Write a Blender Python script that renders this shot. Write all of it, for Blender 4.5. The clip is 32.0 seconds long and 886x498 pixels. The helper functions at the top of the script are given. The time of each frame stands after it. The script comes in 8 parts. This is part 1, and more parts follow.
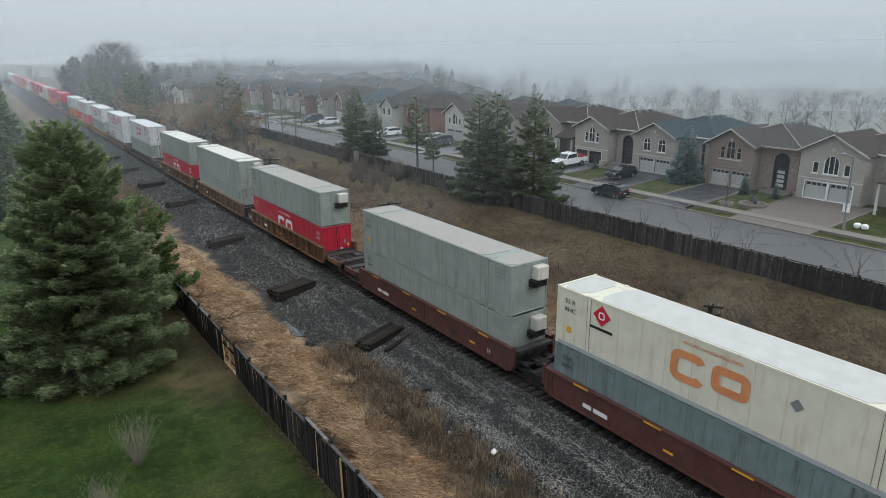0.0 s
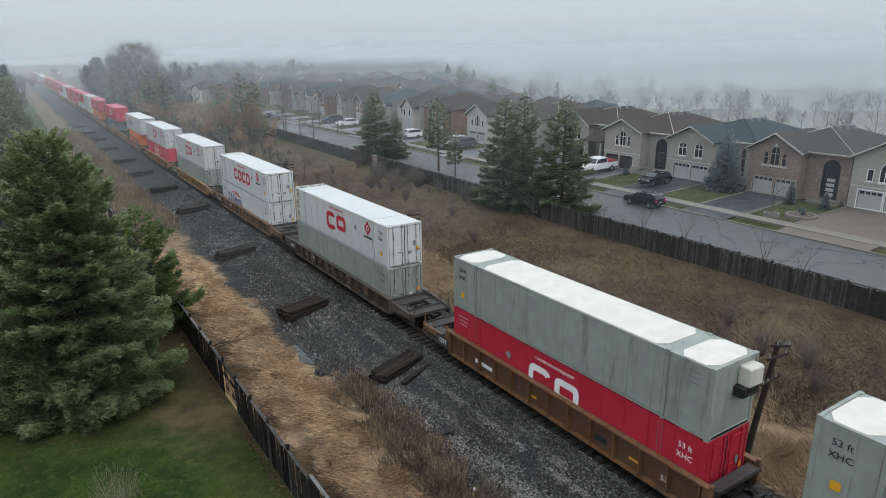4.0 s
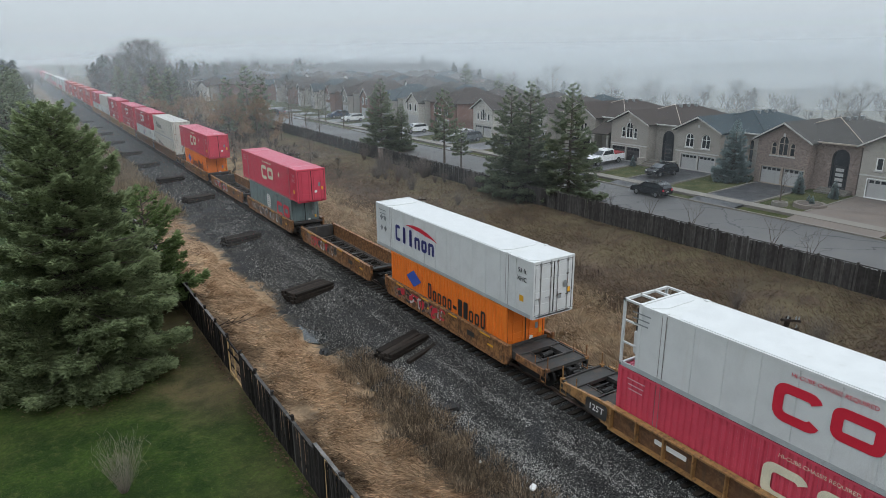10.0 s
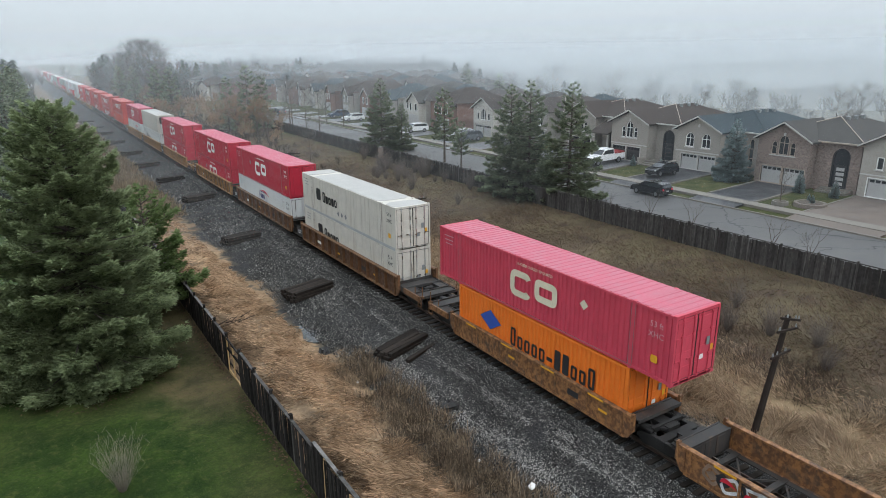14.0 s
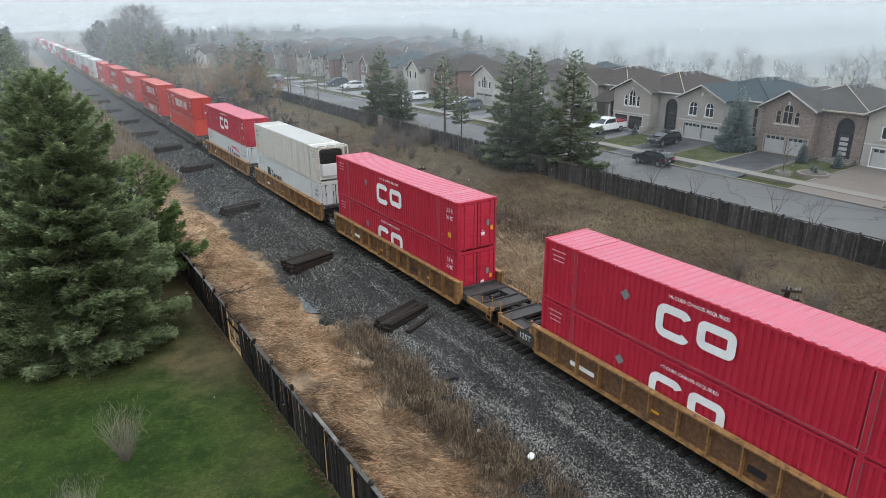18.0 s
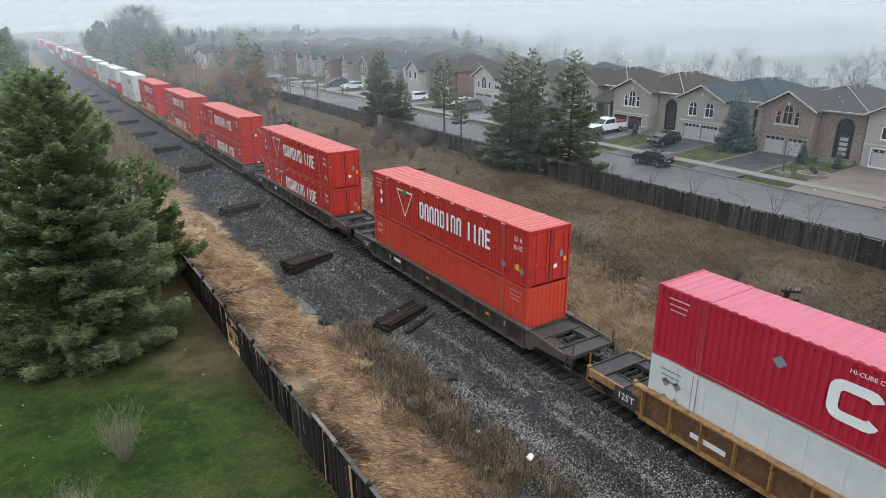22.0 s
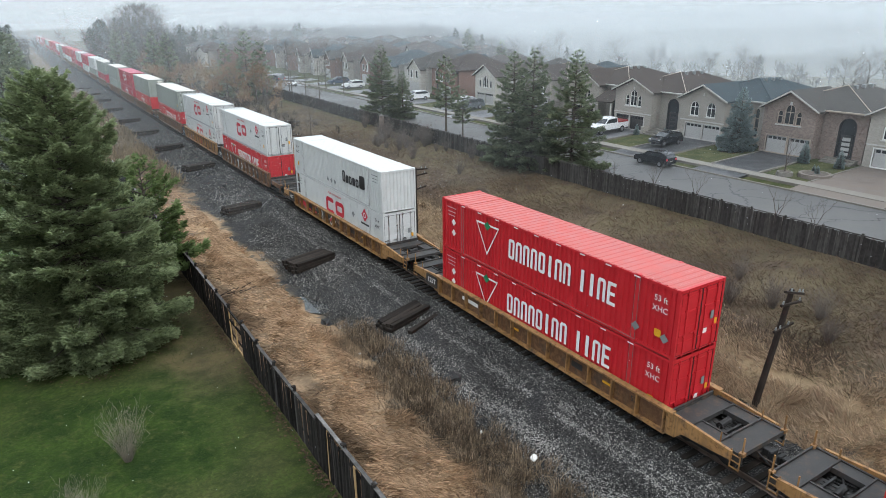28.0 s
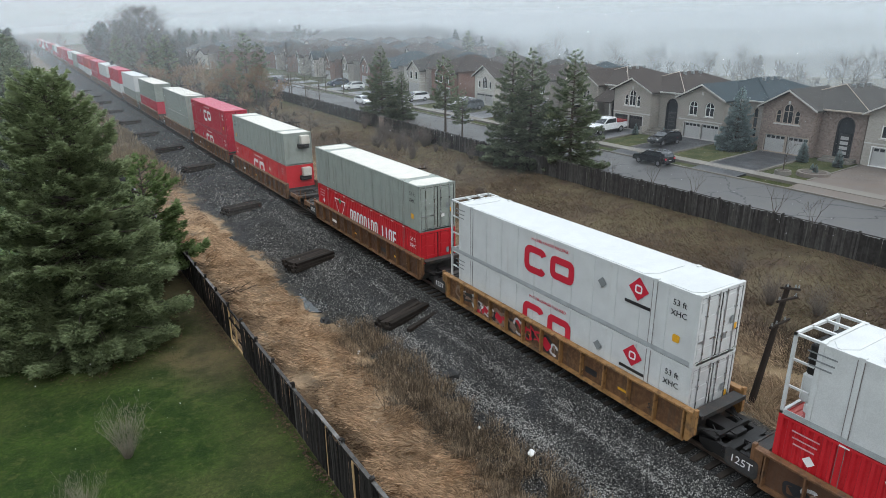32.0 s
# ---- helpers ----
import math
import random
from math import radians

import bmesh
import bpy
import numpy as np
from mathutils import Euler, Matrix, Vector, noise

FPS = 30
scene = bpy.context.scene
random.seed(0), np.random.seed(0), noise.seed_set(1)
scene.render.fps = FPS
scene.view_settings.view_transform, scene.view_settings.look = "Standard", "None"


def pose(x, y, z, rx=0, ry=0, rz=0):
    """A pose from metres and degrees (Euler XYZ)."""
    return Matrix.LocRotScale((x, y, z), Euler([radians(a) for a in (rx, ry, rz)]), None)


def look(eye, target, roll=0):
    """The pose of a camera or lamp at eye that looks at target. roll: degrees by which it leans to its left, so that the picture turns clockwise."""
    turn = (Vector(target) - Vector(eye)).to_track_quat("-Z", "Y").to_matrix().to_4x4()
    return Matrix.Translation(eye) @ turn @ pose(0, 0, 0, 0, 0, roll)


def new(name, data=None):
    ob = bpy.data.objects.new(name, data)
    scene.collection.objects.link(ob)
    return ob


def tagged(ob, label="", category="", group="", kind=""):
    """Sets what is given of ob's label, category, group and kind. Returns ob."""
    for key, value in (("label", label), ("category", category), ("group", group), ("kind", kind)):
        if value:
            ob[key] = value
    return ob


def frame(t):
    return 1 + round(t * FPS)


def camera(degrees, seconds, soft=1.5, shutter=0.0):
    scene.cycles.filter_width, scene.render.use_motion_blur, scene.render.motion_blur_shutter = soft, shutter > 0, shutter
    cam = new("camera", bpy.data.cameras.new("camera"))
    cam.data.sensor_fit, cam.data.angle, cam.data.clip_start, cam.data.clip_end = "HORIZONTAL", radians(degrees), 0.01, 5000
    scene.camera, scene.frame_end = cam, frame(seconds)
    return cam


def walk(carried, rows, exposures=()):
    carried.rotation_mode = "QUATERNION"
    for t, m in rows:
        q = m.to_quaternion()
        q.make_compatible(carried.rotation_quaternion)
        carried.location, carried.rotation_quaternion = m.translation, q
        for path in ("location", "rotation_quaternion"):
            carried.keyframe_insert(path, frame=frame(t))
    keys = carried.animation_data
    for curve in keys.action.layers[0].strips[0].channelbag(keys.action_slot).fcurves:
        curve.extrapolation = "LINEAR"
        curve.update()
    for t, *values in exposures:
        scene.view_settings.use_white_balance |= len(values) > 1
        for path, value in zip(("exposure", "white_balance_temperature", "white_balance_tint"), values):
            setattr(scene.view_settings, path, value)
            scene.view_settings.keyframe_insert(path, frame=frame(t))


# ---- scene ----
cam = camera(68.9, 32.0, soft=0.85)
PATH = [
    (0, (-22.381, -21.114, 16.648), (-21.282, -19.545, 16.073), -0.4),
    (0.5, (-21.395, -19.76, 16.86), (-20.298, -18.192, 16.279), -0.4),
    (1, (-20.368, -18.31, 16.869), (-19.272, -16.74, 16.29), -0.4),
    (1.5, (-19.89, -17.611, 16.852), (-18.795, -16.041, 16.273), -0.5),
    (2, (-19.864, -17.446, 16.781), (-18.769, -15.876, 16.202), -0.5),
    (2.5, (-19.955, -17.504, 16.777), (-18.873, -15.925, 16.198), -0.5),
    (3, (-20.072, -17.565, 16.795), (-19.007, -15.974, 16.215), -0.5),
    (3.5, (-20.172, -17.587, 16.754), (-19.117, -15.989, 16.175), -0.5),
    (5.5, (-20.275, -17.706, 16.703), (-19.239, -16.095, 16.128), -0.6),
    (6, (-20.274, -17.682, 16.752), (-19.238, -16.071, 16.176), -0.5),
    (6.5, (-20.256, -17.711, 16.829), (-19.221, -16.1, 16.251), -0.6),
    (7, (-20.291, -17.607, 16.76), (-19.255, -15.996, 16.184), -0.6),
    (7.5, (-20.314, -17.59, 16.814), (-19.279, -15.979, 16.238), -0.6),
    (8, (-20.359, -17.581, 16.494), (-19.323, -15.97, 15.919), -0.5),
    (8.5, (-20.375, -17.566, 16.064), (-19.338, -15.955, 15.491), -0.4),
    (9, (-20.41, -17.667, 15.771), (-19.374, -16.055, 15.198), -0.4),
    (9.5, (-20.417, -17.716, 15.477), (-19.381, -16.103, 14.904), -0.4),
    (10, (-20.377, -17.715, 15.437), (-19.341, -16.102, 14.864), -0.4),
    (10.5, (-20.331, -17.733, 15.422), (-19.296, -16.12, 14.849), -0.4),
    (11, (-20.351, -17.734, 15.284), (-19.315, -16.121, 14.713), -0.4),
    (11.5, (-20.4, -17.744, 14.614), (-19.362, -16.133, 14.043), -0.2),
    (12, (-20.381, -17.659, 14.174), (-19.341, -16.048, 13.606), -0.1),
    (12.5, (-20.319, -17.748, 14.141), (-19.281, -16.136, 13.573), -0.1),
    (13, (-20.38, -17.775, 14.237), (-19.342, -16.163, 13.666), -0.1),
    (13.5, (-20.328, -17.674, 14.762), (-19.29, -16.062, 14.191), -0.2),
    (14, (-20.313, -17.729, 15.372), (-19.279, -16.116, 14.799), -0.4),
    (14.5, (-20.396, -17.698, 15.44), (-19.36, -16.087, 14.866), -0.3),
    (16.5, (-20.277, -17.627, 15.414), (-19.254, -16.031, 14.776), -0.4),
    (17, (-20.225, -17.6, 15.377), (-19.208, -16.01, 14.714), -0.4),
    (17.5, (-20.187, -17.603, 15.409), (-19.17, -16.014, 14.745), -0.4),
    (18, (-20.196, -17.57, 15.407), (-19.179, -15.981, 14.744), -0.4),
    (18.5, (-20.177, -17.548, 15.387), (-19.159, -15.959, 14.724), -0.4),
    (19, (-20.16, -17.513, 15.337), (-19.142, -15.923, 14.676), -0.4),
    (19.5, (-20.146, -17.556, 15.361), (-19.128, -15.967, 14.7), -0.4),
    (20, (-20.136, -17.53, 15.396), (-19.119, -15.941, 14.733), -0.4),
    (20.5, (-20.138, -17.524, 15.343), (-19.121, -15.935, 14.682), -0.4),
    (21, (-20.143, -17.521, 15.355), (-19.125, -15.931, 14.693), -0.4),
    (21.5, (-20.135, -17.549, 15.363), (-19.118, -15.959, 14.701), -0.4),
    (22, (-20.136, -17.546, 15.38), (-19.118, -15.956, 14.718), -0.4),
    (22.5, (-20.148, -17.525, 15.363), (-19.131, -15.936, 14.701), -0.4),
    (23, (-20.148, -17.542, 15.401), (-19.13, -15.953, 14.739), -0.4),
    (23.5, (-20.123, -17.544, 15.353), (-19.105, -15.955, 14.692), -0.4),
    (24, (-20.045, -17.624, 15.287), (-19.028, -16.034, 14.627), -0.4),
    (24.5, (-20.024, -17.705, 15.259), (-19.006, -16.114, 14.6), -0.4),
    (25, (-20.051, -17.699, 15.31), (-19.033, -16.11, 14.649), -0.4),
    (25.5, (-20.044, -17.693, 15.297), (-19.027, -16.103, 14.636), -0.4),
    (27.5, (-20.119, -17.477, 15.352), (-19.103, -15.886, 14.69), -0.4),
    (28, (-20.254, -17.465, 15.476), (-19.238, -15.876, 14.81), -0.3),
    (28.5, (-20.284, -17.462, 15.412), (-19.268, -15.872, 14.749), -0.4),
    (29, (-20.296, -17.453, 15.4), (-19.28, -15.864, 14.736), -0.4),
    (29.5, (-20.312, -17.492, 15.403), (-19.297, -15.902, 14.739), -0.4),
    (30, (-20.32, -17.518, 15.383), (-19.305, -15.928, 14.72), -0.4),
    (30.5, (-20.32, -17.589, 15.376), (-19.305, -15.998, 14.713), -0.5),
    (31, (-20.29, -17.628, 15.375), (-19.276, -16.037, 14.711), -0.4),
    (31.5, (-20.302, -17.666, 15.364), (-19.287, -16.075, 14.702), -0.4),
    (32, (-20.26, -17.715, 15.342), (-19.245, -16.123, 14.681), -0.5),
]
EXPOSURE = [(0, 0.38), (2.5, 0.45), (6, 0.39), (9, 0.4), (13, 0.6), (17, 0.77), (19, 0.88), (21, 0.77), (22, 0.83), (24, 0.92), (25.5, 0.9), (28, 0.86), (30, 0.7), (32, 0.65)]
walk(cam, [(t, look(eye, target, roll)) for t, eye, target, roll in PATH], EXPOSURE)

# ---- world and light ----
world = bpy.data.worlds.new("overcast")
scene.world = world
world.use_nodes = True
wn, wl = world.node_tree.nodes, world.node_tree.links
sky = wn.new("ShaderNodeTexSky")
sky.sky_type, sky.sun_disc = "NISHITA", False
sky.sun_elevation, sky.sun_rotation = radians(48), radians(200)
sky.air_density, sky.dust_density, sky.ozone_density = 1.0, 1.0, 1.0
cloud = wn.new("ShaderNodeMix")
cloud.data_type = "RGBA"
cloud.inputs[0].default_value = 0.94
cloud.inputs[7].default_value = (5.27, 5.9, 6.47, 1)
wl.new(sky.outputs[0], cloud.inputs[6])
# an overcast sky is up to three times brighter overhead than at the horizon
coord, rise, lift = wn.new("ShaderNodeTexCoord"), wn.new("ShaderNodeSeparateXYZ"), wn.new("ShaderNodeMapRange")
wl.new(coord.outputs["Generated"], rise.inputs[0])
wl.new(rise.outputs[2], lift.inputs[0])
for k, v in enumerate((0.0, 1.0, 1.0, 3.0)):
    lift.inputs[k + 1].default_value = v
dome = wn.new("ShaderNodeVectorMath")
dome.operation = "SCALE"
wl.new(cloud.outputs[2], dome.inputs[0])
wl.new(lift.outputs[0], dome.inputs["Scale"])
wl.new(dome.outputs[0], wn["Background"].inputs[0])
wn["Background"].inputs[1].default_value = 0.073
sun = new("sun", bpy.data.lights.new("sun", "SUN"))
sun.data.energy, sun.data.angle, sun.data.color = 0.6, radians(60), (1.0, 0.985, 0.96)
sun.matrix_world = look((0, 0, 50), (-8, 22, 25))
scene.view_settings.exposure = 0.0


# ---- small builders ----
class Geo:
    """Collects vertices and faces, then makes one mesh."""

    def __init__(self):
        self.v, self.f = [], []

    def add(self, verts, faces):
        n = len(self.v)
        self.v += [tuple(p) for p in verts]
        self.f += [tuple(i + n for i in q) for q in faces]
        return self

    def box(self, x0, x1, y0, y1, z0, z1, c=0.0, m=None):
        """A box, its long edges chamfered by c, moved by the matrix m."""
        if c <= 0:
            vs = [(x, y, z) for z in (z0, z1) for x, y in ((x0, y0), (x1, y0), (x1, y1), (x0, y1))]
            fs = [(3, 2, 1, 0), (4, 5, 6, 7), (0, 1, 5, 4), (1, 2, 6, 5), (2, 3, 7, 6), (3, 0, 4, 7)]
        else:
            def ring(z, d):
                return [(x0 + d + c, y0 + d, z), (x1 - d - c, y0 + d, z), (x1 - d, y0 + d + c, z), (x1 - d, y1 - d - c, z),
                        (x1 - d - c, y1 - d, z), (x0 + d + c, y1 - d, z), (x0 + d, y1 - d - c, z), (x0 + d, y0 + d + c, z)]
            vs = ring(z0, c * 0.6) + ring(z0 + c, 0) + ring(z1 - c, 0) + ring(z1, c * 0.6)
            fs = [tuple(range(7, -1, -1)), tuple(range(24, 32))]
            for k in range(3):
                fs += [(8 * k + i, 8 * k + (i + 1) % 8, 8 * k + 8 + (i + 1) % 8, 8 * k + 8 + i) for i in range(8)]
        if m is not None:
            vs = [m @ Vector(p) for p in vs]
        return self.add(vs, fs)

    def prism(self, poly, axis, a, b):
        """A flat outline pushed along an axis from a to b."""
        def put(p, h):
            return {"x": (h, p[0], p[1]), "y": (p[0], h, p[1]), "z": (p[0], p[1], h)}[axis]
        n = len(poly)
        vs = [put(p, a) for p in poly] + [put(p, b) for p in poly]
        fs = [tuple(range(n - 1, -1, -1)), tuple(range(n, 2 * n))] + [(i, (i + 1) % n, n + (i + 1) % n, n + i) for i in range(n)]
        return self.add(vs, fs)

    def tube(self, p, q, r0, r1=None, n=8):
        p, q = Vector(p), Vector(q)
        r1 = r0 if r1 is None else r1
        d = (q - p).normalized()
        s = d.orthogonal().normalized()
        t = d.cross(s)
        vs = [c + r * (math.cos(a) * s + math.sin(a) * t) for c, r in ((p, r0), (q, r1)) for a in [2 * math.pi * i / n for i in range(n)]]
        fs = [(i, (i + 1) % n, n + (i + 1) % n, n + i) for i in range(n)] + [tuple(range(n - 1, -1, -1)), tuple(range(n, 2 * n))]
        return self.add(vs, fs)

    def mesh(self, name, *mats, smooth=False):
        me = bpy.data.meshes.new(name)
        me.from_pydata(self.v, [], self.f)
        for m in mats:
            me.materials.append(m)
        if smooth:
            me.polygons.foreach_set("use_smooth", [True] * len(me.polygons))
        me.update()
        return me


def part(name, geo, material, parent, label="", m=None, smooth=False):
    """One mesh object under a thing or a part. geo: a Geo, or a mesh to share."""
    me = geo.mesh(name, material, smooth=smooth) if isinstance(geo, Geo) else geo
    ob = new(name, me)
    ob.parent = parent
    if m is not None:
        ob.matrix_basis = m
    if label:
        ob["label"] = label
    return ob


def painted(name, me, material, parent, label="", m=None):
    """A part on a shared mesh, with its own paint."""
    ob = part(name, me, None, parent, label, m)
    ob.material_slots[0].link = "OBJECT"
    ob.material_slots[0].material = material
    return ob


def thing(name, m, label, category, group="", kind=""):
    ob = new(name)
    ob.empty_display_size = 0.2
    ob.matrix_basis = m
    return tagged(ob, label, category, group, kind)


def sheet(name, geo, material, label, category="", kind="structure", smooth=False, group=""):
    return tagged(new(name, geo.mesh(name, material, smooth=smooth)), label, category, group, kind)


# ---- materials ----
def nodes_of(name):
    m = bpy.data.materials.new(name)
    m.use_nodes = True
    return m, m.node_tree.nodes, m.node_tree.links, m.node_tree.nodes["Principled BSDF"]


def mixed(nt, lk, fac, a, b, blend="MIX"):
    n = nt.new("ShaderNodeMix")
    n.data_type, n.blend_type = "RGBA", blend
    for sock, val in ((n.inputs[0], fac), (n.inputs[6], a), (n.inputs[7], b)):
        if isinstance(val, bpy.types.NodeSocket):
            lk.new(val, sock)
        elif isinstance(val, (int, float)):
            sock.default_value = val
        else:
            sock.default_value = (*val[:3], 1)
    return n.outputs[2]


def noisy(nt, lk, scale, detail=3, vec=None, rough=0.55):
    n = nt.new("ShaderNodeTexNoise")
    n.inputs["Scale"].default_value, n.inputs["Detail"].default_value, n.inputs["Roughness"].default_value = scale, detail, rough
    if vec is not None:
        lk.new(vec, n.inputs["Vector"])
    return n.outputs[0]


def span(nt, lk, val, a, b, c=0.0, d=1.0):
    n = nt.new("ShaderNodeMapRange")
    n.interpolation_type = "SMOOTHSTEP"
    lk.new(val, n.inputs[0])
    for i, q in enumerate((a, b, c, d)):
        n.inputs[i + 1].default_value = q
    return n.outputs[0]


def sums(nt, lk, op, a, b):
    n = nt.new("ShaderNodeMath")
    n.operation = op
    for sock, val in zip(n.inputs, (a, b)):
        if isinstance(val, bpy.types.NodeSocket):
            lk.new(val, sock)
        else:
            sock.default_value = val
    return n.outputs[0]


def mat(name, col, rough=0.6, metal=0.0, var=0.2, scale=1.5, fine=30.0, bump=0.15, stain=None, amount=0.0, streak=0.12, each=0.0, depth=0.01, spec=0.5):
    """A worn surface: broad and fine variation, streaked stains, fine relief; each: how far single pieces differ."""
    m, nt, lk, bs = nodes_of(name)
    tc = nt.new("ShaderNodeTexCoord")
    info = nt.new("ShaderNodeObjectInfo")
    shift = nt.new("ShaderNodeVectorMath")
    shift.operation = "ADD"
    far = sums(nt, lk, "MULTIPLY", info.outputs["Random"], 37.0)
    lk.new(tc.outputs["Object"], shift.inputs[0])
    lk.new(far, shift.inputs[1])
    at = shift.outputs[0]
    broad, grain = noisy(nt, lk, scale, 4, at), noisy(nt, lk, fine, 3, at)
    lo, hi = [c * (1 - var) for c in col], [min(1, c * (1 + var)) for c in col]
    c = mixed(nt, lk, span(nt, lk, broad, 0.3, 0.7), lo, hi)
    c = mixed(nt, lk, 0.35, c, mixed(nt, lk, span(nt, lk, grain, 0.3, 0.7), [q * 0.7 for q in lo], hi))
    if stain:
        mp = nt.new("ShaderNodeMapping")
        mp.inputs["Scale"].default_value = (1, 1, streak)
        lk.new(at, mp.inputs[0])
        drip = noisy(nt, lk, 2.2, 6, mp.outputs[0], 0.7)
        c = mixed(nt, lk, span(nt, lk, drip, 0.62 - 0.3 * amount, 0.85 - 0.2 * amount, 0, min(1, 0.35 + amount)), c, stain)
    if each:
        tone = span(nt, lk, info.outputs["Random"], 0, 1, 1 - each, 1 + each)
        hue = nt.new("ShaderNodeHueSaturation")
        lk.new(tone, hue.inputs["Value"])
        lk.new(c, hue.inputs["Color"])
        c = hue.outputs[0]
    lk.new(c, bs.inputs["Base Color"])
    lk.new(span(nt, lk, broad, 0.2, 0.8, max(0.05, rough - 0.12), min(1, rough + 0.12)), bs.inputs["Roughness"])
    bs.inputs["Metallic"].default_value = metal
    bs.inputs["Specular IOR Level"].default_value = spec
    if bump:
        bp = nt.new("ShaderNodeBump")
        bp.inputs["Strength"].default_value, bp.inputs["Distance"].default_value = bump, depth
        lk.new(grain, bp.inputs["Height"])
        lk.new(bp.outputs[0], bs.inputs["Normal"])
    return m


def sill_paint(name, col, rust):
    """Old paint on a well car's steel: rust patches, soot and pale scuffs."""
    m, nt, lk, bs = nodes_of(name)
    tc, info = nt.new("ShaderNodeTexCoord"), nt.new("ShaderNodeObjectInfo")
    shift = nt.new("ShaderNodeVectorMath")
    shift.operation = "ADD"
    lk.new(tc.outputs["Object"], shift.inputs[0])
    lk.new(sums(nt, lk, "MULTIPLY", info.outputs["Random"], 53.0), shift.inputs[1])
    at = shift.outputs[0]
    patch, spot, grain = noisy(nt, lk, 0.9, 5, at, 0.65), noisy(nt, lk, 4.0, 5, at, 0.7), noisy(nt, lk, 40, 2, at)
    c = mixed(nt, lk, span(nt, lk, patch, 0.3, 0.7), [q * 0.7 for q in col], [q * 1.15 for q in col])
    c = mixed(nt, lk, span(nt, lk, spot, 0.66 - 0.25 * rust, 0.80 - 0.2 * rust, 0, 0.85), c, (0.10, 0.045, 0.022))
    c = mixed(nt, lk, span(nt, lk, patch, 0.52, 0.70, 0, 0.75), c, (0.045, 0.035, 0.03))
    c = mixed(nt, lk, span(nt, lk, spot, 0.70, 0.78, 0, 0.4), c, (0.30, 0.22, 0.15))
    mp = nt.new("ShaderNodeMapping")
    mp.inputs["Scale"].default_value = (3, 3, 0.15)
    lk.new(at, mp.inputs[0])
    c = mixed(nt, lk, span(nt, lk, noisy(nt, lk, 1.6, 5, mp.outputs[0], 0.7), 0.48, 0.72, 0, 0.6), c, (0.06, 0.042, 0.03))
    lk.new(c, bs.inputs["Base Color"])
    lk.new(span(nt, lk, spot, 0.3, 0.7, 0.45, 0.8), bs.inputs["Roughness"])
    bp = nt.new("ShaderNodeBump")
    bp.inputs["Strength"].default_value, bp.inputs["Distance"].default_value = 0.25, 0.01
    lk.new(grain, bp.inputs["Height"])
    lk.new(bp.outputs[0], bs.inputs["Normal"])
    return m


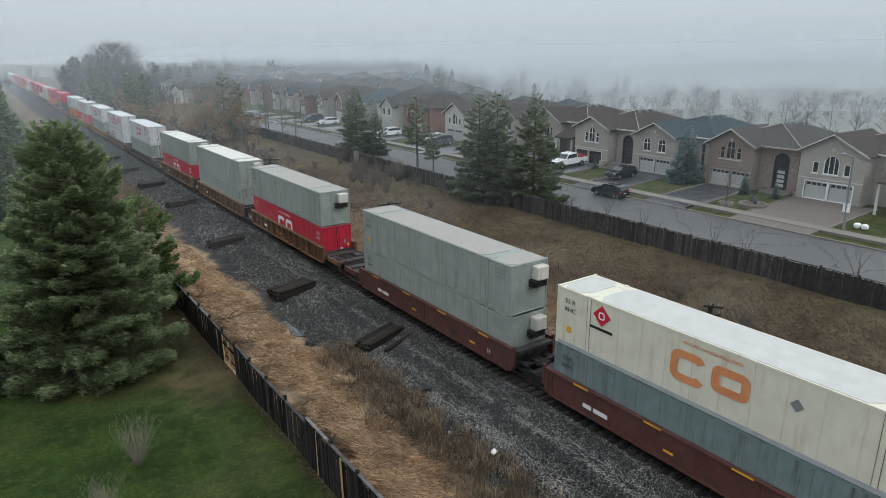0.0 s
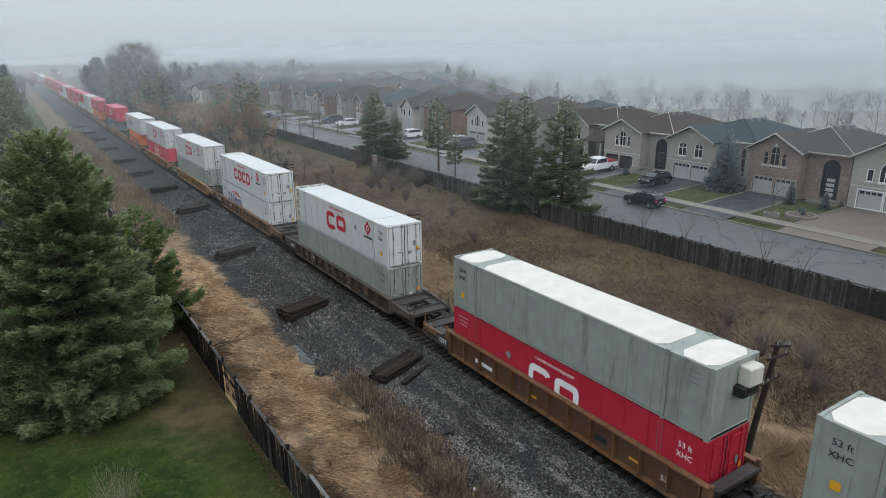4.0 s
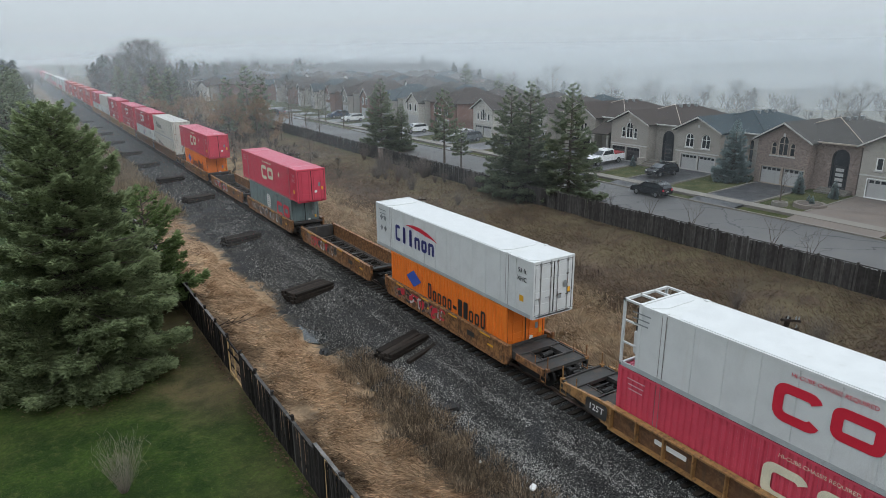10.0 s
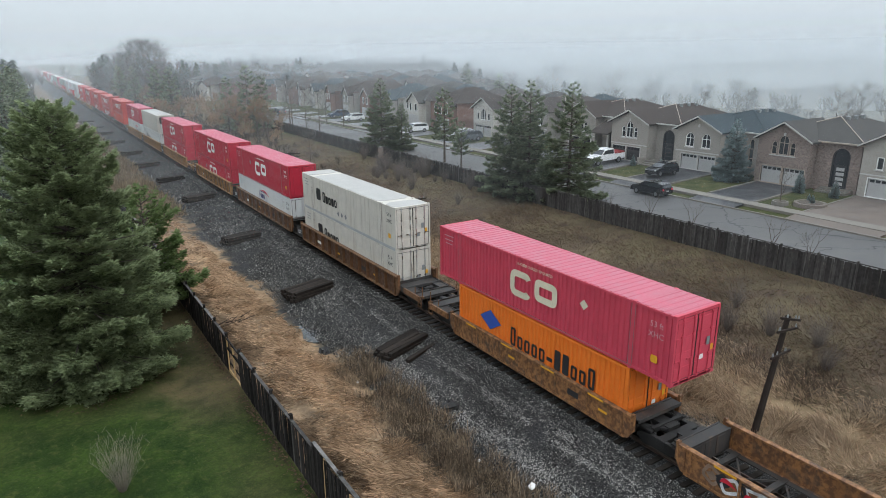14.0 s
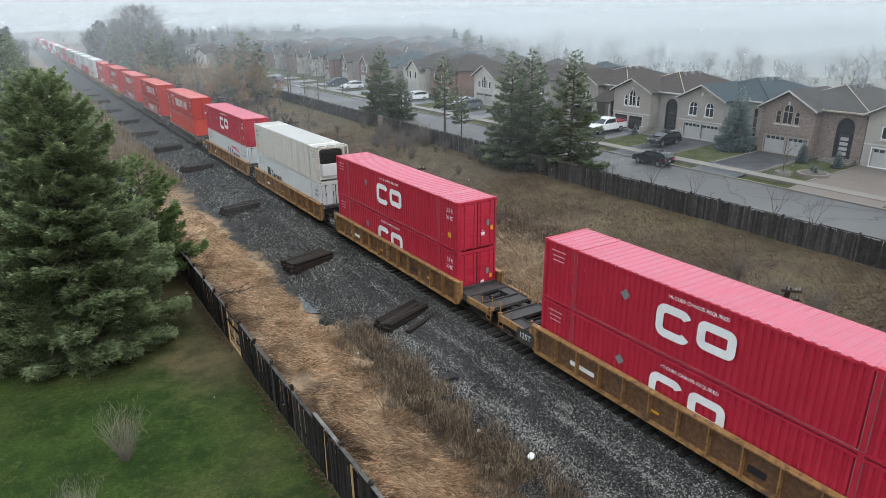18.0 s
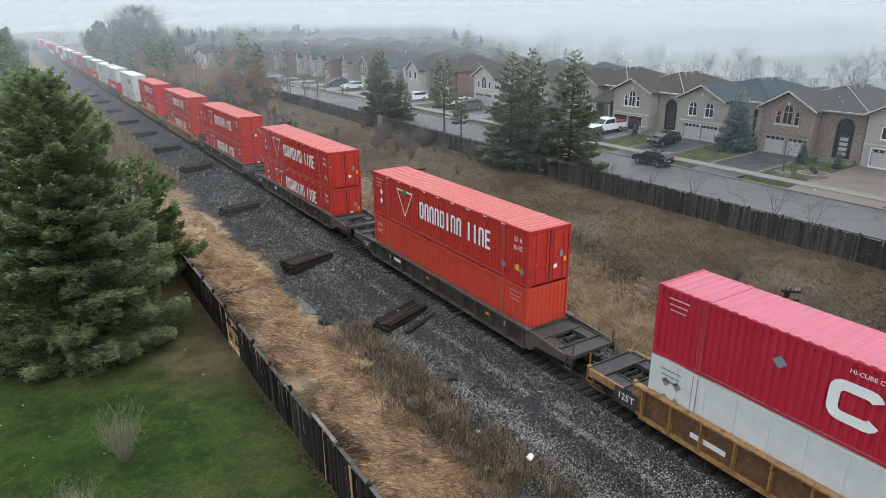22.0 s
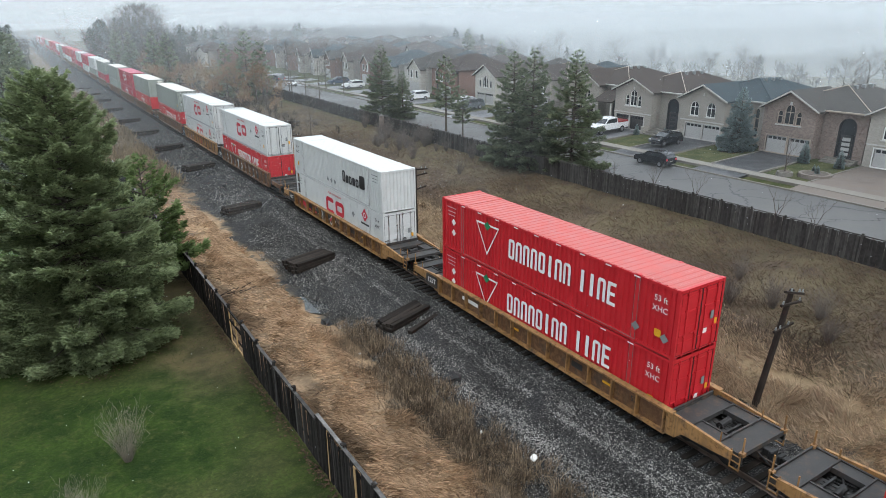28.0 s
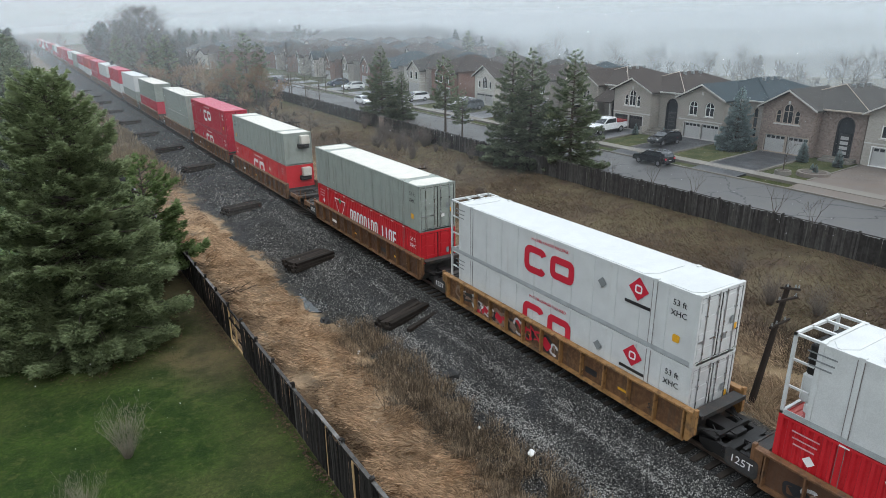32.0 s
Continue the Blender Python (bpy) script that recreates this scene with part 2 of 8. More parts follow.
GRIME = (0.09, 0.075, 0.06)
RUST = (0.13, 0.055, 0.025)
M = {
    "white": mat("white_paint", (0.57, 0.575, 0.56), 0.5, var=0.07, stain=(0.36, 0.33, 0.28), amount=0.17, bump=0.04),
    "cream": mat("cream_paint", (0.66, 0.62, 0.5), 0.5, var=0.08, stain=(0.40, 0.30, 0.18), amount=0.35, bump=0.04),
    "dirtwhite": mat("dirty_white_paint", (0.56, 0.525, 0.46), 0.5, var=0.1, stain=(0.30, 0.25, 0.19), amount=0.42, streak=0.06, bump=0.04),
    "grey": mat("grey_green_paint", (0.27, 0.295, 0.262), 0.55, var=0.14, stain=(0.12, 0.115, 0.095), amount=0.42, bump=0.04),
    "teal": mat("dull_teal_paint", (0.16, 0.205, 0.2), 0.5, var=0.15, stain=(0.05, 0.05, 0.047), amount=0.5, bump=0.04),
    "red": mat("crimson_paint", (0.44, 0.018, 0.042), 0.42, var=0.08, stain=(0.2, 0.02, 0.025), amount=0.08, bump=0.04),
    "pinkred": mat("faded_crimson_paint", (0.56, 0.06, 0.095), 0.5, var=0.1, stain=(0.25, 0.04, 0.05), amount=0.15, bump=0.04),
    "vermilion": mat("vermilion_paint", (0.54, 0.052, 0.027), 0.5, var=0.1, stain=(0.3, 0.05, 0.02), amount=0.2, bump=0.04),
    "orangered": mat("orange_red_paint", (0.45, 0.029, 0.020), 0.45, var=0.08, stain=(0.3, 0.04, 0.02), amount=0.1, bump=0.04),
    "brightred": mat("bright_red_paint", (0.53, 0.017, 0.025), 0.42, var=0.07, stain=(0.28, 0.02, 0.02), amount=0.08, bump=0.04),
    "orange": mat("orange_paint", (0.80, 0.19, 0.02), 0.5, var=0.07, stain=(0.4, 0.1, 0.02), amount=0.12, bump=0.04),
    "yellow": sill_paint("rusty_yellow_paint", (0.34, 0.175, 0.06), 0.6),
    "burntyellow": sill_paint("burnt_yellow_paint", (0.31, 0.14, 0.048), 1.05),
    "brownsill": sill_paint("brown_oxide_paint", (0.18, 0.085, 0.036), 0.6),
    "darksill": sill_paint("sooty_brown_paint", (0.085, 0.067, 0.053), 0.35),
    "maroon": sill_paint("maroon_paint", (0.095, 0.03, 0.024), 0.5),
    # web plates: brake dust and rust, and the flange's shade painted in as darker colour
    "grimy_yellow": sill_paint("shaded_rust_over_yellow_paint", (0.17, 0.085, 0.034), 1.1),
    "grimy_brownsill": sill_paint("shaded_rust_over_brown_paint", (0.105, 0.050, 0.026), 1.0),
    "grimy_darksill": sill_paint("shaded_soot_over_brown_paint", (0.038, 0.031, 0.027), 0.5),
    "deck": mat("sooty_steel", (0.042, 0.039, 0.037), 0.65, 0.15, var=0.4, scale=2.0, bump=0.2, stain=(0.125, 0.075, 0.045), amount=0.42),
    "iron": mat("dark_cast_iron", (0.025, 0.023, 0.022), 0.6, 0.4, var=0.3, bump=0.2),
    "rail": mat("worn_rail_steel", (0.16, 0.12, 0.10), 0.4, 0.8, var=0.25, bump=0.1),
    "tie": mat("old_creosoted_timber", (0.03, 0.024, 0.02), 0.9, spec=0.12, var=0.35, scale=3, fine=60, bump=0.5, each=0.3),
    "board": mat("weathered_fence_board", (0.060, 0.055, 0.051), 0.95, spec=0.08, var=0.35, scale=2.5, fine=45, bump=0.4, stain=(0.24, 0.23, 0.21), amount=0.34, streak=0.05, each=0.28),
    "darkboard": mat("dark_fence_board", (0.026, 0.023, 0.021), 0.95, spec=0.05, stain=(0.16, 0.145, 0.13), amount=0.22, streak=0.04, var=0.4, scale=4.0, fine=45, bump=0.4, each=0.5),
    "capboard": mat("worn_grey_cap_board", (0.12, 0.112, 0.105), 0.95, spec=0.08, var=0.4, scale=3.0, fine=50, bump=0.4, stain=(0.03, 0.028, 0.026), amount=0.3, streak=0.3, each=0.6),
    "rawwood": mat("new_yellow_timber", (0.42, 0.27, 0.12), 0.8, var=0.2, bump=0.3),
    "pole": mat("weathered_pole_timber", (0.032, 0.025, 0.021), 0.9, spec=0.1, var=0.3, fine=50, bump=0.5),
    "drive": mat("damp_asphalt", (0.115, 0.115, 0.12), 0.38, var=0.14, scale=0.25, fine=60, bump=0.25),
    "newasphalt": mat("fresh_wet_asphalt", (0.04, 0.04, 0.043), 0.4, var=0.2, scale=0.6, fine=60, bump=0.25),
    "concrete": mat("damp_concrete", (0.165, 0.148, 0.126), 0.7, var=0.12, scale=0.8, bump=0.15, each=0.08),
    "pavers": mat("interlocking_pavers", (0.135, 0.108, 0.09), 0.65, var=0.2, scale=0.9, fine=16, bump=0.3),
    "roof_brown": mat("brown_shingle", (0.056, 0.046, 0.041), 0.85, spec=0.15, var=0.25, scale=1.2, fine=14, bump=0.5, depth=0.03),
    "roof_grey": mat("grey_shingle", (0.064, 0.061, 0.057), 0.85, spec=0.15, var=0.25, scale=1.2, fine=14, bump=0.5, depth=0.03),
    "roof_teal": mat("blue_grey_shingle", (0.044, 0.058, 0.065), 0.85, spec=0.15, var=0.25, scale=1.2, fine=14, bump=0.5, depth=0.03),
    "trim": mat("cream_trim_paint", (0.50, 0.475, 0.44), 0.55, var=0.06, bump=0.05),
    "tan_trim": mat("tan_trim_paint", (0.38, 0.31, 0.25), 0.55, var=0.06, bump=0.05),
    "garage_grey": mat("pale_grey_door_paint", (0.41, 0.40, 0.385), 0.5, var=0.05, bump=0.04),
    "garage_dark": mat("dark_door_paint", (0.035, 0.03, 0.03), 0.5, var=0.1, bump=0.04),
    "door": mat("dark_door_leaf", (0.022, 0.022, 0.025), 0.4, var=0.1, bump=0.04),
    "black": mat("black_gloss_paint", (0.012, 0.013, 0.016), 0.18, var=0.1, bump=0.0),
    "tyre": mat("tyre_rubber", (0.018, 0.018, 0.018), 0.85, var=0.2, bump=0.1),
    "rim": mat("alloy_rim", (0.35, 0.35, 0.36), 0.35, 0.9, var=0.1, bump=0.02),
    "chrome": mat("bright_steel", (0.55, 0.55, 0.56), 0.3, 0.9, var=0.1, bump=0.02),
    "bark": mat("grey_brown_bark", (0.085, 0.068, 0.055), 0.9, var=0.3, scale=4, fine=30, bump=0.6),
    "twig": mat("bare_twig", (0.13, 0.108, 0.094), 0.9, var=0.25, bump=0.0),
    "grey_twig": mat("grey_bare_twig", (0.11, 0.098, 0.088), 0.9, var=0.25, bump=0.0),
    "tan_twig": mat("tan_willow_twig", (0.25, 0.165, 0.10), 0.9, var=0.25, bump=0.0),
    "marking_white": mat("white_marking", (0.78, 0.77, 0.74), 0.5, var=0.08, bump=0.0),
    "marking_cream": mat("cream_marking", (0.66, 0.6, 0.44), 0.5, var=0.12, bump=0.0),
    "marking_red": mat("red_marking", (0.55, 0.018, 0.04), 0.45, var=0.06, bump=0.0),
    "marking_orange": mat("faded_orange_marking", (0.62, 0.24, 0.10), 0.5, var=0.15, bump=0.0),
    "marking_navy": mat("navy_marking", (0.015, 0.02, 0.13), 0.45, var=0.06, bump=0.0),
    "marking_black": mat("black_marking", (0.02, 0.02, 0.022), 0.5, var=0.1, bump=0.0),
    "marking_pale": mat("dull_grey_rail", (0.36, 0.37, 0.37), 0.5, var=0.15, stain=(0.2, 0.18, 0.16), amount=0.3, streak=1.0, bump=0.0),
    "pale_brown": mat("faded_tan_spray", (0.22, 0.15, 0.11), 0.6, var=0.4, bump=0.0),
    "faint_marking": mat("small_faint_writing", (0.58, 0.33, 0.34), 0.5, var=0.2, bump=0.0),
    "seam": mat("dirty_seam", (0.20, 0.17, 0.16), 0.7, var=0.3, bump=0.0),
    "marking_grey": mat("grey_marking", (0.2, 0.21, 0.21), 0.5, var=0.1, bump=0.0),
    "marking_green": mat("green_marking", (0.02, 0.22, 0.09), 0.5, var=0.1, bump=0.0),
    "marking_yellow": mat("yellow_marking", (0.72, 0.36, 0.02), 0.5, var=0.1, bump=0.0),
    "marking_blue": mat("blue_marking", (0.03, 0.08, 0.36), 0.5, var=0.08, bump=0.0),
    "graffiti": mat("spray_paint", (0.50, 0.50, 0.50), 0.5, var=0.5, scale=2.5, bump=0.0),
}


def glass_material():
    m, nt, lk, bs = nodes_of("window_glass")
    tc = nt.new("ShaderNodeTexCoord")
    lk.new(mixed(nt, lk, noisy(nt, lk, 0.7, 2, tc.outputs["Object"]), (0.012, 0.015, 0.018), (0.05, 0.055, 0.06)), bs.inputs["Base Color"])
    bs.inputs["Roughness"].default_value = 0.06
    bs.inputs["IOR"].default_value = 1.52
    return m


M["glass"] = glass_material()


def brick_material(name, col, mortar, width=0.24, high=0.08, mottle=0.1):
    m, nt, lk, bs = nodes_of(name)
    tc = nt.new("ShaderNodeTexCoord")
    sep = nt.new("ShaderNodeSeparateXYZ")
    lk.new(tc.outputs["Object"], sep.inputs[0])
    com = nt.new("ShaderNodeCombineXYZ")
    lk.new(sums(nt, lk, "ADD", sep.outputs[0], sep.outputs[1]), com.inputs[0])
    lk.new(sep.outputs[2], com.inputs[1])
    br = nt.new("ShaderNodeTexBrick")
    lk.new(com.outputs[0], br.inputs["Vector"])
    br.inputs["Color1"].default_value = (*[c * (1 - mottle) for c in col], 1)
    br.inputs["Color2"].default_value = (*[c * (1 + mottle) for c in col], 1)
    br.inputs["Mortar"].default_value = (*mortar, 1)
    br.inputs["Scale"].default_value = 1.0
    br.inputs["Brick Width"].default_value, br.inputs["Row Height"].default_value, br.inputs["Mortar Size"].default_value = width, high, 0.012
    broad = noisy(nt, lk, 0.5, 4, tc.outputs["Object"])
    c = mixed(nt, lk, span(nt, lk, broad, 0.3, 0.7, 0, 0.35), br.outputs[0], [q * 0.72 for q in col])
    patch = noisy(nt, lk, 5.0, 3, tc.outputs["Object"], 0.7)
    c = mixed(nt, lk, span(nt, lk, patch, 0.5, 0.68, 0, 3.2 * mottle), c, [q * 0.5 for q in col])
    c = mixed(nt, lk, span(nt, lk, patch, 0.46, 0.3, 0, 2.2 * mottle), c, [q * 1.5 for q in col])
    lk.new(c, bs.inputs["Base Color"])
    bs.inputs["Roughness"].default_value = 0.85
    bs.inputs["Specular IOR Level"].default_value = 0.15
    bp = nt.new("ShaderNodeBump")
    bp.inputs["Strength"].default_value, bp.inputs["Distance"].default_value = 0.5, 0.012
    lk.new(br.outputs["Fac"], bp.inputs["Height"])
    bp.invert = True
    lk.new(bp.outputs[0], bs.inputs["Normal"])
    return m


M["brick_grey"] = brick_material("grey_beige_brick", (0.335, 0.302, 0.265), (0.37, 0.345, 0.315))
M["brick_tan"] = brick_material("tan_brick", (0.245, 0.185, 0.157), (0.285, 0.24, 0.21), mottle=0.24)
M["brick_pale"] = brick_material("pale_grey_brick", (0.36, 0.33, 0.29), (0.4, 0.37, 0.33))
M["brick_red"] = brick_material("red_brown_brick", (0.21, 0.11, 0.085), (0.27, 0.22, 0.19), mottle=0.2)
M["siding"] = brick_material("pale_siding", (0.52, 0.49, 0.44), (0.42, 0.4, 0.36), 4.0, 0.14)


def ground_material():
    """Lawn, straw, wet ditch, ballast and a dry bank, lying side by side along the line."""
    m, nt, lk, bs = nodes_of("open_ground")
    geo = nt.new("ShaderNodeNewGeometry")
    sep = nt.new("ShaderNodeSeparateXYZ")
    lk.new(geo.outputs["Position"], sep.inputs[0])
    x, y = sep.outputs[0], sep.outputs[1]
    at = geo.outputs["Position"]
    big, mid, fine, speck = noisy(nt, lk, 0.12, 4, at), noisy(nt, lk, 0.7, 5, at), noisy(nt, lk, 6, 4, at), noisy(nt, lk, 16, 2, at)
    wob = sums(nt, lk, "ADD", x, sums(nt, lk, "ADD", span(nt, lk, big, 0.25, 0.75, -1.2, 1.2), span(nt, lk, mid, 0.25, 0.75, -0.9, 0.9)))
    lawn = mixed(nt, lk, span(nt, lk, mid, 0.35, 0.65), (0.010, 0.026, 0.004), (0.036, 0.064, 0.010))
    tuft = noisy(nt, lk, 2.6, 4, at, 0.7)
    lawn = mixed(nt, lk, span(nt, lk, tuft, 0.5, 0.68, 0, 0.7), lawn, (0.07, 0.078, 0.022))
    lawn = mixed(nt, lk, span(nt, lk, tuft, 0.45, 0.3, 0, 0.6), lawn, (0.012, 0.022, 0.005))
    lawn = mixed(nt, lk, span(nt, lk, big, 0.52, 0.7, 0, 0.5), lawn, (0.085, 0.082, 0.030))
    blade = noisy(nt, lk, 22, 3, at, 0.75)
    lawn = mixed(nt, lk, span(nt, lk, blade, 0.5, 0.72, 0, 0.75), lawn, (0.085, 0.105, 0.03))
    lawn = mixed(nt, lk, span(nt, lk, blade, 0.48, 0.3, 0, 0.8), lawn, (0.008, 0.016, 0.004))
    lawn = mixed(nt, lk, span(nt, lk, fine, 0.35, 0.7, 0, 0.6), lawn, (0.014, 0.026, 0.007))
    soil = mixed(nt, lk, span(nt, lk, mid, 0.3, 0.7), (0.075, 0.052, 0.035), (0.13, 0.085, 0.05))
    straw = mixed(nt, lk, span(nt, lk, mid, 0.3, 0.7), (0.215, 0.142, 0.085), (0.41, 0.28, 0.17))
    straw = mixed(nt, lk, span(nt, lk, big, 0.5, 0.66, 0, 0.55), straw, (0.13, 0.10, 0.075))
    straw = mixed(nt, lk, span(nt, lk, wob, -11.8, -10.2, 0.8, 0), straw, mixed(nt, lk, span(nt, lk, mid, 0.3, 0.7), (0.10, 0.075, 0.052), (0.24, 0.17, 0.11)))
    straw = mixed(nt, lk, span(nt, lk, y, 38, 75, 0, 0.85), straw, mixed(nt, lk, span(nt, lk, mid, 0.3, 0.7), (0.085, 0.07, 0.05), (0.16, 0.13, 0.09)))
    straw = mixed(nt, lk, span(nt, lk, fine, 0.42, 0.72, 0, 0.6), straw, (0.12, 0.078, 0.045))
    mud = mixed(nt, lk, span(nt, lk, mid, 0.3, 0.7), (0.06, 0.05, 0.04), (0.13, 0.105, 0.075))
    stone = mixed(nt, lk, span(nt, lk, speck, 0.40, 0.62), (0.010, 0.010, 0.010), (0.070, 0.067, 0.063))
    stone = mixed(nt, lk, span(nt, lk, speck, 0.62, 0.70, 0, 0.7), stone, (0.36, 0.35, 0.33))
    stone = mixed(nt, lk, span(nt, lk, big, 0.40, 0.62, 0.15, 0.75), stone, mixed(nt, lk, 0.5, stone, (0.025, 0.025, 0.027)))
    dry = mixed(nt, lk, span(nt, lk, mid, 0.3, 0.7), (0.135, 0.096, 0.058), (0.25, 0.178, 0.105))
    bank = mixed(nt, lk, span(nt, lk, mid, 0.32, 0.68), (0.072, 0.050, 0.037), (0.135, 0.095, 0.067))
    bank = mixed(nt, lk, span(nt, lk, tuft, 0.5, 0.66, 0, 0.6), bank, (0.162, 0.118, 0.083))
    bank = mixed(nt, lk, span(nt, lk, tuft, 0.46, 0.3, 0, 0.65), bank, (0.032, 0.025, 0.018))
    bank = mixed(nt, lk, span(nt, lk, fine, 0.40, 0.70, 0, 0.55), bank, (0.06, 0.043, 0.032))
    bank = mixed(nt, lk, span(nt, lk, big, 0.5, 0.7, 0, 0.3), bank, (0.082, 0.078, 0.038))
    bank = mixed(nt, lk, sums(nt, lk, "MULTIPLY", span(nt, lk, wob, 12.0, 18.0, 0, 0.55), span(nt, lk, mid, 0.3, 0.6)), bank, (0.112, 0.100, 0.052))
    bank = mixed(nt, lk, span(nt, lk, big, 0.52, 0.36, 0, 0.55), bank, (0.046, 0.034, 0.026))
    near_tree = sums(nt, lk, "MULTIPLY", span(nt, lk, y, 7.5, 13.0), span(nt, lk, y, 27.0, 33.0, 1, 0))
    c = mixed(nt, lk, sums(nt, lk, "MULTIPLY", span(nt, lk, wob, -17.6, -14.6, 0, 0.6), sums(nt, lk, "MAXIMUM", near_tree, 0.18)), lawn, soil)
    c = mixed(nt, lk, span(nt, lk, x, -13.25, -12.95), c, straw)
    c = mixed(nt, lk, span(nt, lk, wob, -8.3, -7.7), c, mud)
    c = mixed(nt, lk, span(nt, lk, wob, -7.8, -7.0), c, stone)
    c = mixed(nt, lk, span(nt, lk, wob, 2.9, 3.9), c, mud)
    c = mixed(nt, lk, span(nt, lk, wob, 3.8, 4.6), c, dry)
    c = mixed(nt, lk, span(nt, lk, wob, 8.0, 11.0), c, bank)
    yard = mixed(nt, lk, span(nt, lk, mid, 0.35, 0.65), (0.038, 0.047, 0.016), (0.075, 0.075, 0.032))
    c = mixed(nt, lk, span(nt, lk, wob, 20.5, 23.0), c, yard)
    c = mixed(nt, lk, span(nt, lk, x, 64.0, 90.0), c, mixed(nt, lk, span(nt, lk, big, 0.3, 0.7), (0.06, 0.062, 0.035), (0.13, 0.10, 0.06)))
    lk.new(c, bs.inputs["Base Color"])
    bs.inputs["Roughness"].default_value = 0.9
    bs.inputs["Specular IOR Level"].default_value = 0.12
    bp = nt.new("ShaderNodeBump")
    bp.inputs["Strength"].default_value, bp.inputs["Distance"].default_value = 0.7, 0.06
    lk.new(sums(nt, lk, "ADD", fine, speck), bp.inputs["Height"])
    lk.new(bp.outputs[0], bs.inputs["Normal"])
    return m


M["ground"] = ground_material()


def street_material():
    """Wet worn asphalt with dark sealed cracks that wander across it."""
    m, nt, lk, bs = nodes_of("wet_asphalt")
    geo = nt.new("ShaderNodeNewGeometry")
    at = geo.outputs["Position"]
    big, mid, fine = noisy(nt, lk, 0.12, 4, at), noisy(nt, lk, 0.8, 4, at), noisy(nt, lk, 50, 2, at)
    c = mixed(nt, lk, span(nt, lk, big, 0.3, 0.7), (0.082, 0.080, 0.077), (0.122, 0.118, 0.112))
    c = mixed(nt, lk, span(nt, lk, mid, 0.4, 0.7, 0, 0.4), c, (0.085, 0.085, 0.09))
    bend = nt.new("ShaderNodeMix")
    bend.data_type, bend.blend_type = "RGBA", "ADD"
    n = nt.new("ShaderNodeTexNoise")
    n.inputs["Scale"].default_value, n.inputs["Detail"].default_value = 0.45, 5
    lk.new(at, n.inputs["Vector"])
    bend.inputs[0].default_value = 1.0
    lk.new(at, bend.inputs[6])
    sc = nt.new("ShaderNodeVectorMath")
    sc.operation = "SCALE"
    sc.inputs["Scale"].default_value = 2.6
    lk.new(n.outputs["Color"], sc.inputs[0])
    lk.new(sc.outputs[0], bend.inputs[7])
    mp = nt.new("ShaderNodeMapping")
    mp.inputs["Scale"].default_value = (0.13, 0.24, 0.05)
    lk.new(bend.outputs[2], mp.inputs[0])
    vo = nt.new("ShaderNodeTexVoronoi")
    vo.feature = "DISTANCE_TO_EDGE"
    vo.inputs["Scale"].default_value = 1.0
    lk.new(mp.outputs[0], vo.inputs["Vector"])
    c = mixed(nt, lk, span(nt, lk, vo.outputs["Distance"], 0.004, 0.014, 0.9, 0), c, (0.03, 0.03, 0.032))
    lk.new(c, bs.inputs["Base Color"])
    lk.new(span(nt, lk, big, 0.3, 0.7, 0.42, 0.62), bs.inputs["Roughness"])
    bs.inputs["Specular IOR Level"].default_value = 0.2
    bp = nt.new("ShaderNodeBump")
    bp.inputs["Strength"].default_value, bp.inputs["Distance"].default_value = 0.2, 0.01
    lk.new(fine, bp.inputs["Height"])
    lk.new(bp.outputs[0], bs.inputs["Normal"])
    return m


M["asphalt"] = street_material()


# ---- ground, track bed, road ----
PROFILE = [(-400, -0.6), (-60, -0.6), (-20, -0.65), (-13.5, -0.65), (-12, -0.5), (-9, -0.65), (-8, -0.85), (-7.2, -0.8), (-5.5, -0.55), (-3.6, -0.42), (-1.9, -0.24),
           (1.9, -0.24), (3.2, -0.65), (4.4, -0.75), (6, -0.5), (9, -0.15), (13, 0.35), (17, 0.9), (20.0, 1.35), (21.5, 1.5), (24.0, 1.55), (33.6, 1.6),
           (38, 1.85), (44, 2.15), (58, 2.2), (75, 1.0), (120, -5), (220, -9), (320, -7), (480, 3), (700, 7)]


def ground_z(x, y=0.0):
    """Height of the land. The suburb's plateau goes on up the line, east of it the land falls into a valley."""
    z = PROFILE[-1][1]
    for (xa, za), (xb, zb) in zip(PROFILE, PROFILE[1:]):
        if x <= xb:
            z = za + (zb - za) * max(0.0, (x - xa) / (xb - xa))
            break
    if x > 58:
        k = min(1.0, max(0.0, ((y + 17) / (x + 20) - 1.15) / 0.45))
        z += (2.0 - z) * k * k * (3 - 2 * k)
    return z


def stations(a, b, fine_a, fine_b, fine, grow=1.25):
    out = [fine_a + i * fine for i in range(int((fine_b - fine_a) / fine) + 1)]
    step = fine
    while out[-1] < b:
        step *= grow
        out.append(out[-1] + step)
    step = fine
    while out[0] > a:
        step *= grow
        out.insert(0, out[0] - step)
    return out


def build_ground():
    xs, ys = stations(-600, 900, -26, 46, 0.8), stations(-400, 1500, -22, 60, 1.0)
    g = Geo()
    for yv in ys:
        for xv in xs:
            rough = 0.0 if (-2.2 < xv < 2.2 or 23 < xv < 60) else 0.10
            z = ground_z(xv, yv) + rough * noise.noise(Vector((xv * 0.35, yv * 0.35, 0))) + rough * 0.6 * noise.noise(Vector((xv, yv, 3)))
            g.v.append((xv, yv, z))
    n = len(xs)
    for j in range(len(ys) - 1):
        for i in range(n - 1):
            g.f.append((j * n + i, j * n + i + 1, (j + 1) * n + i + 1, (j + 1) * n + i))
    sheet("ground", g, M["ground"], "open ground: lawn, dry grass verge, ballast and brown grassy bank", "ground", smooth=True)


build_ground()

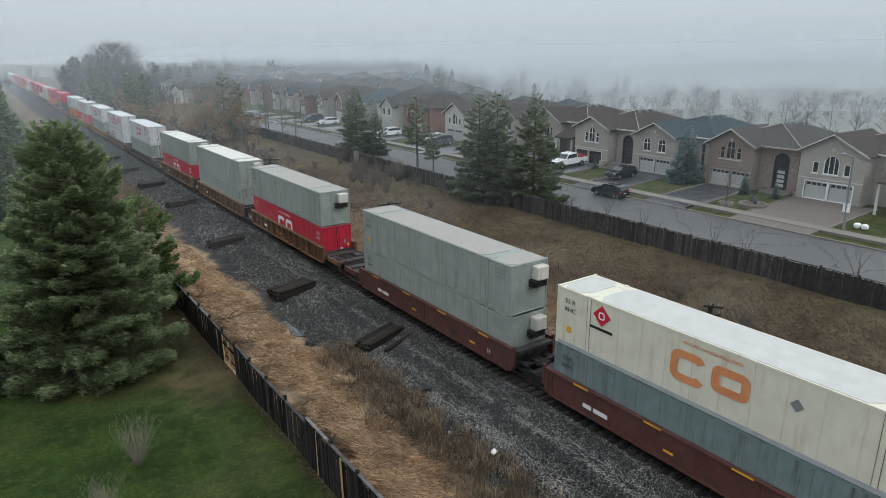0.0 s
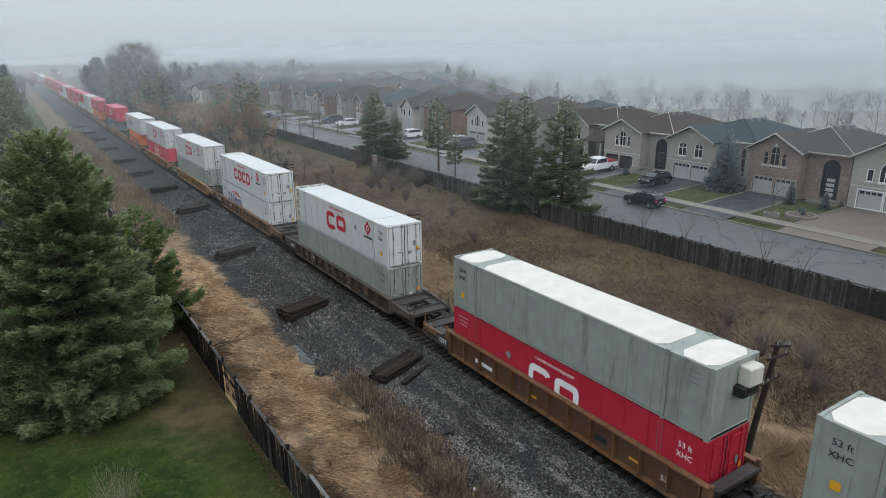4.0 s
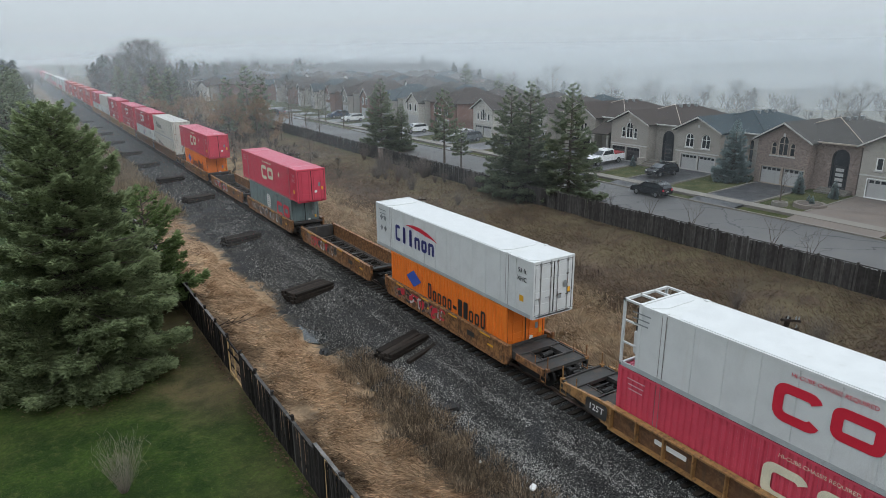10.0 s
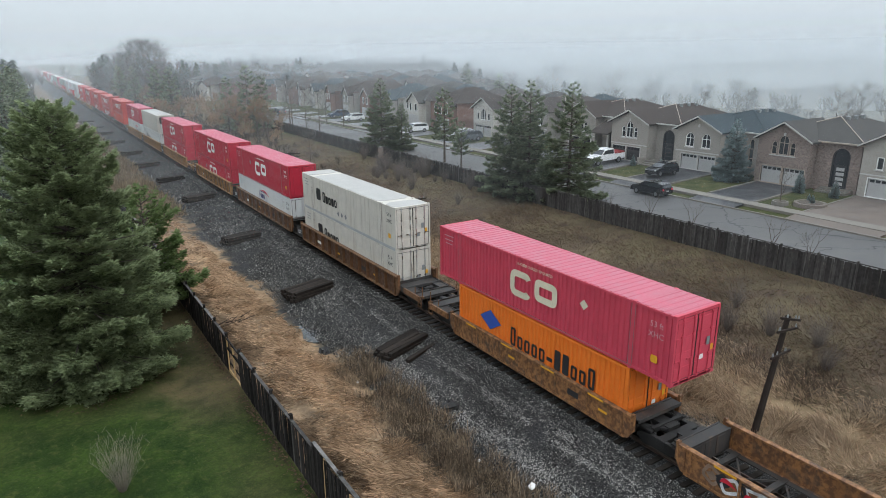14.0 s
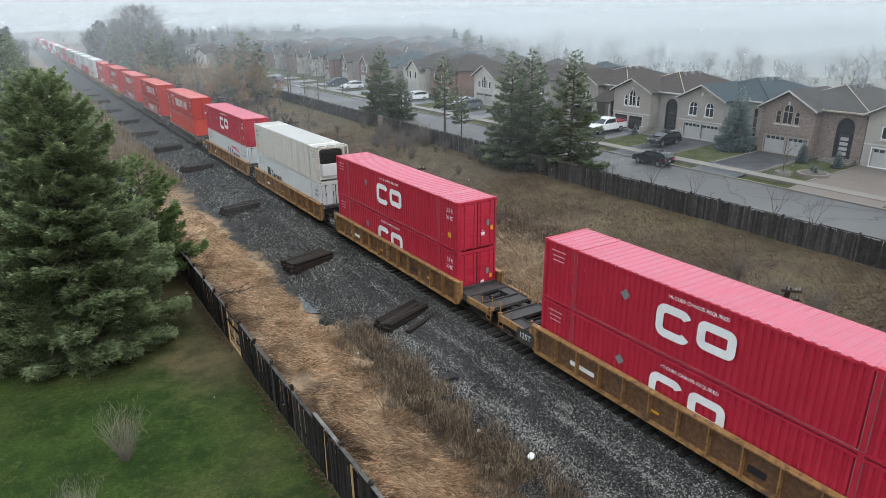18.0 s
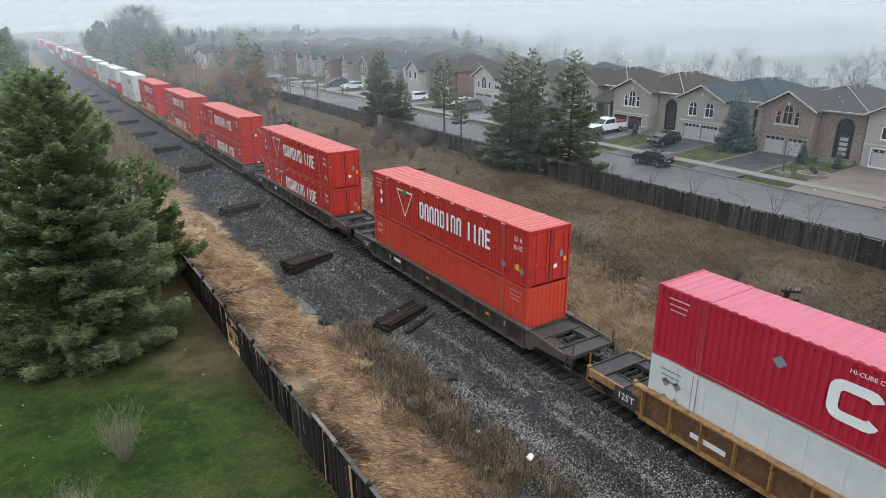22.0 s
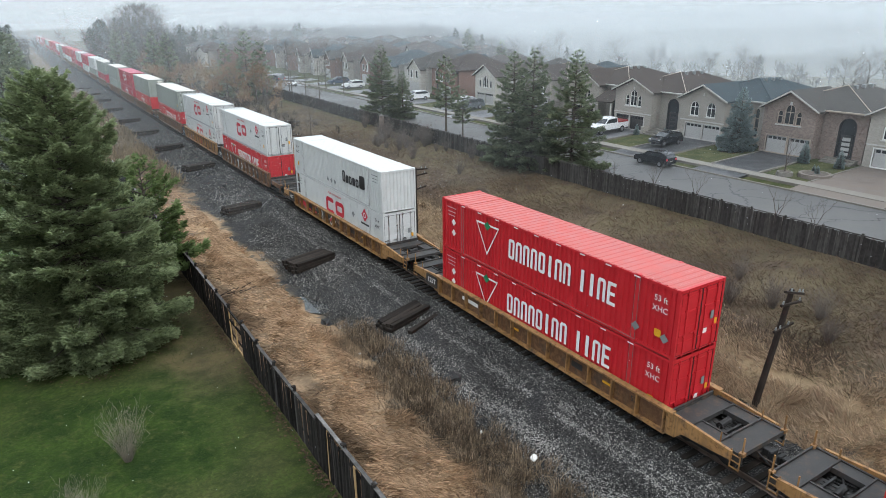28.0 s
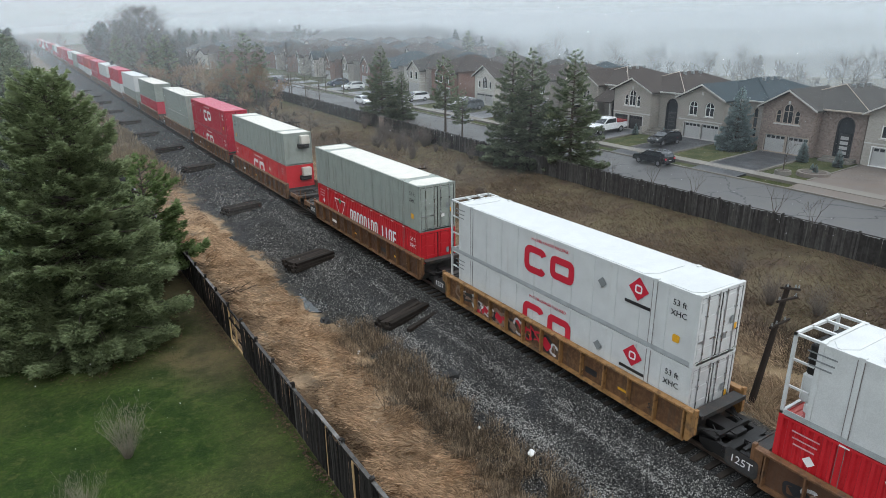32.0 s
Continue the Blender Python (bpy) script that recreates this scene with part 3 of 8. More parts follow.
ROAD_Z = 1.72
g = Geo()
g.box(24.3, 33.3, -60, 170, 1.3, ROAD_Z)
g.box(33.3, 62, 92, 100, 1.3, ROAD_Z - 0.004)
sheet("road", g, M["asphalt"], "wet grey asphalt residential street with sealed cracks", "road")
for x0, x1 in ((24.1, 24.3), (33.3, 33.5)):
    sheet("kerb", Geo().box(x0, x1, -60, 170, 1.4, ROAD_Z + 0.13, 0.03), M["concrete"], "grey concrete kerb along the street", "kerb")
sheet("pavement", Geo().box(35.3, 36.8, -60, 170, 1.5, 1.94), M["concrete"], "pale concrete sidewalk beside the street", "pavement")

TRACK_A, TRACK_B = -60.0, 620.0


def build_track():
    for x in (-0.7175, 0.7175):
        prof = [(-0.075, -0.18), (0.075, -0.18), (0.075, -0.165), (0.012, -0.14), (0.012, -0.045), (0.036, -0.035), (0.036, -0.004), (0.028, 0), (-0.028, 0), (-0.036, -0.004), (-0.036, -0.035), (-0.012, -0.045), (-0.012, -0.14), (-0.075, -0.165)]
        g = Geo().prism([(x + a, b) for a, b in prof], "y", TRACK_A, TRACK_B)
        sheet("rail", g, M["rail"], "worn steel rail with a bright head", "rail", "structure", group="rails")


build_track()


# ---- the train ----
def text_mesh(body, size):
    cu = bpy.data.curves.new("writing", "FONT")
    cu.body, cu.size, cu.extrude, cu.resolution_u = body, size, 0.003, 2
    cu.align_x, cu.align_y = "CENTER", "CENTER"
    ob = bpy.data.objects.new("writing", cu)
    scene.collection.objects.link(ob)
    bpy.context.view_layer.update()
    me = bpy.data.meshes.new_from_object(ob.evaluated_get(bpy.context.evaluated_depsgraph_get()))
    bpy.data.objects.remove(ob)
    me.materials.clear()
    me.materials.append(M["marking_white"])
    return me


WORDS = {}


def word(body, size):
    key = (body, size)
    if key not in WORDS:
        WORDS[key] = text_mesh(body, size)
    return WORDS[key]


def rounded(w, h, r, n=4):
    out = []
    for cx, cy, a0 in ((w / 2 - r, h / 2 - r, 0), (-w / 2 + r, h / 2 - r, 90), (-w / 2 + r, -h / 2 + r, 180), (w / 2 - r, -h / 2 + r, 270)):
        out += [(cx + r * math.cos(radians(a0 + 90 * i / n)), cy + r * math.sin(radians(a0 + 90 * i / n))) for i in range(n + 1)]
    return out


SHAPES = {}


def shape_mesh(kind, w, h, d=0.2):
    """Flat painted shapes in the x-y plane, facing +z: bar, frame, diamond, triangle, swoosh."""
    key = (kind, round(w, 3), round(h, 3), d)
    if key in SHAPES:
        return SHAPES[key]
    g = Geo()
    if kind == "bar":
        p = rounded(w, h, min(w, h) * 0.22)
        g.add([(a, b, 0) for a, b in p], [tuple(range(len(p)))])
    elif kind == "frame":
        p, q = rounded(w, h, min(w, h) * 0.3), rounded(w - 2 * d, h - 2 * d, max(0.02, min(w, h) * 0.3 - d * 0.8))
        n = len(p)
        g.add([(a, b, 0) for a, b in p + q], [(i, (i + 1) % n, n + (i + 1) % n, n + i) for i in range(n)])
    elif kind == "hook":
        p, q = rounded(w, h, min(w, h) * 0.3), rounded(w - 2 * d, h - 2 * d, max(0.02, min(w, h) * 0.3 - d * 0.8))
        n = len(p)
        g.add([(a, b, 0) for a, b in p + q], [(i, (i + 1) % n, n + (i + 1) % n, n + i) for i in range(n) if not (p[i][0] > w * 0.2 and abs(p[i][1]) < h * 0.33 and abs(p[(i + 1) % n][1]) < h * 0.33)])
    elif kind == "arch":
        # two legs under a rounded top, tied by a thin bar
        p = [(-w / 2, -h / 2), (-w / 2, h / 2 - 0.12), (-w / 2 + 0.1, h / 2), (w / 2 - 0.1, h / 2), (w / 2, h / 2 - 0.12), (w / 2, -h / 2)]
        q = [(-w / 2 + d, -h / 2), (-w / 2 + d, h / 2 - d), (-w / 2 + d, h / 2 - d), (w / 2 - d, h / 2 - d), (w / 2 - d, h / 2 - d), (w / 2 - d, -h / 2)]
        g.add([(a, b, 0) for a, b in p + q], [(i, i + 1, 7 + i, 6 + i) for i in range(5)])
    elif kind == "comb":
        g.add([(a, b, 0) for x0, x1, y0, y1 in ((-w / 2, -w / 2 + d, -h / 2, h / 2), (-w / 2 + d, w / 2, h / 2 - d, h / 2), (-w / 2 + d, w * 0.4, -d / 2, d / 2), (-w / 2 + d, w / 2, -h / 2, -h / 2 + d)) for a, b in ((x0, y0), (x1, y0), (x1, y1), (x0, y1))], [tuple(range(4 * k, 4 * k + 4)) for k in range(4)])
    elif kind == "diamond":
        g.add([(0, -h / 2, 0), (w / 2, 0, 0), (0, h / 2, 0), (-w / 2, 0, 0)], [(0, 1, 2, 3)])
    elif kind == "triangle":
        o = [(-w / 2, h / 2), (0, -h / 2), (w / 2, h / 2)]
        i = [(a * (1 - 2.4 * d / w), (b - h * 0.12) * (1 - 2.4 * d / h) + h * 0.12) for a, b in o]
        g.add([(a, b, 0) for a, b in o + i], [(k, (k + 1) % 3, 3 + (k + 1) % 3, 3 + k) for k in range(3)])
    elif kind == "swoosh":
        n = 10
        up = [(-w / 2 + w * k / n, h * (1 - (2 * k / n - 0.7) ** 2 * 0.6) - h / 2) for k in range(n + 1)]
        lo = [(a, b - d * math.sin(math.pi * (k + 0.3) / (n + 0.3)) - 0.01) for k, (a, b) in enumerate(up)]
        g.add([(a, b, 0) for a, b in up + lo], [(k, n + 1 + k, n + 2 + k, k + 1) for k in range(n)])
    SHAPES[key] = g.mesh(kind, M["marking_white"])
    return SHAPES[key]


def on_side(side, along, up, proud=0.012):
    """Pose of a flat mark on a container's flank: side -1 or 1, metres towards the reader's right, height."""
    m = Matrix(((0, 0, 1, 0), (1, 0, 0, 0), (0, 1, 0, 0), (0, 0, 0, 1)))
    place = pose(0, 0, 0, 0, 0, 180 if side < 0 else 0) @ Matrix.Translation((1.295 + proud, along, up)) @ m
    return place


def on_end(end, across, up, half, proud=0.05):
    m = Matrix(((0, 0, 1, 0), (1, 0, 0, 0), (0, 1, 0, 0), (0, 0, 0, 1)))
    return pose(0, 0, 0, 0, 0, -90 if end < 0 else 90) @ Matrix.Translation((half + proud, across, up)) @ m


H, W2 = 2.9, 1.295


def flank(length, pitch, deep):
    """One long wall, corrugated or plain panels."""
    g = Geo()
    n = int(length / pitch)
    step = length / n
    for s in (1,):
        rows = []
        for k in range(n):
            y = -length / 2 + k * step
            rows += [(y, 0), (y + step * 0.36, 0), (y + step * 0.5, deep), (y + step * 0.86, deep)] if pitch < 1 else [(y, 0), (y + step - 0.075, 0), (y + step - 0.06, deep), (y + step - 0.015, deep)]
        rows.append((length / 2, 0))
        lo = [(s * (W2 - 0.02 - d), y, 0.16) for y, d in rows]
        hi = [(s * (W2 - 0.02 - d), y, H - 0.1) for y, d in rows]
        q = len(rows)
        fs = [(k, k + 1, q + k + 1, q + k) for k in range(q - 1)]
        if s < 0:
            fs = [f[::-1] for f in fs]
        g.add(lo + hi, fs)
    return g


def box_meshes(length, kind, cut=0.0):
    """Shared meshes of one container type: wall, frame, roof, end wall, door. cut: depth of an open nose at the far end."""
    L = length / 2
    out = {}
    out["wall"] = (flank(length - 0.1, 0.28, 0.06) if kind == "ribbed" else flank(length - 0.1 - cut, 1.22, 0.022)).mesh("side_wall", M["white"])
    g = Geo()
    posts = [-L + 0.08, L - 0.08 - cut] + ([-6.06, 6.06] if length > 14 else [])
    for s in (-1, 1):
        a, b = (W2 - 0.07, W2 - 0.012) if s > 0 else (-W2 + 0.012, -W2 + 0.07)
        g.box(a, b, -L, L, 0.05, 0.17)
        a, b = (W2 - 0.06, W2) if s > 0 else (-W2, -W2 + 0.06)
        g.box(a, b, -L, L - cut, H - 0.13, H - 0.03)
        for p in posts:
            g.box(*((W2 - 0.10, W2 + 0.004) if s > 0 else (-W2 - 0.004, -W2 + 0.10)), p - 0.08, p + 0.08, 0.0, H)
    for e in (-L, L - 0.12 - cut):
        g.box(-W2, W2, e, e + 0.12, H - 0.14, H - 0.002)
        g.box(-W2, W2, e, e + 0.12, 0, 0.16)
    g.box(-W2 + 0.06, W2 - 0.06, -L, L - cut, 0.04, 0.12)
    for p in posts:
        for s in (-1, 1):
            for z in (0, H - 0.118):
                g.box(s * (W2 - 0.085) - 0.09, s * (W2 - 0.085) + 0.092, p - 0.089, p + 0.089, z - 0.002, z + 0.122, 0.012)
    out["frame"] = g.mesh("frame", M["white"])
    g = Geo()
    if kind == "ribbed":
        n = int((length - 0.2) / 0.36)
        step = (length - 0.2) / n
        rows = []
        for k in range(n):
            y = -L + 0.1 + k * step
            rows += [(y, 0), (y + step * 0.4, 0), (y + step * 0.5, 0.02), (y + step * 0.9, 0.02)]
        rows.append((L - 0.1, 0))
    else:
        rows = [(-L + 0.1 + k * (length - 0.2 - cut) / 12, -0.012) for k in range(13)]
    q = len(rows)
    g.add([(-W2 + 0.05, y, H - 0.025 + d) for y, d in rows] + [(W2 - 0.05, y, H - 0.025 + d) for y, d in rows], [(k, q + k, q + k + 1, k + 1) for k in range(q - 1)])
    if length > 14 and kind == "ribbed":
        for y in (-6.06, 6.06):
            g.box(-W2 + 0.06, W2 - 0.06, y - 0.16, y + 0.16, H - 0.03, H - 0.001)
    out["roof"] = g.mesh("roof", M["white"])
    if kind != "ribbed":
        w, c = W2 - 0.09, 0.42
        for name, ya, yb in (("panel_near", -L + 0.16, -6.38), ("panel_mid", -5.72, 5.72), ("panel_far", 6.38, L - 0.16 - cut)):
            fold = [(-w + c, ya), (w - c, ya), (w, ya + 0.3), (w, yb - 0.3), (w - c, yb), (-w + c, yb), (-w, yb - 0.3), (-w, ya + 0.3)]
            out[name] = Geo().prism(fold, "z", H - 0.042, H - 0.012).mesh("roof_panel", M["white"])
    g = Geo()
    if kind == "ribbed":
        ribs = []
        for k in range(9):
            x = -W2 + 0.1 + k * 0.265
            ribs += [(x, 0.0), (x + 0.05, -0.035), (x + 0.16, -0.035), (x + 0.21, 0.0)]
        ribs = [(-W2 + 0.08, 0.0)] + ribs + [(W2 - 0.08, 0.0), (W2 - 0.08, 0.05), (-W2 + 0.08, 0.05)]
        g.prism(ribs, "z", 0.12, H - 0.12)
    else:
        g.box(-W2 + 0.08, W2 - 0.08, -0.02, 0.05, 0.12, H - 0.12)
    out["end"] = g.mesh("end_wall", M["white"])
    g = Geo().box(0.0, W2 - 0.1, -0.035, 0.02, 0.15, H - 0.14)
    for k in range(4):
        g.box(0.05, W2 - 0.15, -0.052, -0.034, 0.34 + k * 0.62, 0.72 + k * 0.62)
    out["door"] = g.mesh("door", M["white"])
    g = Geo()
    for x in (0.0, W2 - 0.13):
        g.box(x, x + 0.03, -0.044, -0.03, 0.15, H - 0.14)
    for z in (0.15, H - 0.17):
        g.box(0.03, W2 - 0.13, -0.044, -0.03, z, z + 0.03)
    out["seal"] = g.mesh("door_seal", M["iron"])
    g = Geo()
    g.tube((0, -0.075, 0.08), (0, -0.075, H - 0.06), 0.024, n=6)
    for z in (0.16, 0.95, 2.0, H - 0.2):
        g.box(-0.06, 0.06, -0.09, -0.03, z - 0.03, z + 0.03)
    g.box(-0.02, 0.3, -0.09, -0.06, 1.0, 1.05)
    out["rod"] = g.mesh("lock_rod", M["chrome"])
    # the open frame at a cooled container's nose
    g = Geo()
    for x in (-W2, W2 - 0.09):
        g.box(x, x + 0.09, 0, 0.75, 0, 0.12)
        g.box(x, x + 0.09, 0, 0.1, 0, H)
        for z in (1.0, 1.95):
            g.box(x, x + 0.06, 0, 0.75, z, z + 0.07)
    for z in (0.0, H - 0.1):
        g.box(-W2, W2, 0, 0.1, z, z + 0.1)
    for x in (-W2, -0.5, 0.3, W2 - 0.09):
        g.box(x, x + 0.09, 0, 0.8, H - 0.08, H)
    out["nose"] = g.mesh("nose_frame", M["white"])
    out["cooler"] = Geo().box(0.16, 0.98, -0.52, 0.0, 1.92, 2.66, 0.05).mesh("cooling_unit", M["white"])
    g = Geo().box(-0.05, 0.95, -0.42, 0.0, 1.52, 1.92, 0.03)
    for k in range(5):
        g.box(0.0, 0.9, -0.45, -0.41, 1.56 + k * 0.07, 1.59 + k * 0.07)
    out["grille"] = g.mesh("engine_box", M["iron"])
    out["reefer"] = Geo().box(-0.92, 0.92, -0.55, 0.0, 0.5, 1.5, 0.07).box(-0.98, 0.98, -0.3, 0.0, 0.2, 0.5, 0.03).mesh("cooling_unit", M["white"])
    g = Geo().box(-0.9, 0.9, -0.48, 0.0, 1.5, 2.55, 0.05)
    for k in range(8):
        g.box(-0.8, 0.8, -0.51, -0.47, 1.6 + k * 0.11, 1.65 + k * 0.11)
    for x in (-0.75, 0.05):
        g.box(x, x + 0.7, -0.45, -0.05, 2.55, 2.62)
    out["reefer_grille"] = g.mesh("grille", M["iron"])
    # dirty lines beside the corner posts, over the roof and down the flanks
    if length > 14:
        g = Geo()
        for x in (-W2 - 0.006, W2 - 0.002):
            g.box(x, x + 0.008, -6.17, 6.17, 0.15, 0.172)
        for p in (-6.06, 6.06):
            for d in (-0.1, 0.1):
                for x in (-W2 - 0.006, W2 - 0.002):
                    g.box(x, x + 0.008, p + d - 0.009, p + d + 0.009, 0.15, H - 0.1)
        out["seam"] = g.mesh("seam", M["seam"])
    return out


BOXES = {(16.15, "nosed"): box_meshes(16.15, "plain", 0.8), (16.15, "ribbed"): box_meshes(16.15, "ribbed"), (16.15, "plain"): box_meshes(16.15, "plain"), (12.19, "ribbed"): box_meshes(12.19, "ribbed")}
# red containers' roofs: the sky's sheen on wet paint, put into a paler colour
M["pink_roof"] = mat("sky_sheen_pink_roof_paint", (0.47, 0.095, 0.14), 0.4, var=0.1, stain=(0.4, 0.12, 0.14), amount=0.12, bump=0.04)
M["salmon_roof"] = mat("sky_sheen_salmon_roof_paint", (0.47, 0.085, 0.072), 0.4, var=0.1, stain=(0.4, 0.1, 0.08), amount=0.12, bump=0.04)
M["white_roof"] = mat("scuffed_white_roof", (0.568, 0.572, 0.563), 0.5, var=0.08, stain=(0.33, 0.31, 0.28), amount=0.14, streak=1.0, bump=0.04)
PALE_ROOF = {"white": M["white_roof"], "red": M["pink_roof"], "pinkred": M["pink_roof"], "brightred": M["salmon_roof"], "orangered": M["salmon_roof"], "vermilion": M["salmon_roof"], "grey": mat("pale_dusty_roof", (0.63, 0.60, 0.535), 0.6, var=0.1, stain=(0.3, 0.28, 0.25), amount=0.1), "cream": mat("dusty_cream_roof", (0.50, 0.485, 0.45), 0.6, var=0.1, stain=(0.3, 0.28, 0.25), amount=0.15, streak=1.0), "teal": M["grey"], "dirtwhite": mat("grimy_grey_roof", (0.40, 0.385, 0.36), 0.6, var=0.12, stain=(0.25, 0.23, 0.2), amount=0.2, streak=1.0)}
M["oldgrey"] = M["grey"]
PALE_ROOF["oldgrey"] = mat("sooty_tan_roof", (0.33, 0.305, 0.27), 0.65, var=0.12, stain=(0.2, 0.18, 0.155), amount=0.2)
NAMES = {"oldgrey": "weathered grey-green", "white": "white", "cream": "dirty cream", "dirtwhite": "grimy off-white", "grey": "weathered grey-green", "teal": "dull teal", "red": "crimson", "pinkred": "faded crimson", "orangered": "orange-red", "vermilion": "faded vermilion", "brightred": "bright red", "orange": "orange"}


def logo_blocks(box, side, centre, up, high, n, colour, wide=1.55, pitch=1.8):
    """A bold trade mark drawn as plain rounded shapes."""
    for k in range(n):
        form = "hook" if k % 2 == 0 else "frame"
        tall, lift = (high, 0.0) if form == "hook" or n == 4 else (high * 0.82, high * 0.07)
        m = on_side(side, centre + (k - (n - 1) / 2) * pitch, up + lift)
        painted("logo_shape", shape_mesh(form, wide, tall, high * 0.25), M[colour], box, "", m)


def word_bars(box, side, centre, up, letter_w, letter_h, groups, colour, gap=0.22):
    """A bold trade mark as a row of plain white shapes."""
    forms = ("hook", "arch", "arch", "arch", "frame", "bar", "arch", "arch"), ("bar", "bar", "arch", "comb")
    total = sum(groups) + 0.7 * (len(groups) - 1)
    x = centre - total * letter_w * (1 + gap) / 2
    for n, row in zip(groups, forms):
        for k in range(n):
            x += letter_w * (1 + gap)
            m = on_side(side, x - letter_w * (1 + gap) / 2, up)
            form = row[k % len(row)]
            painted("logo_shape", shape_mesh(form, letter_w * (0.42 if form == "bar" else 1), letter_h, letter_w * 0.33), M[colour], box, "", m)
        x += letter_w * 0.7 * (1 + gap)


def small_marks(box, side, L, ink, doors_near):
    """Length code near the door end, placard, number bars. The reader's right is towards the near end on side -1."""
    sgn = 1 if (side < 0) == doors_near else -1
    a = L - 0.85
    for body, up in (("53 ft", 2.28), ("XHC", 1.86)):
        painted("lettering", word(body, 0.34), M[ink], box, "", on_side(side, sgn * a, up))
    painted("placard", shape_mesh("bar", 0.32, 0.32), M["marking_yellow"], box, "yellow warning placard", on_side(side, sgn * a, 0.88))
    for k, up in enumerate((2.5, 2.27, 2.06)):
        painted("number_bar", shape_mesh("bar", 0.9 - 0.1 * k, 0.055), M["marking_grey" if ink == "marking_black" else "faint_marking"], box, "", on_side(side, -sgn * (L - 0.95), up))


def container(name, m, colour, style, length=16.15, logo="", near="door", far_end="end", ink="marking_white", plain=False, shift=0.05, tint="", louvre=False, flip=False):
    seen_from_east = flip
    kind = "plain" if style == "plain" else "ribbed"
    nosed = far_end == "nose"
    parts = BOXES[(length, "nosed" if nosed else kind)]
    what = {"pair": "two bold marks", "four": "four bold marks", "word": "a row of white marks", "swoosh": "blue marks and a swoosh",
            "beast": "black marks", "liner": "black and blue marks", "oval": "a blue and red oval mark", "": "plain flanks"}[logo]
    box = thing("shipping_container", m, f"{NAMES[colour]} {'smooth' if kind == 'plain' else 'corrugated'} {'long' if length > 14 else 'shorter'} container with {what}", "container", "containers on the train")
    paint = M[colour]
    L = length / 2
    for turned in (0, 180):
        painted("side_wall", parts["wall"], paint, box, "", pose(0, -0.4 if nosed else 0, 0, 0, 0, turned))
    painted("frame", parts["frame"], paint, box)
    if kind == "plain" and colour in ("white", "cream", "dirtwhite") and not plain:
        painted("bottom_rail", shape_mesh("bar", length - 0.3, 0.2), M["marking_pale"], box, "grey foot rail", on_side(-1, 0, 0.1, 0.008))
    if length > 14 and not plain:
        painted("seam", parts["seam"], M["seam"], box)
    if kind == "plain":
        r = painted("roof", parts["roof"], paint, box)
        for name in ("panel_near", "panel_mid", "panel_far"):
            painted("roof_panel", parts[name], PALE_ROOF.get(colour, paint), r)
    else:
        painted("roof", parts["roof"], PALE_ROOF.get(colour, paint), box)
    for end, how in ((-1, near), (1, far_end)):
        turn = pose(0, -L + 0.06, 0) if end < 0 else pose(0, L - 0.06, 0, 0, 0, 180)
        if how == "door":
            for flip in (1, -1):
                k = turn @ Matrix.Diagonal((flip, 1, 1, 1))
                d = painted("door", parts["door"], paint, box, "", k)
                if not plain:
                    painted("door_seal", parts["seal"], M["iron"], d, "black rubber door seal")
                for x in (0.22, 0.86) if not plain else ():
                    painted("lock_rod", parts["rod"], M["chrome"] if colour in ("white", "grey", "oldgrey", "cream", "dirtwhite") else paint, d, "", pose(x, 0, 0))
            for a, up, w, h, c in () if plain else ((0.7, 1.5, 0.2, 0.35, "marking_grey"), (0.95, 1.15, 0.18, 0.3, "marking_yellow"), (0.35, 0.9, 0.25, 0.2, "marking_white" if colour not in ("white", "cream", "dirtwhite") else "marking_grey")):
                painted("placard", shape_mesh("bar", w, h), M[c], box, "", on_end(end, a * -end, up, L, 0.03))
        elif how == "nose":
            painted("end_wall", parts["end"], paint, box, "", turn @ Matrix.Translation((0, 0.8, 0)))
            painted("nose_frame", parts["nose"], paint, box, "", turn @ Matrix.Translation((0, -0.06, 0)))
            c = painted("cooling_unit", parts["reefer"], M["white"], box, "white cooling unit in the open nose", turn @ Matrix.Translation((0, 0.78, 0)))
            painted("grille", parts["reefer_grille"], M["iron"], c, "black fan grille")
        elif how == "cooler":
            painted("end_wall", parts["end"], paint, box, "", turn)
            c = painted("cooling_unit", parts["cooler"], M["dirtwhite"], box, "white cooling unit", turn @ pose(0, 0, 0))
            painted("engine_box", parts["grille"], M["iron"], c, "dark engine box under the cooling unit")
        else:
            painted("end_wall", parts["end"], paint, box, "", turn)
    if plain:
        return box
    dark = colour in ("white", "cream", "grey", "oldgrey", "teal", "dirtwhite")
    for s in (1 if seen_from_east else -1,):
        # e: +1 where the reader's right is the near end
        e = -s
        if length > 14:
            small_marks(box, s, L, "marking_black" if dark else "faint_marking" if colour == "pinkred" else ink, near == "door")
        door = e if near == "door" else -e
        if logo in ("pair", "four"):
            tone = tint or {"white": "marking_red", "cream": "marking_orange", "grey": "marking_red"}.get(colour, "marking_cream" if colour == "pinkred" else "marking_white")
            logo_blocks(box, s, shift * e, 1.5, 1.35 if logo == "pair" else 1.2, 2 if logo == "pair" else 4, tone, *((1.55, 1.82) if logo == "pair" else (1.2, 1.4)))
            if length > 14:
                painted("lettering", word("HI-CUBE CHASSIS REQUIRED", 0.2), M[tone], box, "", on_side(s, 0.1, 2.52))
                painted("hazard_diamond", shape_mesh("diamond", 0.5, 0.5), M["marking_grey" if dark or colour == "red" else "marking_cream"], box, "", on_side(s, -3.2 * e if colour == "red" else 3.4 * e, 1.85))
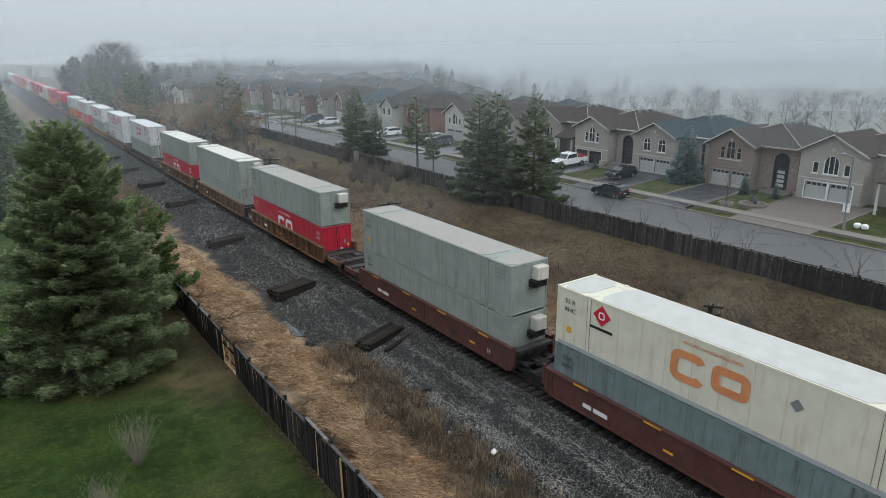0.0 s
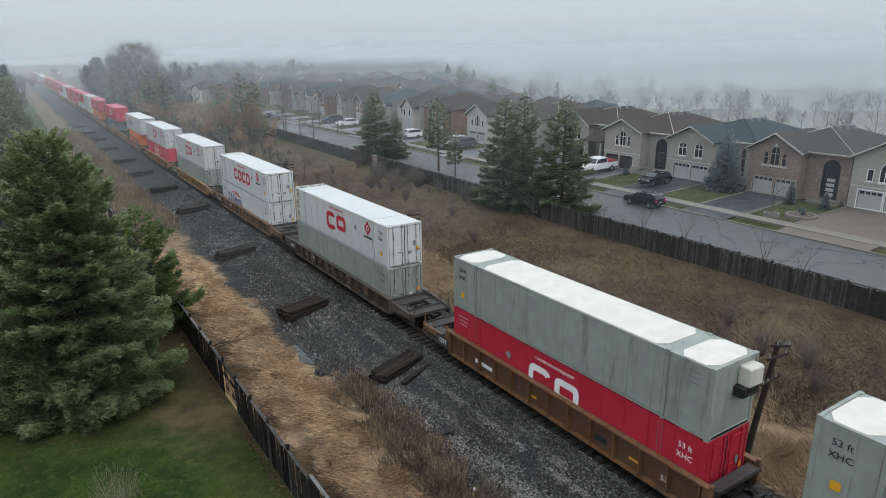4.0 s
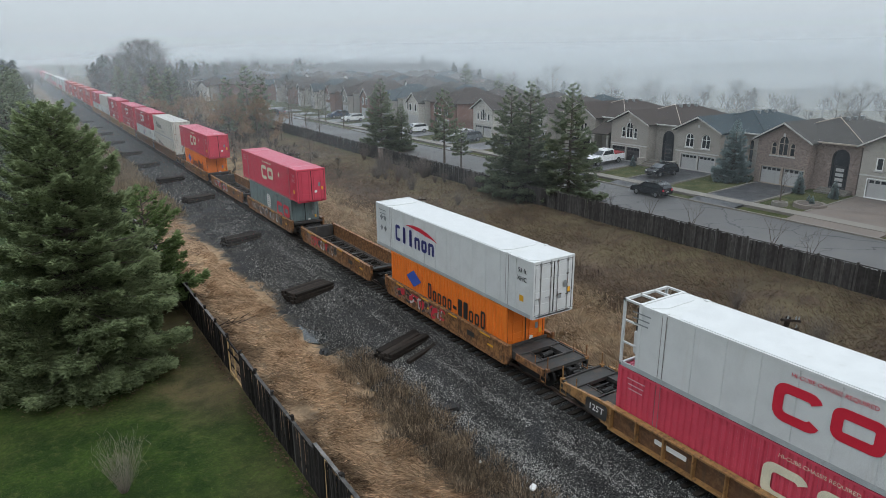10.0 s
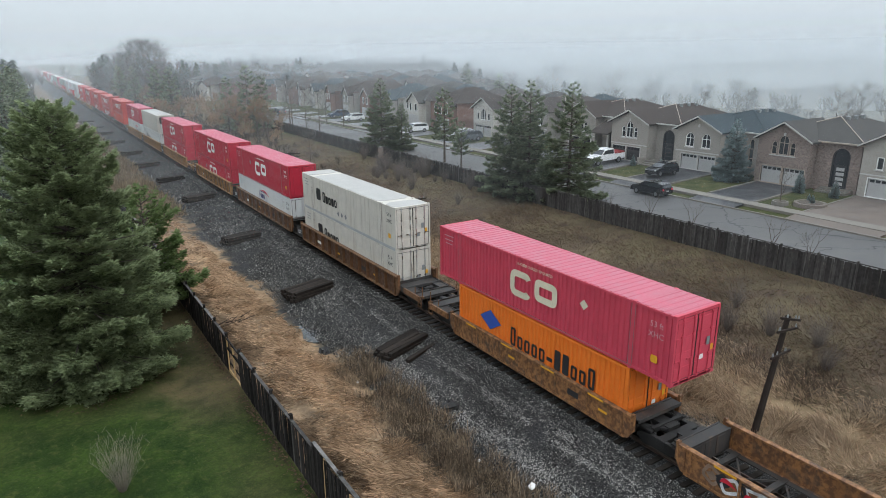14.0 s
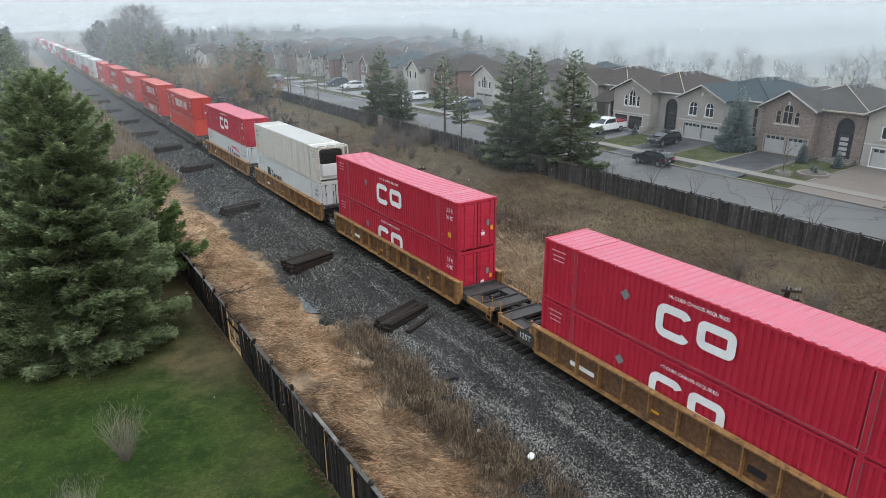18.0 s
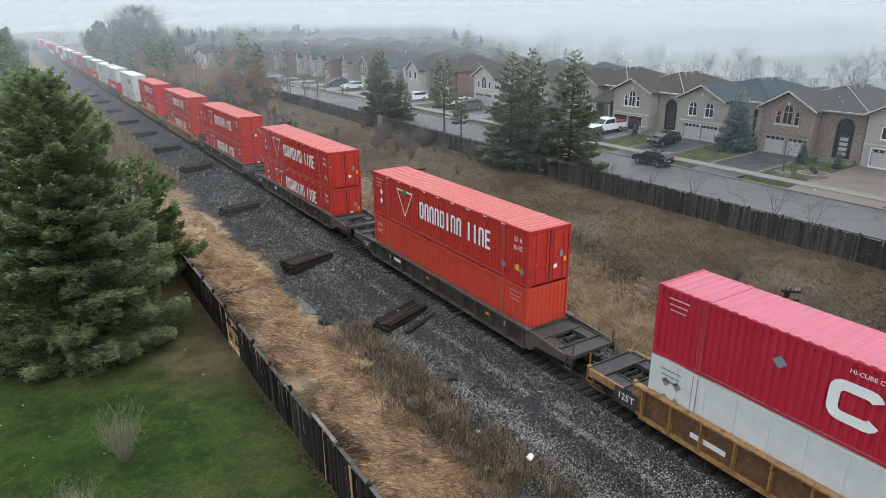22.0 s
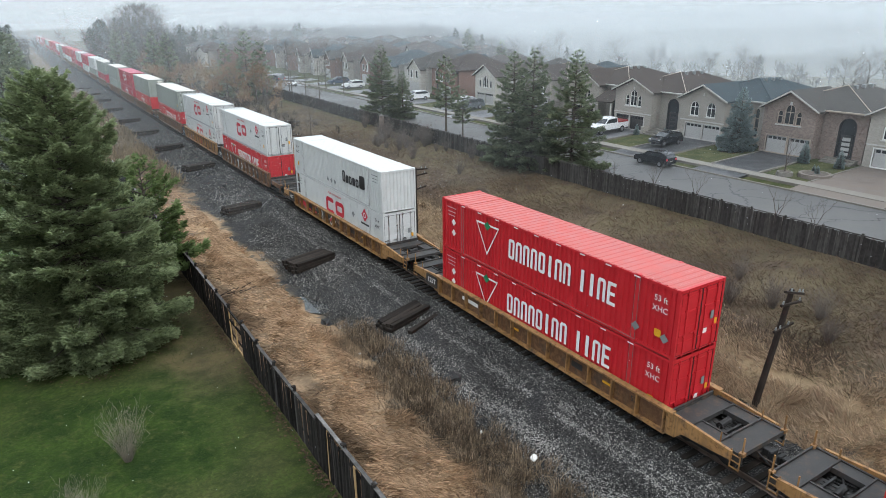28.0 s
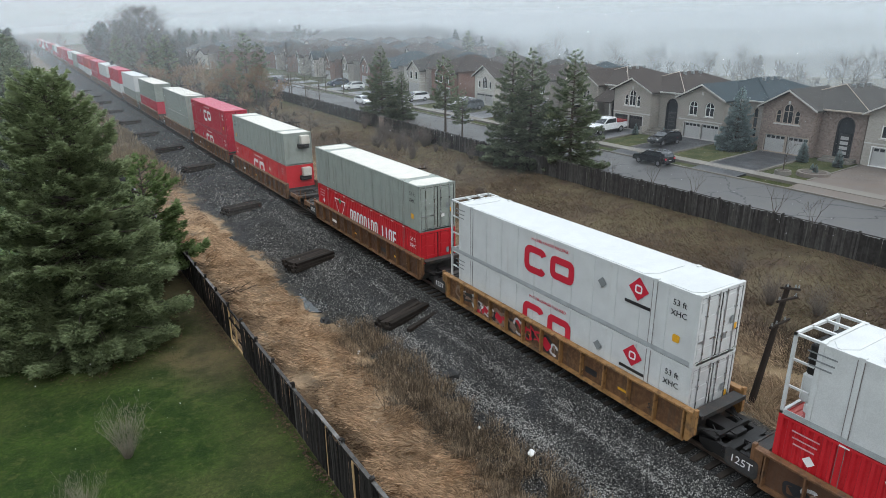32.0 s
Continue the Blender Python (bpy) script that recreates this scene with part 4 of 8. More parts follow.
            if colour in ("white", "cream", "dirtwhite"):
                d = painted("emblem", shape_mesh("diamond", 1.0, 1.0), M["marking_red"], box, "red diamond emblem", on_side(s, 5.3 * door, 2.2))
                painted("emblem_ring", shape_mesh("frame", 0.36, 0.36, 0.07), M["marking_white"], d, "", pose(0, 0, 0.006))
                painted("number_bar", shape_mesh("bar", 1.3, 0.14), M["marking_black"], box, "", on_side(s, 5.3 * door, 1.55))
        elif logo == "word":
            word_bars(box, s, 1.5 * e, 1.62, 0.46, 1.02, (8, 4), "marking_white")
            for k in range(9):
                painted("reflector_strip", shape_mesh("bar", 0.32, 0.06), M["marking_white"], box, "", on_side(s, -6.0 + 1.5 * k, 2.8, 0.006))
            t = painted("emblem", shape_mesh("triangle", 2.0, 1.7, 0.11), M["marking_white"], box, "white triangle emblem with a green top", on_side(s, -3.8 * e, 1.55))
            painted("leaf", shape_mesh("diamond", 0.55, 0.5), M["marking_green"], t, "", pose(0, 0.74, 0.006))
            for a, up in ((7.55, 0.75), (6.15, 0.75), (-6.9, 1.1), (-6.9, 1.7)):
                painted("hazard_diamond", shape_mesh("diamond", 0.42, 0.42), M["marking_white" if a < 0 else "marking_grey"], box, "", on_side(s, a * e, up))
        elif logo == "swoosh":
            for k in range(6):
                hgt = 1.05 if k in (0, 1, 2) else 0.75
                painted("logo_shape", shape_mesh(("hook", "bar", "bar", "arch", "frame", "arch")[k], 0.3 if k in (1, 2) else 0.62, hgt, 0.2), M["marking_navy"], box, "", on_side(s, shift * e + (k - 2.5) * 0.8, 1.25 + (hgt - 0.75) / 2))
            painted("swoosh", shape_mesh("swoosh", 3.6, 0.5, 0.26), M["marking_red"], box, "red swoosh", on_side(s, (shift + 0.9) * e, 2.05))
            for a, up in ((-7.3, 2.0), (-6.8, 2.0), (-7.3, 1.3), (-6.8, 1.3)):
                painted("hazard_diamond", shape_mesh("diamond", 0.4, 0.4), M["marking_grey"], box, "", on_side(s, a * e, up))
        elif logo == "oval":
            painted("logo_shape", shape_mesh("frame", 2.2, 0.95, 0.07), M["marking_navy"], box, "", on_side(s, 0.1 * e, 1.75))
            for k in range(3):
                painted("logo_shape", shape_mesh("bar", 0.36, 0.42), M["marking_navy"], box, "", on_side(s, (-0.45 + 0.45 * k) * e, 1.75))
            painted("swoosh", shape_mesh("swoosh", 2.6, 0.5, 0.16), M["marking_red"], box, "red swoosh", on_side(s, 0.9 * e, 2.15))
        elif logo == "beast":
            head = 5.1 if shift > 0 else -4.7
            painted("emblem", shape_mesh("bar", 0.85, 0.95), M["marking_black"], box, "black emblem block", on_side(s, head * e, 1.6))
            for k in range(5):
                hgt = 0.85 if k == 0 else 0.6
                painted("logo_shape", shape_mesh("bar" if k in (1, 3) else "frame", 0.46, hgt, 0.15), M["marking_black"], box, "", on_side(s, (shift + (k - 2) * 0.56) * e, 1.4 + (hgt - 0.6) / 2))
            for k in range(3):
                painted("hazard_diamond", shape_mesh("diamond", 0.42, 0.42), M["marking_grey"], box, "", on_side(s, (-0.95 + 0.66 * k) * e, 0.72))
        elif logo == "liner":
            painted("emblem", shape_mesh("diamond", 1.8, 1.1), M["marking_blue"], box, "blue emblem", on_side(s, -3.2 * e, 1.75))
            for k in range(11):
                hgt = 0.2 if k == 5 else 1.0 if k in (0, 6, 7, 10) else 0.68
                painted("logo_shape", shape_mesh("bar" if k in (5, 6, 7) else "frame", 0.4, hgt, 0.13), M["marking_black"], box, "", on_side(s, (-1.3 + k * 0.54) * e, 1.35 + ((hgt - 0.68) / 2 if k != 5 else 0)))
        if louvre:
            g = painted("louvre", shape_mesh("bar", 1.1, 1.3), M["marking_white"], box, "white louvred vent", on_side(s, -0.1 * e, 1.7))
            for k in range(6):
                painted("slat", shape_mesh("bar", 1.0, 0.07), M["marking_black"], g, "", pose(0, -0.5 + 0.2 * k, 0.006))
    return box


def well_meshes(well, reach, ribs, top=1.36, low=0.22):
    """Meshes of one well-car body: side sill, bulkhead, deck, well floor. reach: half length over the end decks."""
    L = well / 2 + 0.12
    out = {}
    g = Geo()
    w = 0.05 if ribs else -0.06
    g.box(-0.20 if ribs else -0.14, 0.085, -L - 0.3, L + 0.3, top - 0.09, top, 0.015)
    g.box(-0.15 if ribs else -0.12, 0.085, -L, L, low, low + 0.09)
    if not ribs:
        for k in range(7):
            y = -L + 0.2 + k * (2 * L - 0.4) / 6
            g.box(w - 0.03, w, y - 0.05, y + 0.05, low + 0.1, top - 0.1)
    # sloping ends down to the bolsters
    for e in (-1, 1):
        if reach - L < 1.6:
            g.prism([(e * L, low + 0.06), (e * L, top - 0.05), (e * (L + 0.42), top - 0.05), (e * (L + 0.42), low + 0.5), (e * (L + 0.15), low + 0.06)][::e], "x", -0.10, 0.02)
            g.box(-0.13, 0.04, e * (L + 0.36) - 0.07, e * (L + 0.36) + 0.07, low + 0.45, top + 0.1, 0.015)
            continue
        g.prism([(e * L, low + 0.06), (e * L, top - 0.05), (e * (L + 0.8), top - 0.08), (e * (reach - 0.35), 1.14), (e * (reach - 0.35), 0.78), (e * (L + 0.75), low + 0.42), (e * (L + 0.45), low + 0.1)][::e], "x", -0.10, 0.02)
    if ribs:
        n = int(well / 1.25)
        for k in range(n + 1):
            y = -L + 0.1 + k * (2 * L - 0.2) / n
            g.box(-0.165, 0.06, y - 0.03, y + 0.03, low + 0.08, top - 0.08)
    out["sill"] = g.mesh("side_sill", M["yellow"])
    out["web"] = Geo().box(w, w + 0.04, -L, L, low + 0.06, top - 0.08).mesh("sill_web", M["yellow"])
    g = Geo()
    # the well is open: side ledges, cross members and diagonal braces
    for x in (-1.30, 1.05):
        g.box(x, x + 0.25, -L, L, 0.27, 0.31)
    n = 6
    for k in range(n + 1):
        y = -L + 0.4 + k * (2 * L - 0.8) / n
        g.box(-1.3, 1.3, y - 0.12, y + 0.12, 0.2, 0.34)
        if k < n:
            step = (2 * L - 0.8) / n
            for s in (-1, 1):
                g.tube((-1.1 * s, y + 0.1, 0.24), (1.1 * s, y + step - 0.1, 0.24), 0.045, n=4)
    out["floor"] = g.mesh("well_floor", M["deck"])
    g = Geo()
    a, b = L + 0.05, reach
    if b - a > 1.6:
        # solid plate, side walks round an opening, cross channel, end platform with a raised lip
        g.box(-1.30, 1.30, a, a + 0.95, 1.0, 1.08, 0.02)
        for x in (-1.28, 0.66):
            g.box(x, x + 0.62, a + 0.93, b - 0.93, 0.985, 1.065)
        for x in (-0.70, 0.64):
            g.box(x, x + 0.06, a + 0.9, b - 0.9, 0.92, 1.12)
        g.box(-1.30, 1.30, b - 0.95, b, 0.98, 1.06, 0.02)
        for y in (a + 0.9, b - 1.0, b - 0.08):
            g.box(-1.32, 1.32, y, y + 0.07, 0.96, 1.15, 0.012)
        for x in (-1.36, 1.28):
            g.box(x, x + 0.08, a + 0.2, b, 0.72, 1.12)
        g.box(-0.28, 0.28, a, b, 0.55, 0.82)
        for y in (a + 0.3, b - 0.5):
            g.box(-0.25, 0.25, y, y + 0.1, 0.8, 1.02)
    else:
        # a grating plank along the bulkhead, the draft sill and its arms
        g.box(-1.30, 1.30, a, a + 0.5, top - 0.22, top - 0.15, 0.015)
        g.box(-1.30, 1.30, a + 0.46, a + 0.52, top - 0.28, top - 0.12)
        d = Geo().box(-0.32, 0.32, a, b, 0.6, 0.92)
        for s in (-1, 1):
            d.tube((s * 1.2, a + 0.1, 0.85), (s * 0.25, b - 0.1, 0.8), 0.09, n=5)
            d.box(s * 0.95 - 0.12, s * 0.95 + 0.12, a, b - 0.3, 0.8, 0.87)
            d.tube((s * 0.6, a + 0.5, 0.98), (s * 0.9, b - 0.2, 0.7), 0.03, n=5)
        d.box(-0.9, 0.9, b - 0.45, b - 0.3, 0.78, 0.95)
        out["draft"] = d.mesh("draft_gear", M["iron"])
    out["deck"] = g.mesh("end_deck", M["deck"])
    g = Geo()
    g.tube((0, b - 0.05, 0.98), (0, b - 0.05, 1.78), 0.035, n=5)
    g.tube((0, b - 0.93, 0.98), (0, b - 0.93, 1.52), 0.03, n=5)
    g.box(-0.09, 0.09, b - 0.14, b + 0.04, 1.04, 1.18)
    g.box(-0.02, 0.02, b - 0.95, b - 0.03, 1.0, 1.05)
    out["rail"] = g.mesh("grab_rail", M["yellow"])
    # brake gear in the opening of the deck: cylinder, lever, hoses
    g = Geo()
    m = (a + b) / 2
    g.tube((-0.45, m - 0.2, 0.92), (0.2, m - 0.15, 0.92), 0.14, 0.14, 10)
    g.tube((0.2, m - 0.15, 0.92), (0.6, m + 0.1, 0.96), 0.035, n=6)
    g.box(-0.5, 0.45, m + 0.22, m + 0.3, 0.86, 0.99)
    for k in range(5):
        g.tube((-0.6 + 0.27 * k, m - 0.42, 0.97), (-0.45 + 0.22 * k, m + 0.42, 0.9 + 0.03 * (k % 2)), 0.022, n=5)
    out["gear"] = g.mesh("brake_gear", M["iron"])
    # ladder and steps hanging at the corner
    g = Geo()
    for y in (b - 0.42, b - 0.06):
        g.box(-0.02, 0.02, y, y + 0.04, 0.42, 1.2)
    for z in (0.45, 0.72, 0.98):
        g.box(-0.025, 0.025, b - 0.42, b - 0.02, z, z + 0.035)
    out["ladder"] = g.mesh("ladder", M["yellow"])
    g = Geo().box(-1.28, 1.28, L, L + 0.08, 0.3, 1.25)
    for x in (-1.0, -0.3, 0.4):
        g.box(x, x + 0.5, L - 0.02, L + 0.1, 0.4, 1.15)
    out["bulkhead"] = g.mesh("bulkhead", M["deck"])
    g = Geo().box(-0.13, 0.13, reach, reach + 0.3, 0.72, 0.98, 0.03).box(-0.2, 0.2, reach + 0.25, reach + 0.42, 0.68, 1.02, 0.04)
    g.tube((0.35, reach, 0.85), (0.3, reach + 0.42, 0.6), 0.03, n=6)
    out["coupler"] = g.mesh("coupler", M["iron"])
    return out


def bogie_meshes():
    out = {}
    g = Geo()
    g.tube((-0.95, 0, 0.43), (0.95, 0, 0.43), 0.08, n=8)
    out["axle"] = g.mesh("axle", M["iron"])
    g = Geo()
    g.tube((-0.07, 0, 0), (0.07, 0, 0), 0.42, n=20)
    g.tube((-0.1, 0, 0), (-0.06, 0, 0), 0.46, n=20)
    out["wheel"] = g.mesh("wheel", M["iron"])
    g = Geo().prism([(-1.15, 0.38), (-1.15, 0.56), (-0.5, 0.72), (0.5, 0.72), (1.15, 0.56), (1.15, 0.38), (0.8, 0.38), (0.45, 0.24), (-0.45, 0.24), (-0.8, 0.38)], "x", -0.09, 0.09)
    for y in (-0.18, 0, 0.18):
        g.tube((0, y, 0.3), (0, y, 0.6), 0.07, n=8)
    out["side_frame"] = g.mesh("side_frame", M["iron"])
    g = Geo().box(-1.1, 1.1, -0.2, 0.2, 0.45, 0.75, 0.03)
    out["bolster"] = g.mesh("bolster", M["iron"])
    return out


BOGIE = bogie_meshes()
WELLS = {"single": well_meshes(16.2, 11.35, True), "pack": well_meshes(16.2, 9.6, True, 1.72, 0.3), "flat": well_meshes(16.2, 9.6, False, 1.72, 0.3), "forty": well_meshes(12.3, 7.55, False)}
FREE_ENDS = {"pack": well_meshes(16.2, 11.3, True, 1.72, 0.3), "forty": well_meshes(12.3, 9.3, False)}
END_SILLS = {"pack": Geo().box(-0.05, 0.05, 9.2, 11.1, 0.8, 1.15, 0.01).mesh("end_sill", M["yellow"]), "forty": Geo().box(-0.05, 0.05, 7.1, 9.15, 0.8, 1.15, 0.01).mesh("end_sill", M["yellow"])}
SILL_NAMES = {"yellow": "rusty yellow", "burntyellow": "rust-burnt yellow", "brownsill": "brown", "maroon": "maroon", "darksill": "sooty dark brown"}


def bogie(car, y):
    b = new("bogie")
    b.parent, b.matrix_basis = car, pose(0, y, 0)
    for yy in (-0.89, 0.89):
        part("axle", BOGIE["axle"], None, b, "", pose(0, yy, 0))
    part("bolster", BOGIE["bolster"], None, b)
    for x in (-0.98, 0.98):
        part("side_frame", BOGIE["side_frame"], None, b, "", pose(x, 0, 0))
    for x in (-0.7175, 0.7175):
        for yy in (-0.89, 0.89):
            part("wheel", BOGIE["wheel"], None, b, "", pose(x, yy, 0.43))


def tag_bars(car, L, out, low=0.8):
    """Number and data panels on the sills, as plain bars."""
    for s in (-1, 1):
        for a, w, h, c in ((-5.2 * s * -1, 1.5, 0.22, "marking_white"), (3.2, 0.7, 0.3, "marking_black"), (-1.2, 0.5, 0.12, "marking_yellow"), (5.0, 0.5, 0.12, "marking_yellow")):
            if abs(a) < L - 1:
                painted("number_bar", shape_mesh("bar", w, h), M[c], car, "", on_side(s, a, low, out))


def well_car(kind, y, colour, near_bogie, far_bogie, coupler_near, coupler_far, graffiti=0, seed=0, far=False):
    ribbed = kind != "forty" and colour != "maroon"
    parts = WELLS["flat" if kind == "pack" and not ribbed else kind]
    car = thing("well_car", pose(0, y, 0), f"{SILL_NAMES[colour]} {'short ' if kind == 'forty' else ''}well car with {'graffiti on its sills' if graffiti else 'ribbed sills and sooty end decks' if kind != 'forty' else 'plain sills'}", "rail car", "well cars of the train")
    for s in (-1, 1):
        k = painted("side_sill", parts["sill"], M[colour], car, "", Matrix.Translation((s * 1.40, 0, 0)) @ (Matrix.Identity(4) if s < 0 else pose(0, 0, 0, 0, 0, 180)))
        # ribbed sills: web darker by grime and by shade put into its paint
        painted("sill_web", parts["web"], M["grimy_" + colour] if ribbed else M[colour], k, "grimy rust-streaked web plate with painted-in shade" if ribbed else "")
    painted("well_floor", parts["floor"], M["deck"], car)
    for e in (1, -1):
        turn = Matrix.Identity(4) if e > 0 else pose(0, 0, 0, 0, 0, 180)
        painted("bulkhead", parts["bulkhead"], M["deck"], car, "", turn)
        free = kind != "single" and ((e < 0 and coupler_near) or (e > 0 and coupler_far))
        tail = FREE_ENDS[kind] if free else parts
        painted("end_deck", tail["deck"], M["deck"], car, "", turn)
        if "draft" in tail and not far:
            painted("draft_gear", tail["draft"], M["iron"], car, "", turn)
        if free:
            for x in (-1.42, 1.42):
                painted("end_sill", END_SILLS[kind], M[colour], car, "", turn @ pose(x, 0, 0))
        if kind == "single" or (e < 0 and coupler_near) or (e > 0 and coupler_far):
            for x in (-1.27, 1.27):
                painted("grab_rail", tail["rail"], M[colour], car, "", turn @ pose(x, 0, 0))
            if not far:
                painted("brake_gear", tail["gear"], M["iron"], car, "", turn)
                for x in (-1.38, 1.38):
                    painted("ladder", tail["ladder"], M[colour], car, "", turn @ pose(x, 0, 0))
        if (e < 0 and coupler_near) or (e > 0 and coupler_far):
            painted("coupler", tail["coupler"], M["iron"], car, "", turn)
    if far:
        return car
    for q in (near_bogie, far_bogie):
        if q is not None:
            bogie(car, q)
    well = {"single": 8.1, "pack": 8.1, "forty": 6.15}[kind]
    out = 0.063 if ribbed else 0.173
    tag_bars(car, well, out)
    for a in (-0.75, -0.25, 0.25, 0.75):
        painted("edge_stripe", shape_mesh("bar", 0.9, 0.09), M["marking_yellow"], car, "", on_side(-1, a * well, {"single": 1.31, "pack": 1.67, "forty": 1.31}[kind], 0.249))
    if kind != "forty" and colour != "maroon":
        p = painted("capacity_plate", shape_mesh("bar", 1.25, 0.72), M["deck"], car, "dark capacity plate", on_side(-1, 7.3 - well * 2, 0.85, 0.27))
        painted("lettering", word("125T", 0.42), M["marking_white"], p, "", pose(0, 0, 0.006))
    painted("lettering", word("53", 0.34), M["marking_black" if "yellow" in colour else "marking_white"], car, "", on_side(-1, well - 1.6, 0.8, out)) if kind != "forty" else None
    if graffiti:
        rnd = random.Random(seed)
        a, tones = -well + 1.0, ("graffiti", "marking_black", "pale_brown", "marking_red") if graffiti == 1 else ("pale_brown", "darksill", "brownsill", "darksill") if graffiti == 3 else ("graffiti", "marking_black", "pale_brown", "pale_brown")
        k = 0
        while a < well * (0.1 if graffiti == 1 else 0.6):
            w, h = round(rnd.uniform(0.4, 0.95), 1), round(rnd.uniform(0.5, 0.85), 1)
            m = on_side(-1, a, 0.82 + rnd.uniform(-0.1, 0.1), out + 0.001 * (k % 3)) @ pose(0, 0, 0, 0, 0, rnd.uniform(-40, 40))
            g = painted("graffiti", shape_mesh(rnd.choice(("frame", "hook", "bar", "hook", "triangle")), w, h, 0.13), M[rnd.choice(tones)], car, "", m)
            painted("graffiti_fill", shape_mesh(rnd.choice(("bar", "diamond", "swoosh")), round(w * 0.7, 1), round(h * 0.6, 1)), M[rnd.choice(tones[1:])], g, "", pose(rnd.uniform(-0.1, 0.1), rnd.uniform(-0.1, 0.1), 0.004, 0, 0, rnd.uniform(-30, 30)))
            a += w * 0.62
            k += 1
    return car


# offsets of each unit's near container end along the line at 16 s, in metres
def C(colour, style, logo="", near="door", far_end="end", **k):
    return dict(colour=colour, style=style, logo=logo, near=near, far_end=far_end, **k)


WHITE_PAIR = C("white", "plain", "pair", "door", "nose")
RED_PAIR = C("red", "ribbed", "pair")
GREY = C("grey", "plain", "", "cooler", "door")
OLD = C("oldgrey", "plain", "", "cooler", "door")
GRD = C("grey", "plain", "", "door", "end")
RED_ROW = C("orangered", "ribbed", "word", "door")
BEAST = C("white", "ribbed", "beast", "end", shift=3.2)
UNITS = [
    (-298.6, "pack", "maroon", C("cream", "plain", "pair", "cooler", "door"), C("teal", "plain", "", "cooler", "door"), 0),
    (-279.1, "pack", "maroon", OLD, GREY, 0),
    (-255.8, "pack", "brownsill", OLD, C("red", "plain", "pair", "door"), 0),
    (-236.0, "pack", "brownsill", GREY, GRD, 0),
    (-216.4, "pack", "brownsill", GREY, C("red", "plain", "pair", "door"), 0),
    (-192.6, "single", "darksill", WHITE_PAIR, GRD, 3),
    (-169.1, "single", "brownsill", C("white", "plain", "four", "door", "nose"), C("white", "plain", "swoosh", "door", "end", shift=-3.35), 0),
    (-145.6, "single", "yellow", WHITE_PAIR, GRD, 0),
    (-122.1, "single", "yellow", WHITE_PAIR, C("pinkred", "ribbed", "pair"), 0),
    (-100.5, "forty", "burntyellow", C("white", "plain", "swoosh", "door", shift=-3.1), C("orange", "ribbed", "liner", "door", length=12.19), 1),
    (-85.0, "forty", "burntyellow", None, None, 1),
    (-69.5, "forty", "burntyellow", C("pinkred", "ribbed", "pair"), C("teal", "ribbed", "pair", "door", length=12.19, shift=3.9, tint="marking_red", louvre=True), 2),
    (-54.1, "forty", "burntyellow", None, None, 1),
    (-38.65, "forty", "burntyellow", C("pinkred", "ribbed", "pair"), C("orange", "ribbed", "liner", "door", length=12.19), 0),
    (-17.2, "pack", "brownsill", C("dirtwhite", "plain", "beast", "door", shift=-2.5), C("dirtwhite", "plain", "beast", "door", shift=-2.5), 0),
    (2.35, "pack", "brownsill", RED_PAIR, C("white", "plain", "oval", "door"), 0),
    (21.8, "pack", "yellow", RED_PAIR, RED_PAIR, 0),
    (45.0, "pack", "yellow", RED_PAIR, RED_PAIR, 0),
    (64.65, "pack", "yellow", C("dirtwhite", "plain", "", "door", "nose", flip=True), C("white", "ribbed", "beast", "door", shift=-2.6), 0),
    (84.2, "pack", "yellow", RED_PAIR, C("white", "plain", "swoosh", "door", shift=2.8), 0),
    (107.8, "single", "darksill", RED_ROW, C("vermilion", "ribbed", "", "end"), 0),
    (131.3, "single", "darksill", RED_ROW, RED_ROW, 0),
    (154.8, "single", "darksill", RED_ROW, RED_ROW, 0),
    (178.3, "single", "yellow", RED_ROW, RED_ROW, 0),
    (202.0, "single", "yellow", C("brightred", "ribbed", "word"), C("brightred", "ribbed", "word"), 0),
    (225.6, "single", "yellow", BEAST, WHITE_PAIR, 1),
    (249.3, "pack", "brownsill", WHITE_PAIR, C("brightred", "ribbed", "word"), 2),
    (268.8, "pack", "yellow", WHITE_PAIR, WHITE_PAIR, 1),
    (288.4, "pack", "brownsill", GRD, C("brightred", "ribbed", "word"), 0),
    (312.0, "pack", "brownsill", GREY, C("brightred", "plain", "pair", "cooler"), 0),
    (331.5, "pack", "brownsill", RED_PAIR, RED_PAIR, 0),
    (351.0, "pack", "brownsill", GREY, GREY, 0),
]
FAR_COLOURS = ["grey", "white", "red", "white", "red", "orangered", "red", "grey", "white", "red", "red", "orangered", "white", "grey", "red", "red", "white", "red", "orange", "red", "white", "grey", "red", "red"]
for k, c in enumerate(FAR_COLOURS):
    UNITS.append((374.5 + 21.5 * k, "single" if k % 3 == 2 else "pack", "brownsill", C(c if c != "orange" else "white", "ribbed", "", "door", plain=True), C(FAR_COLOURS[(k * 5 + 2) % 24] if FAR_COLOURS[(k * 5 + 2) % 24] != "orange" else "red", "ribbed", "", "door", plain=True), 0))


def travelled(t):
    """Metres that the train has gone by t seconds, from where it stands at 16 s."""
    s = t - 16.0
    return 17.336 * s - 0.0159 * s * s + 0.000113 * s ** 3


TRAIN = []


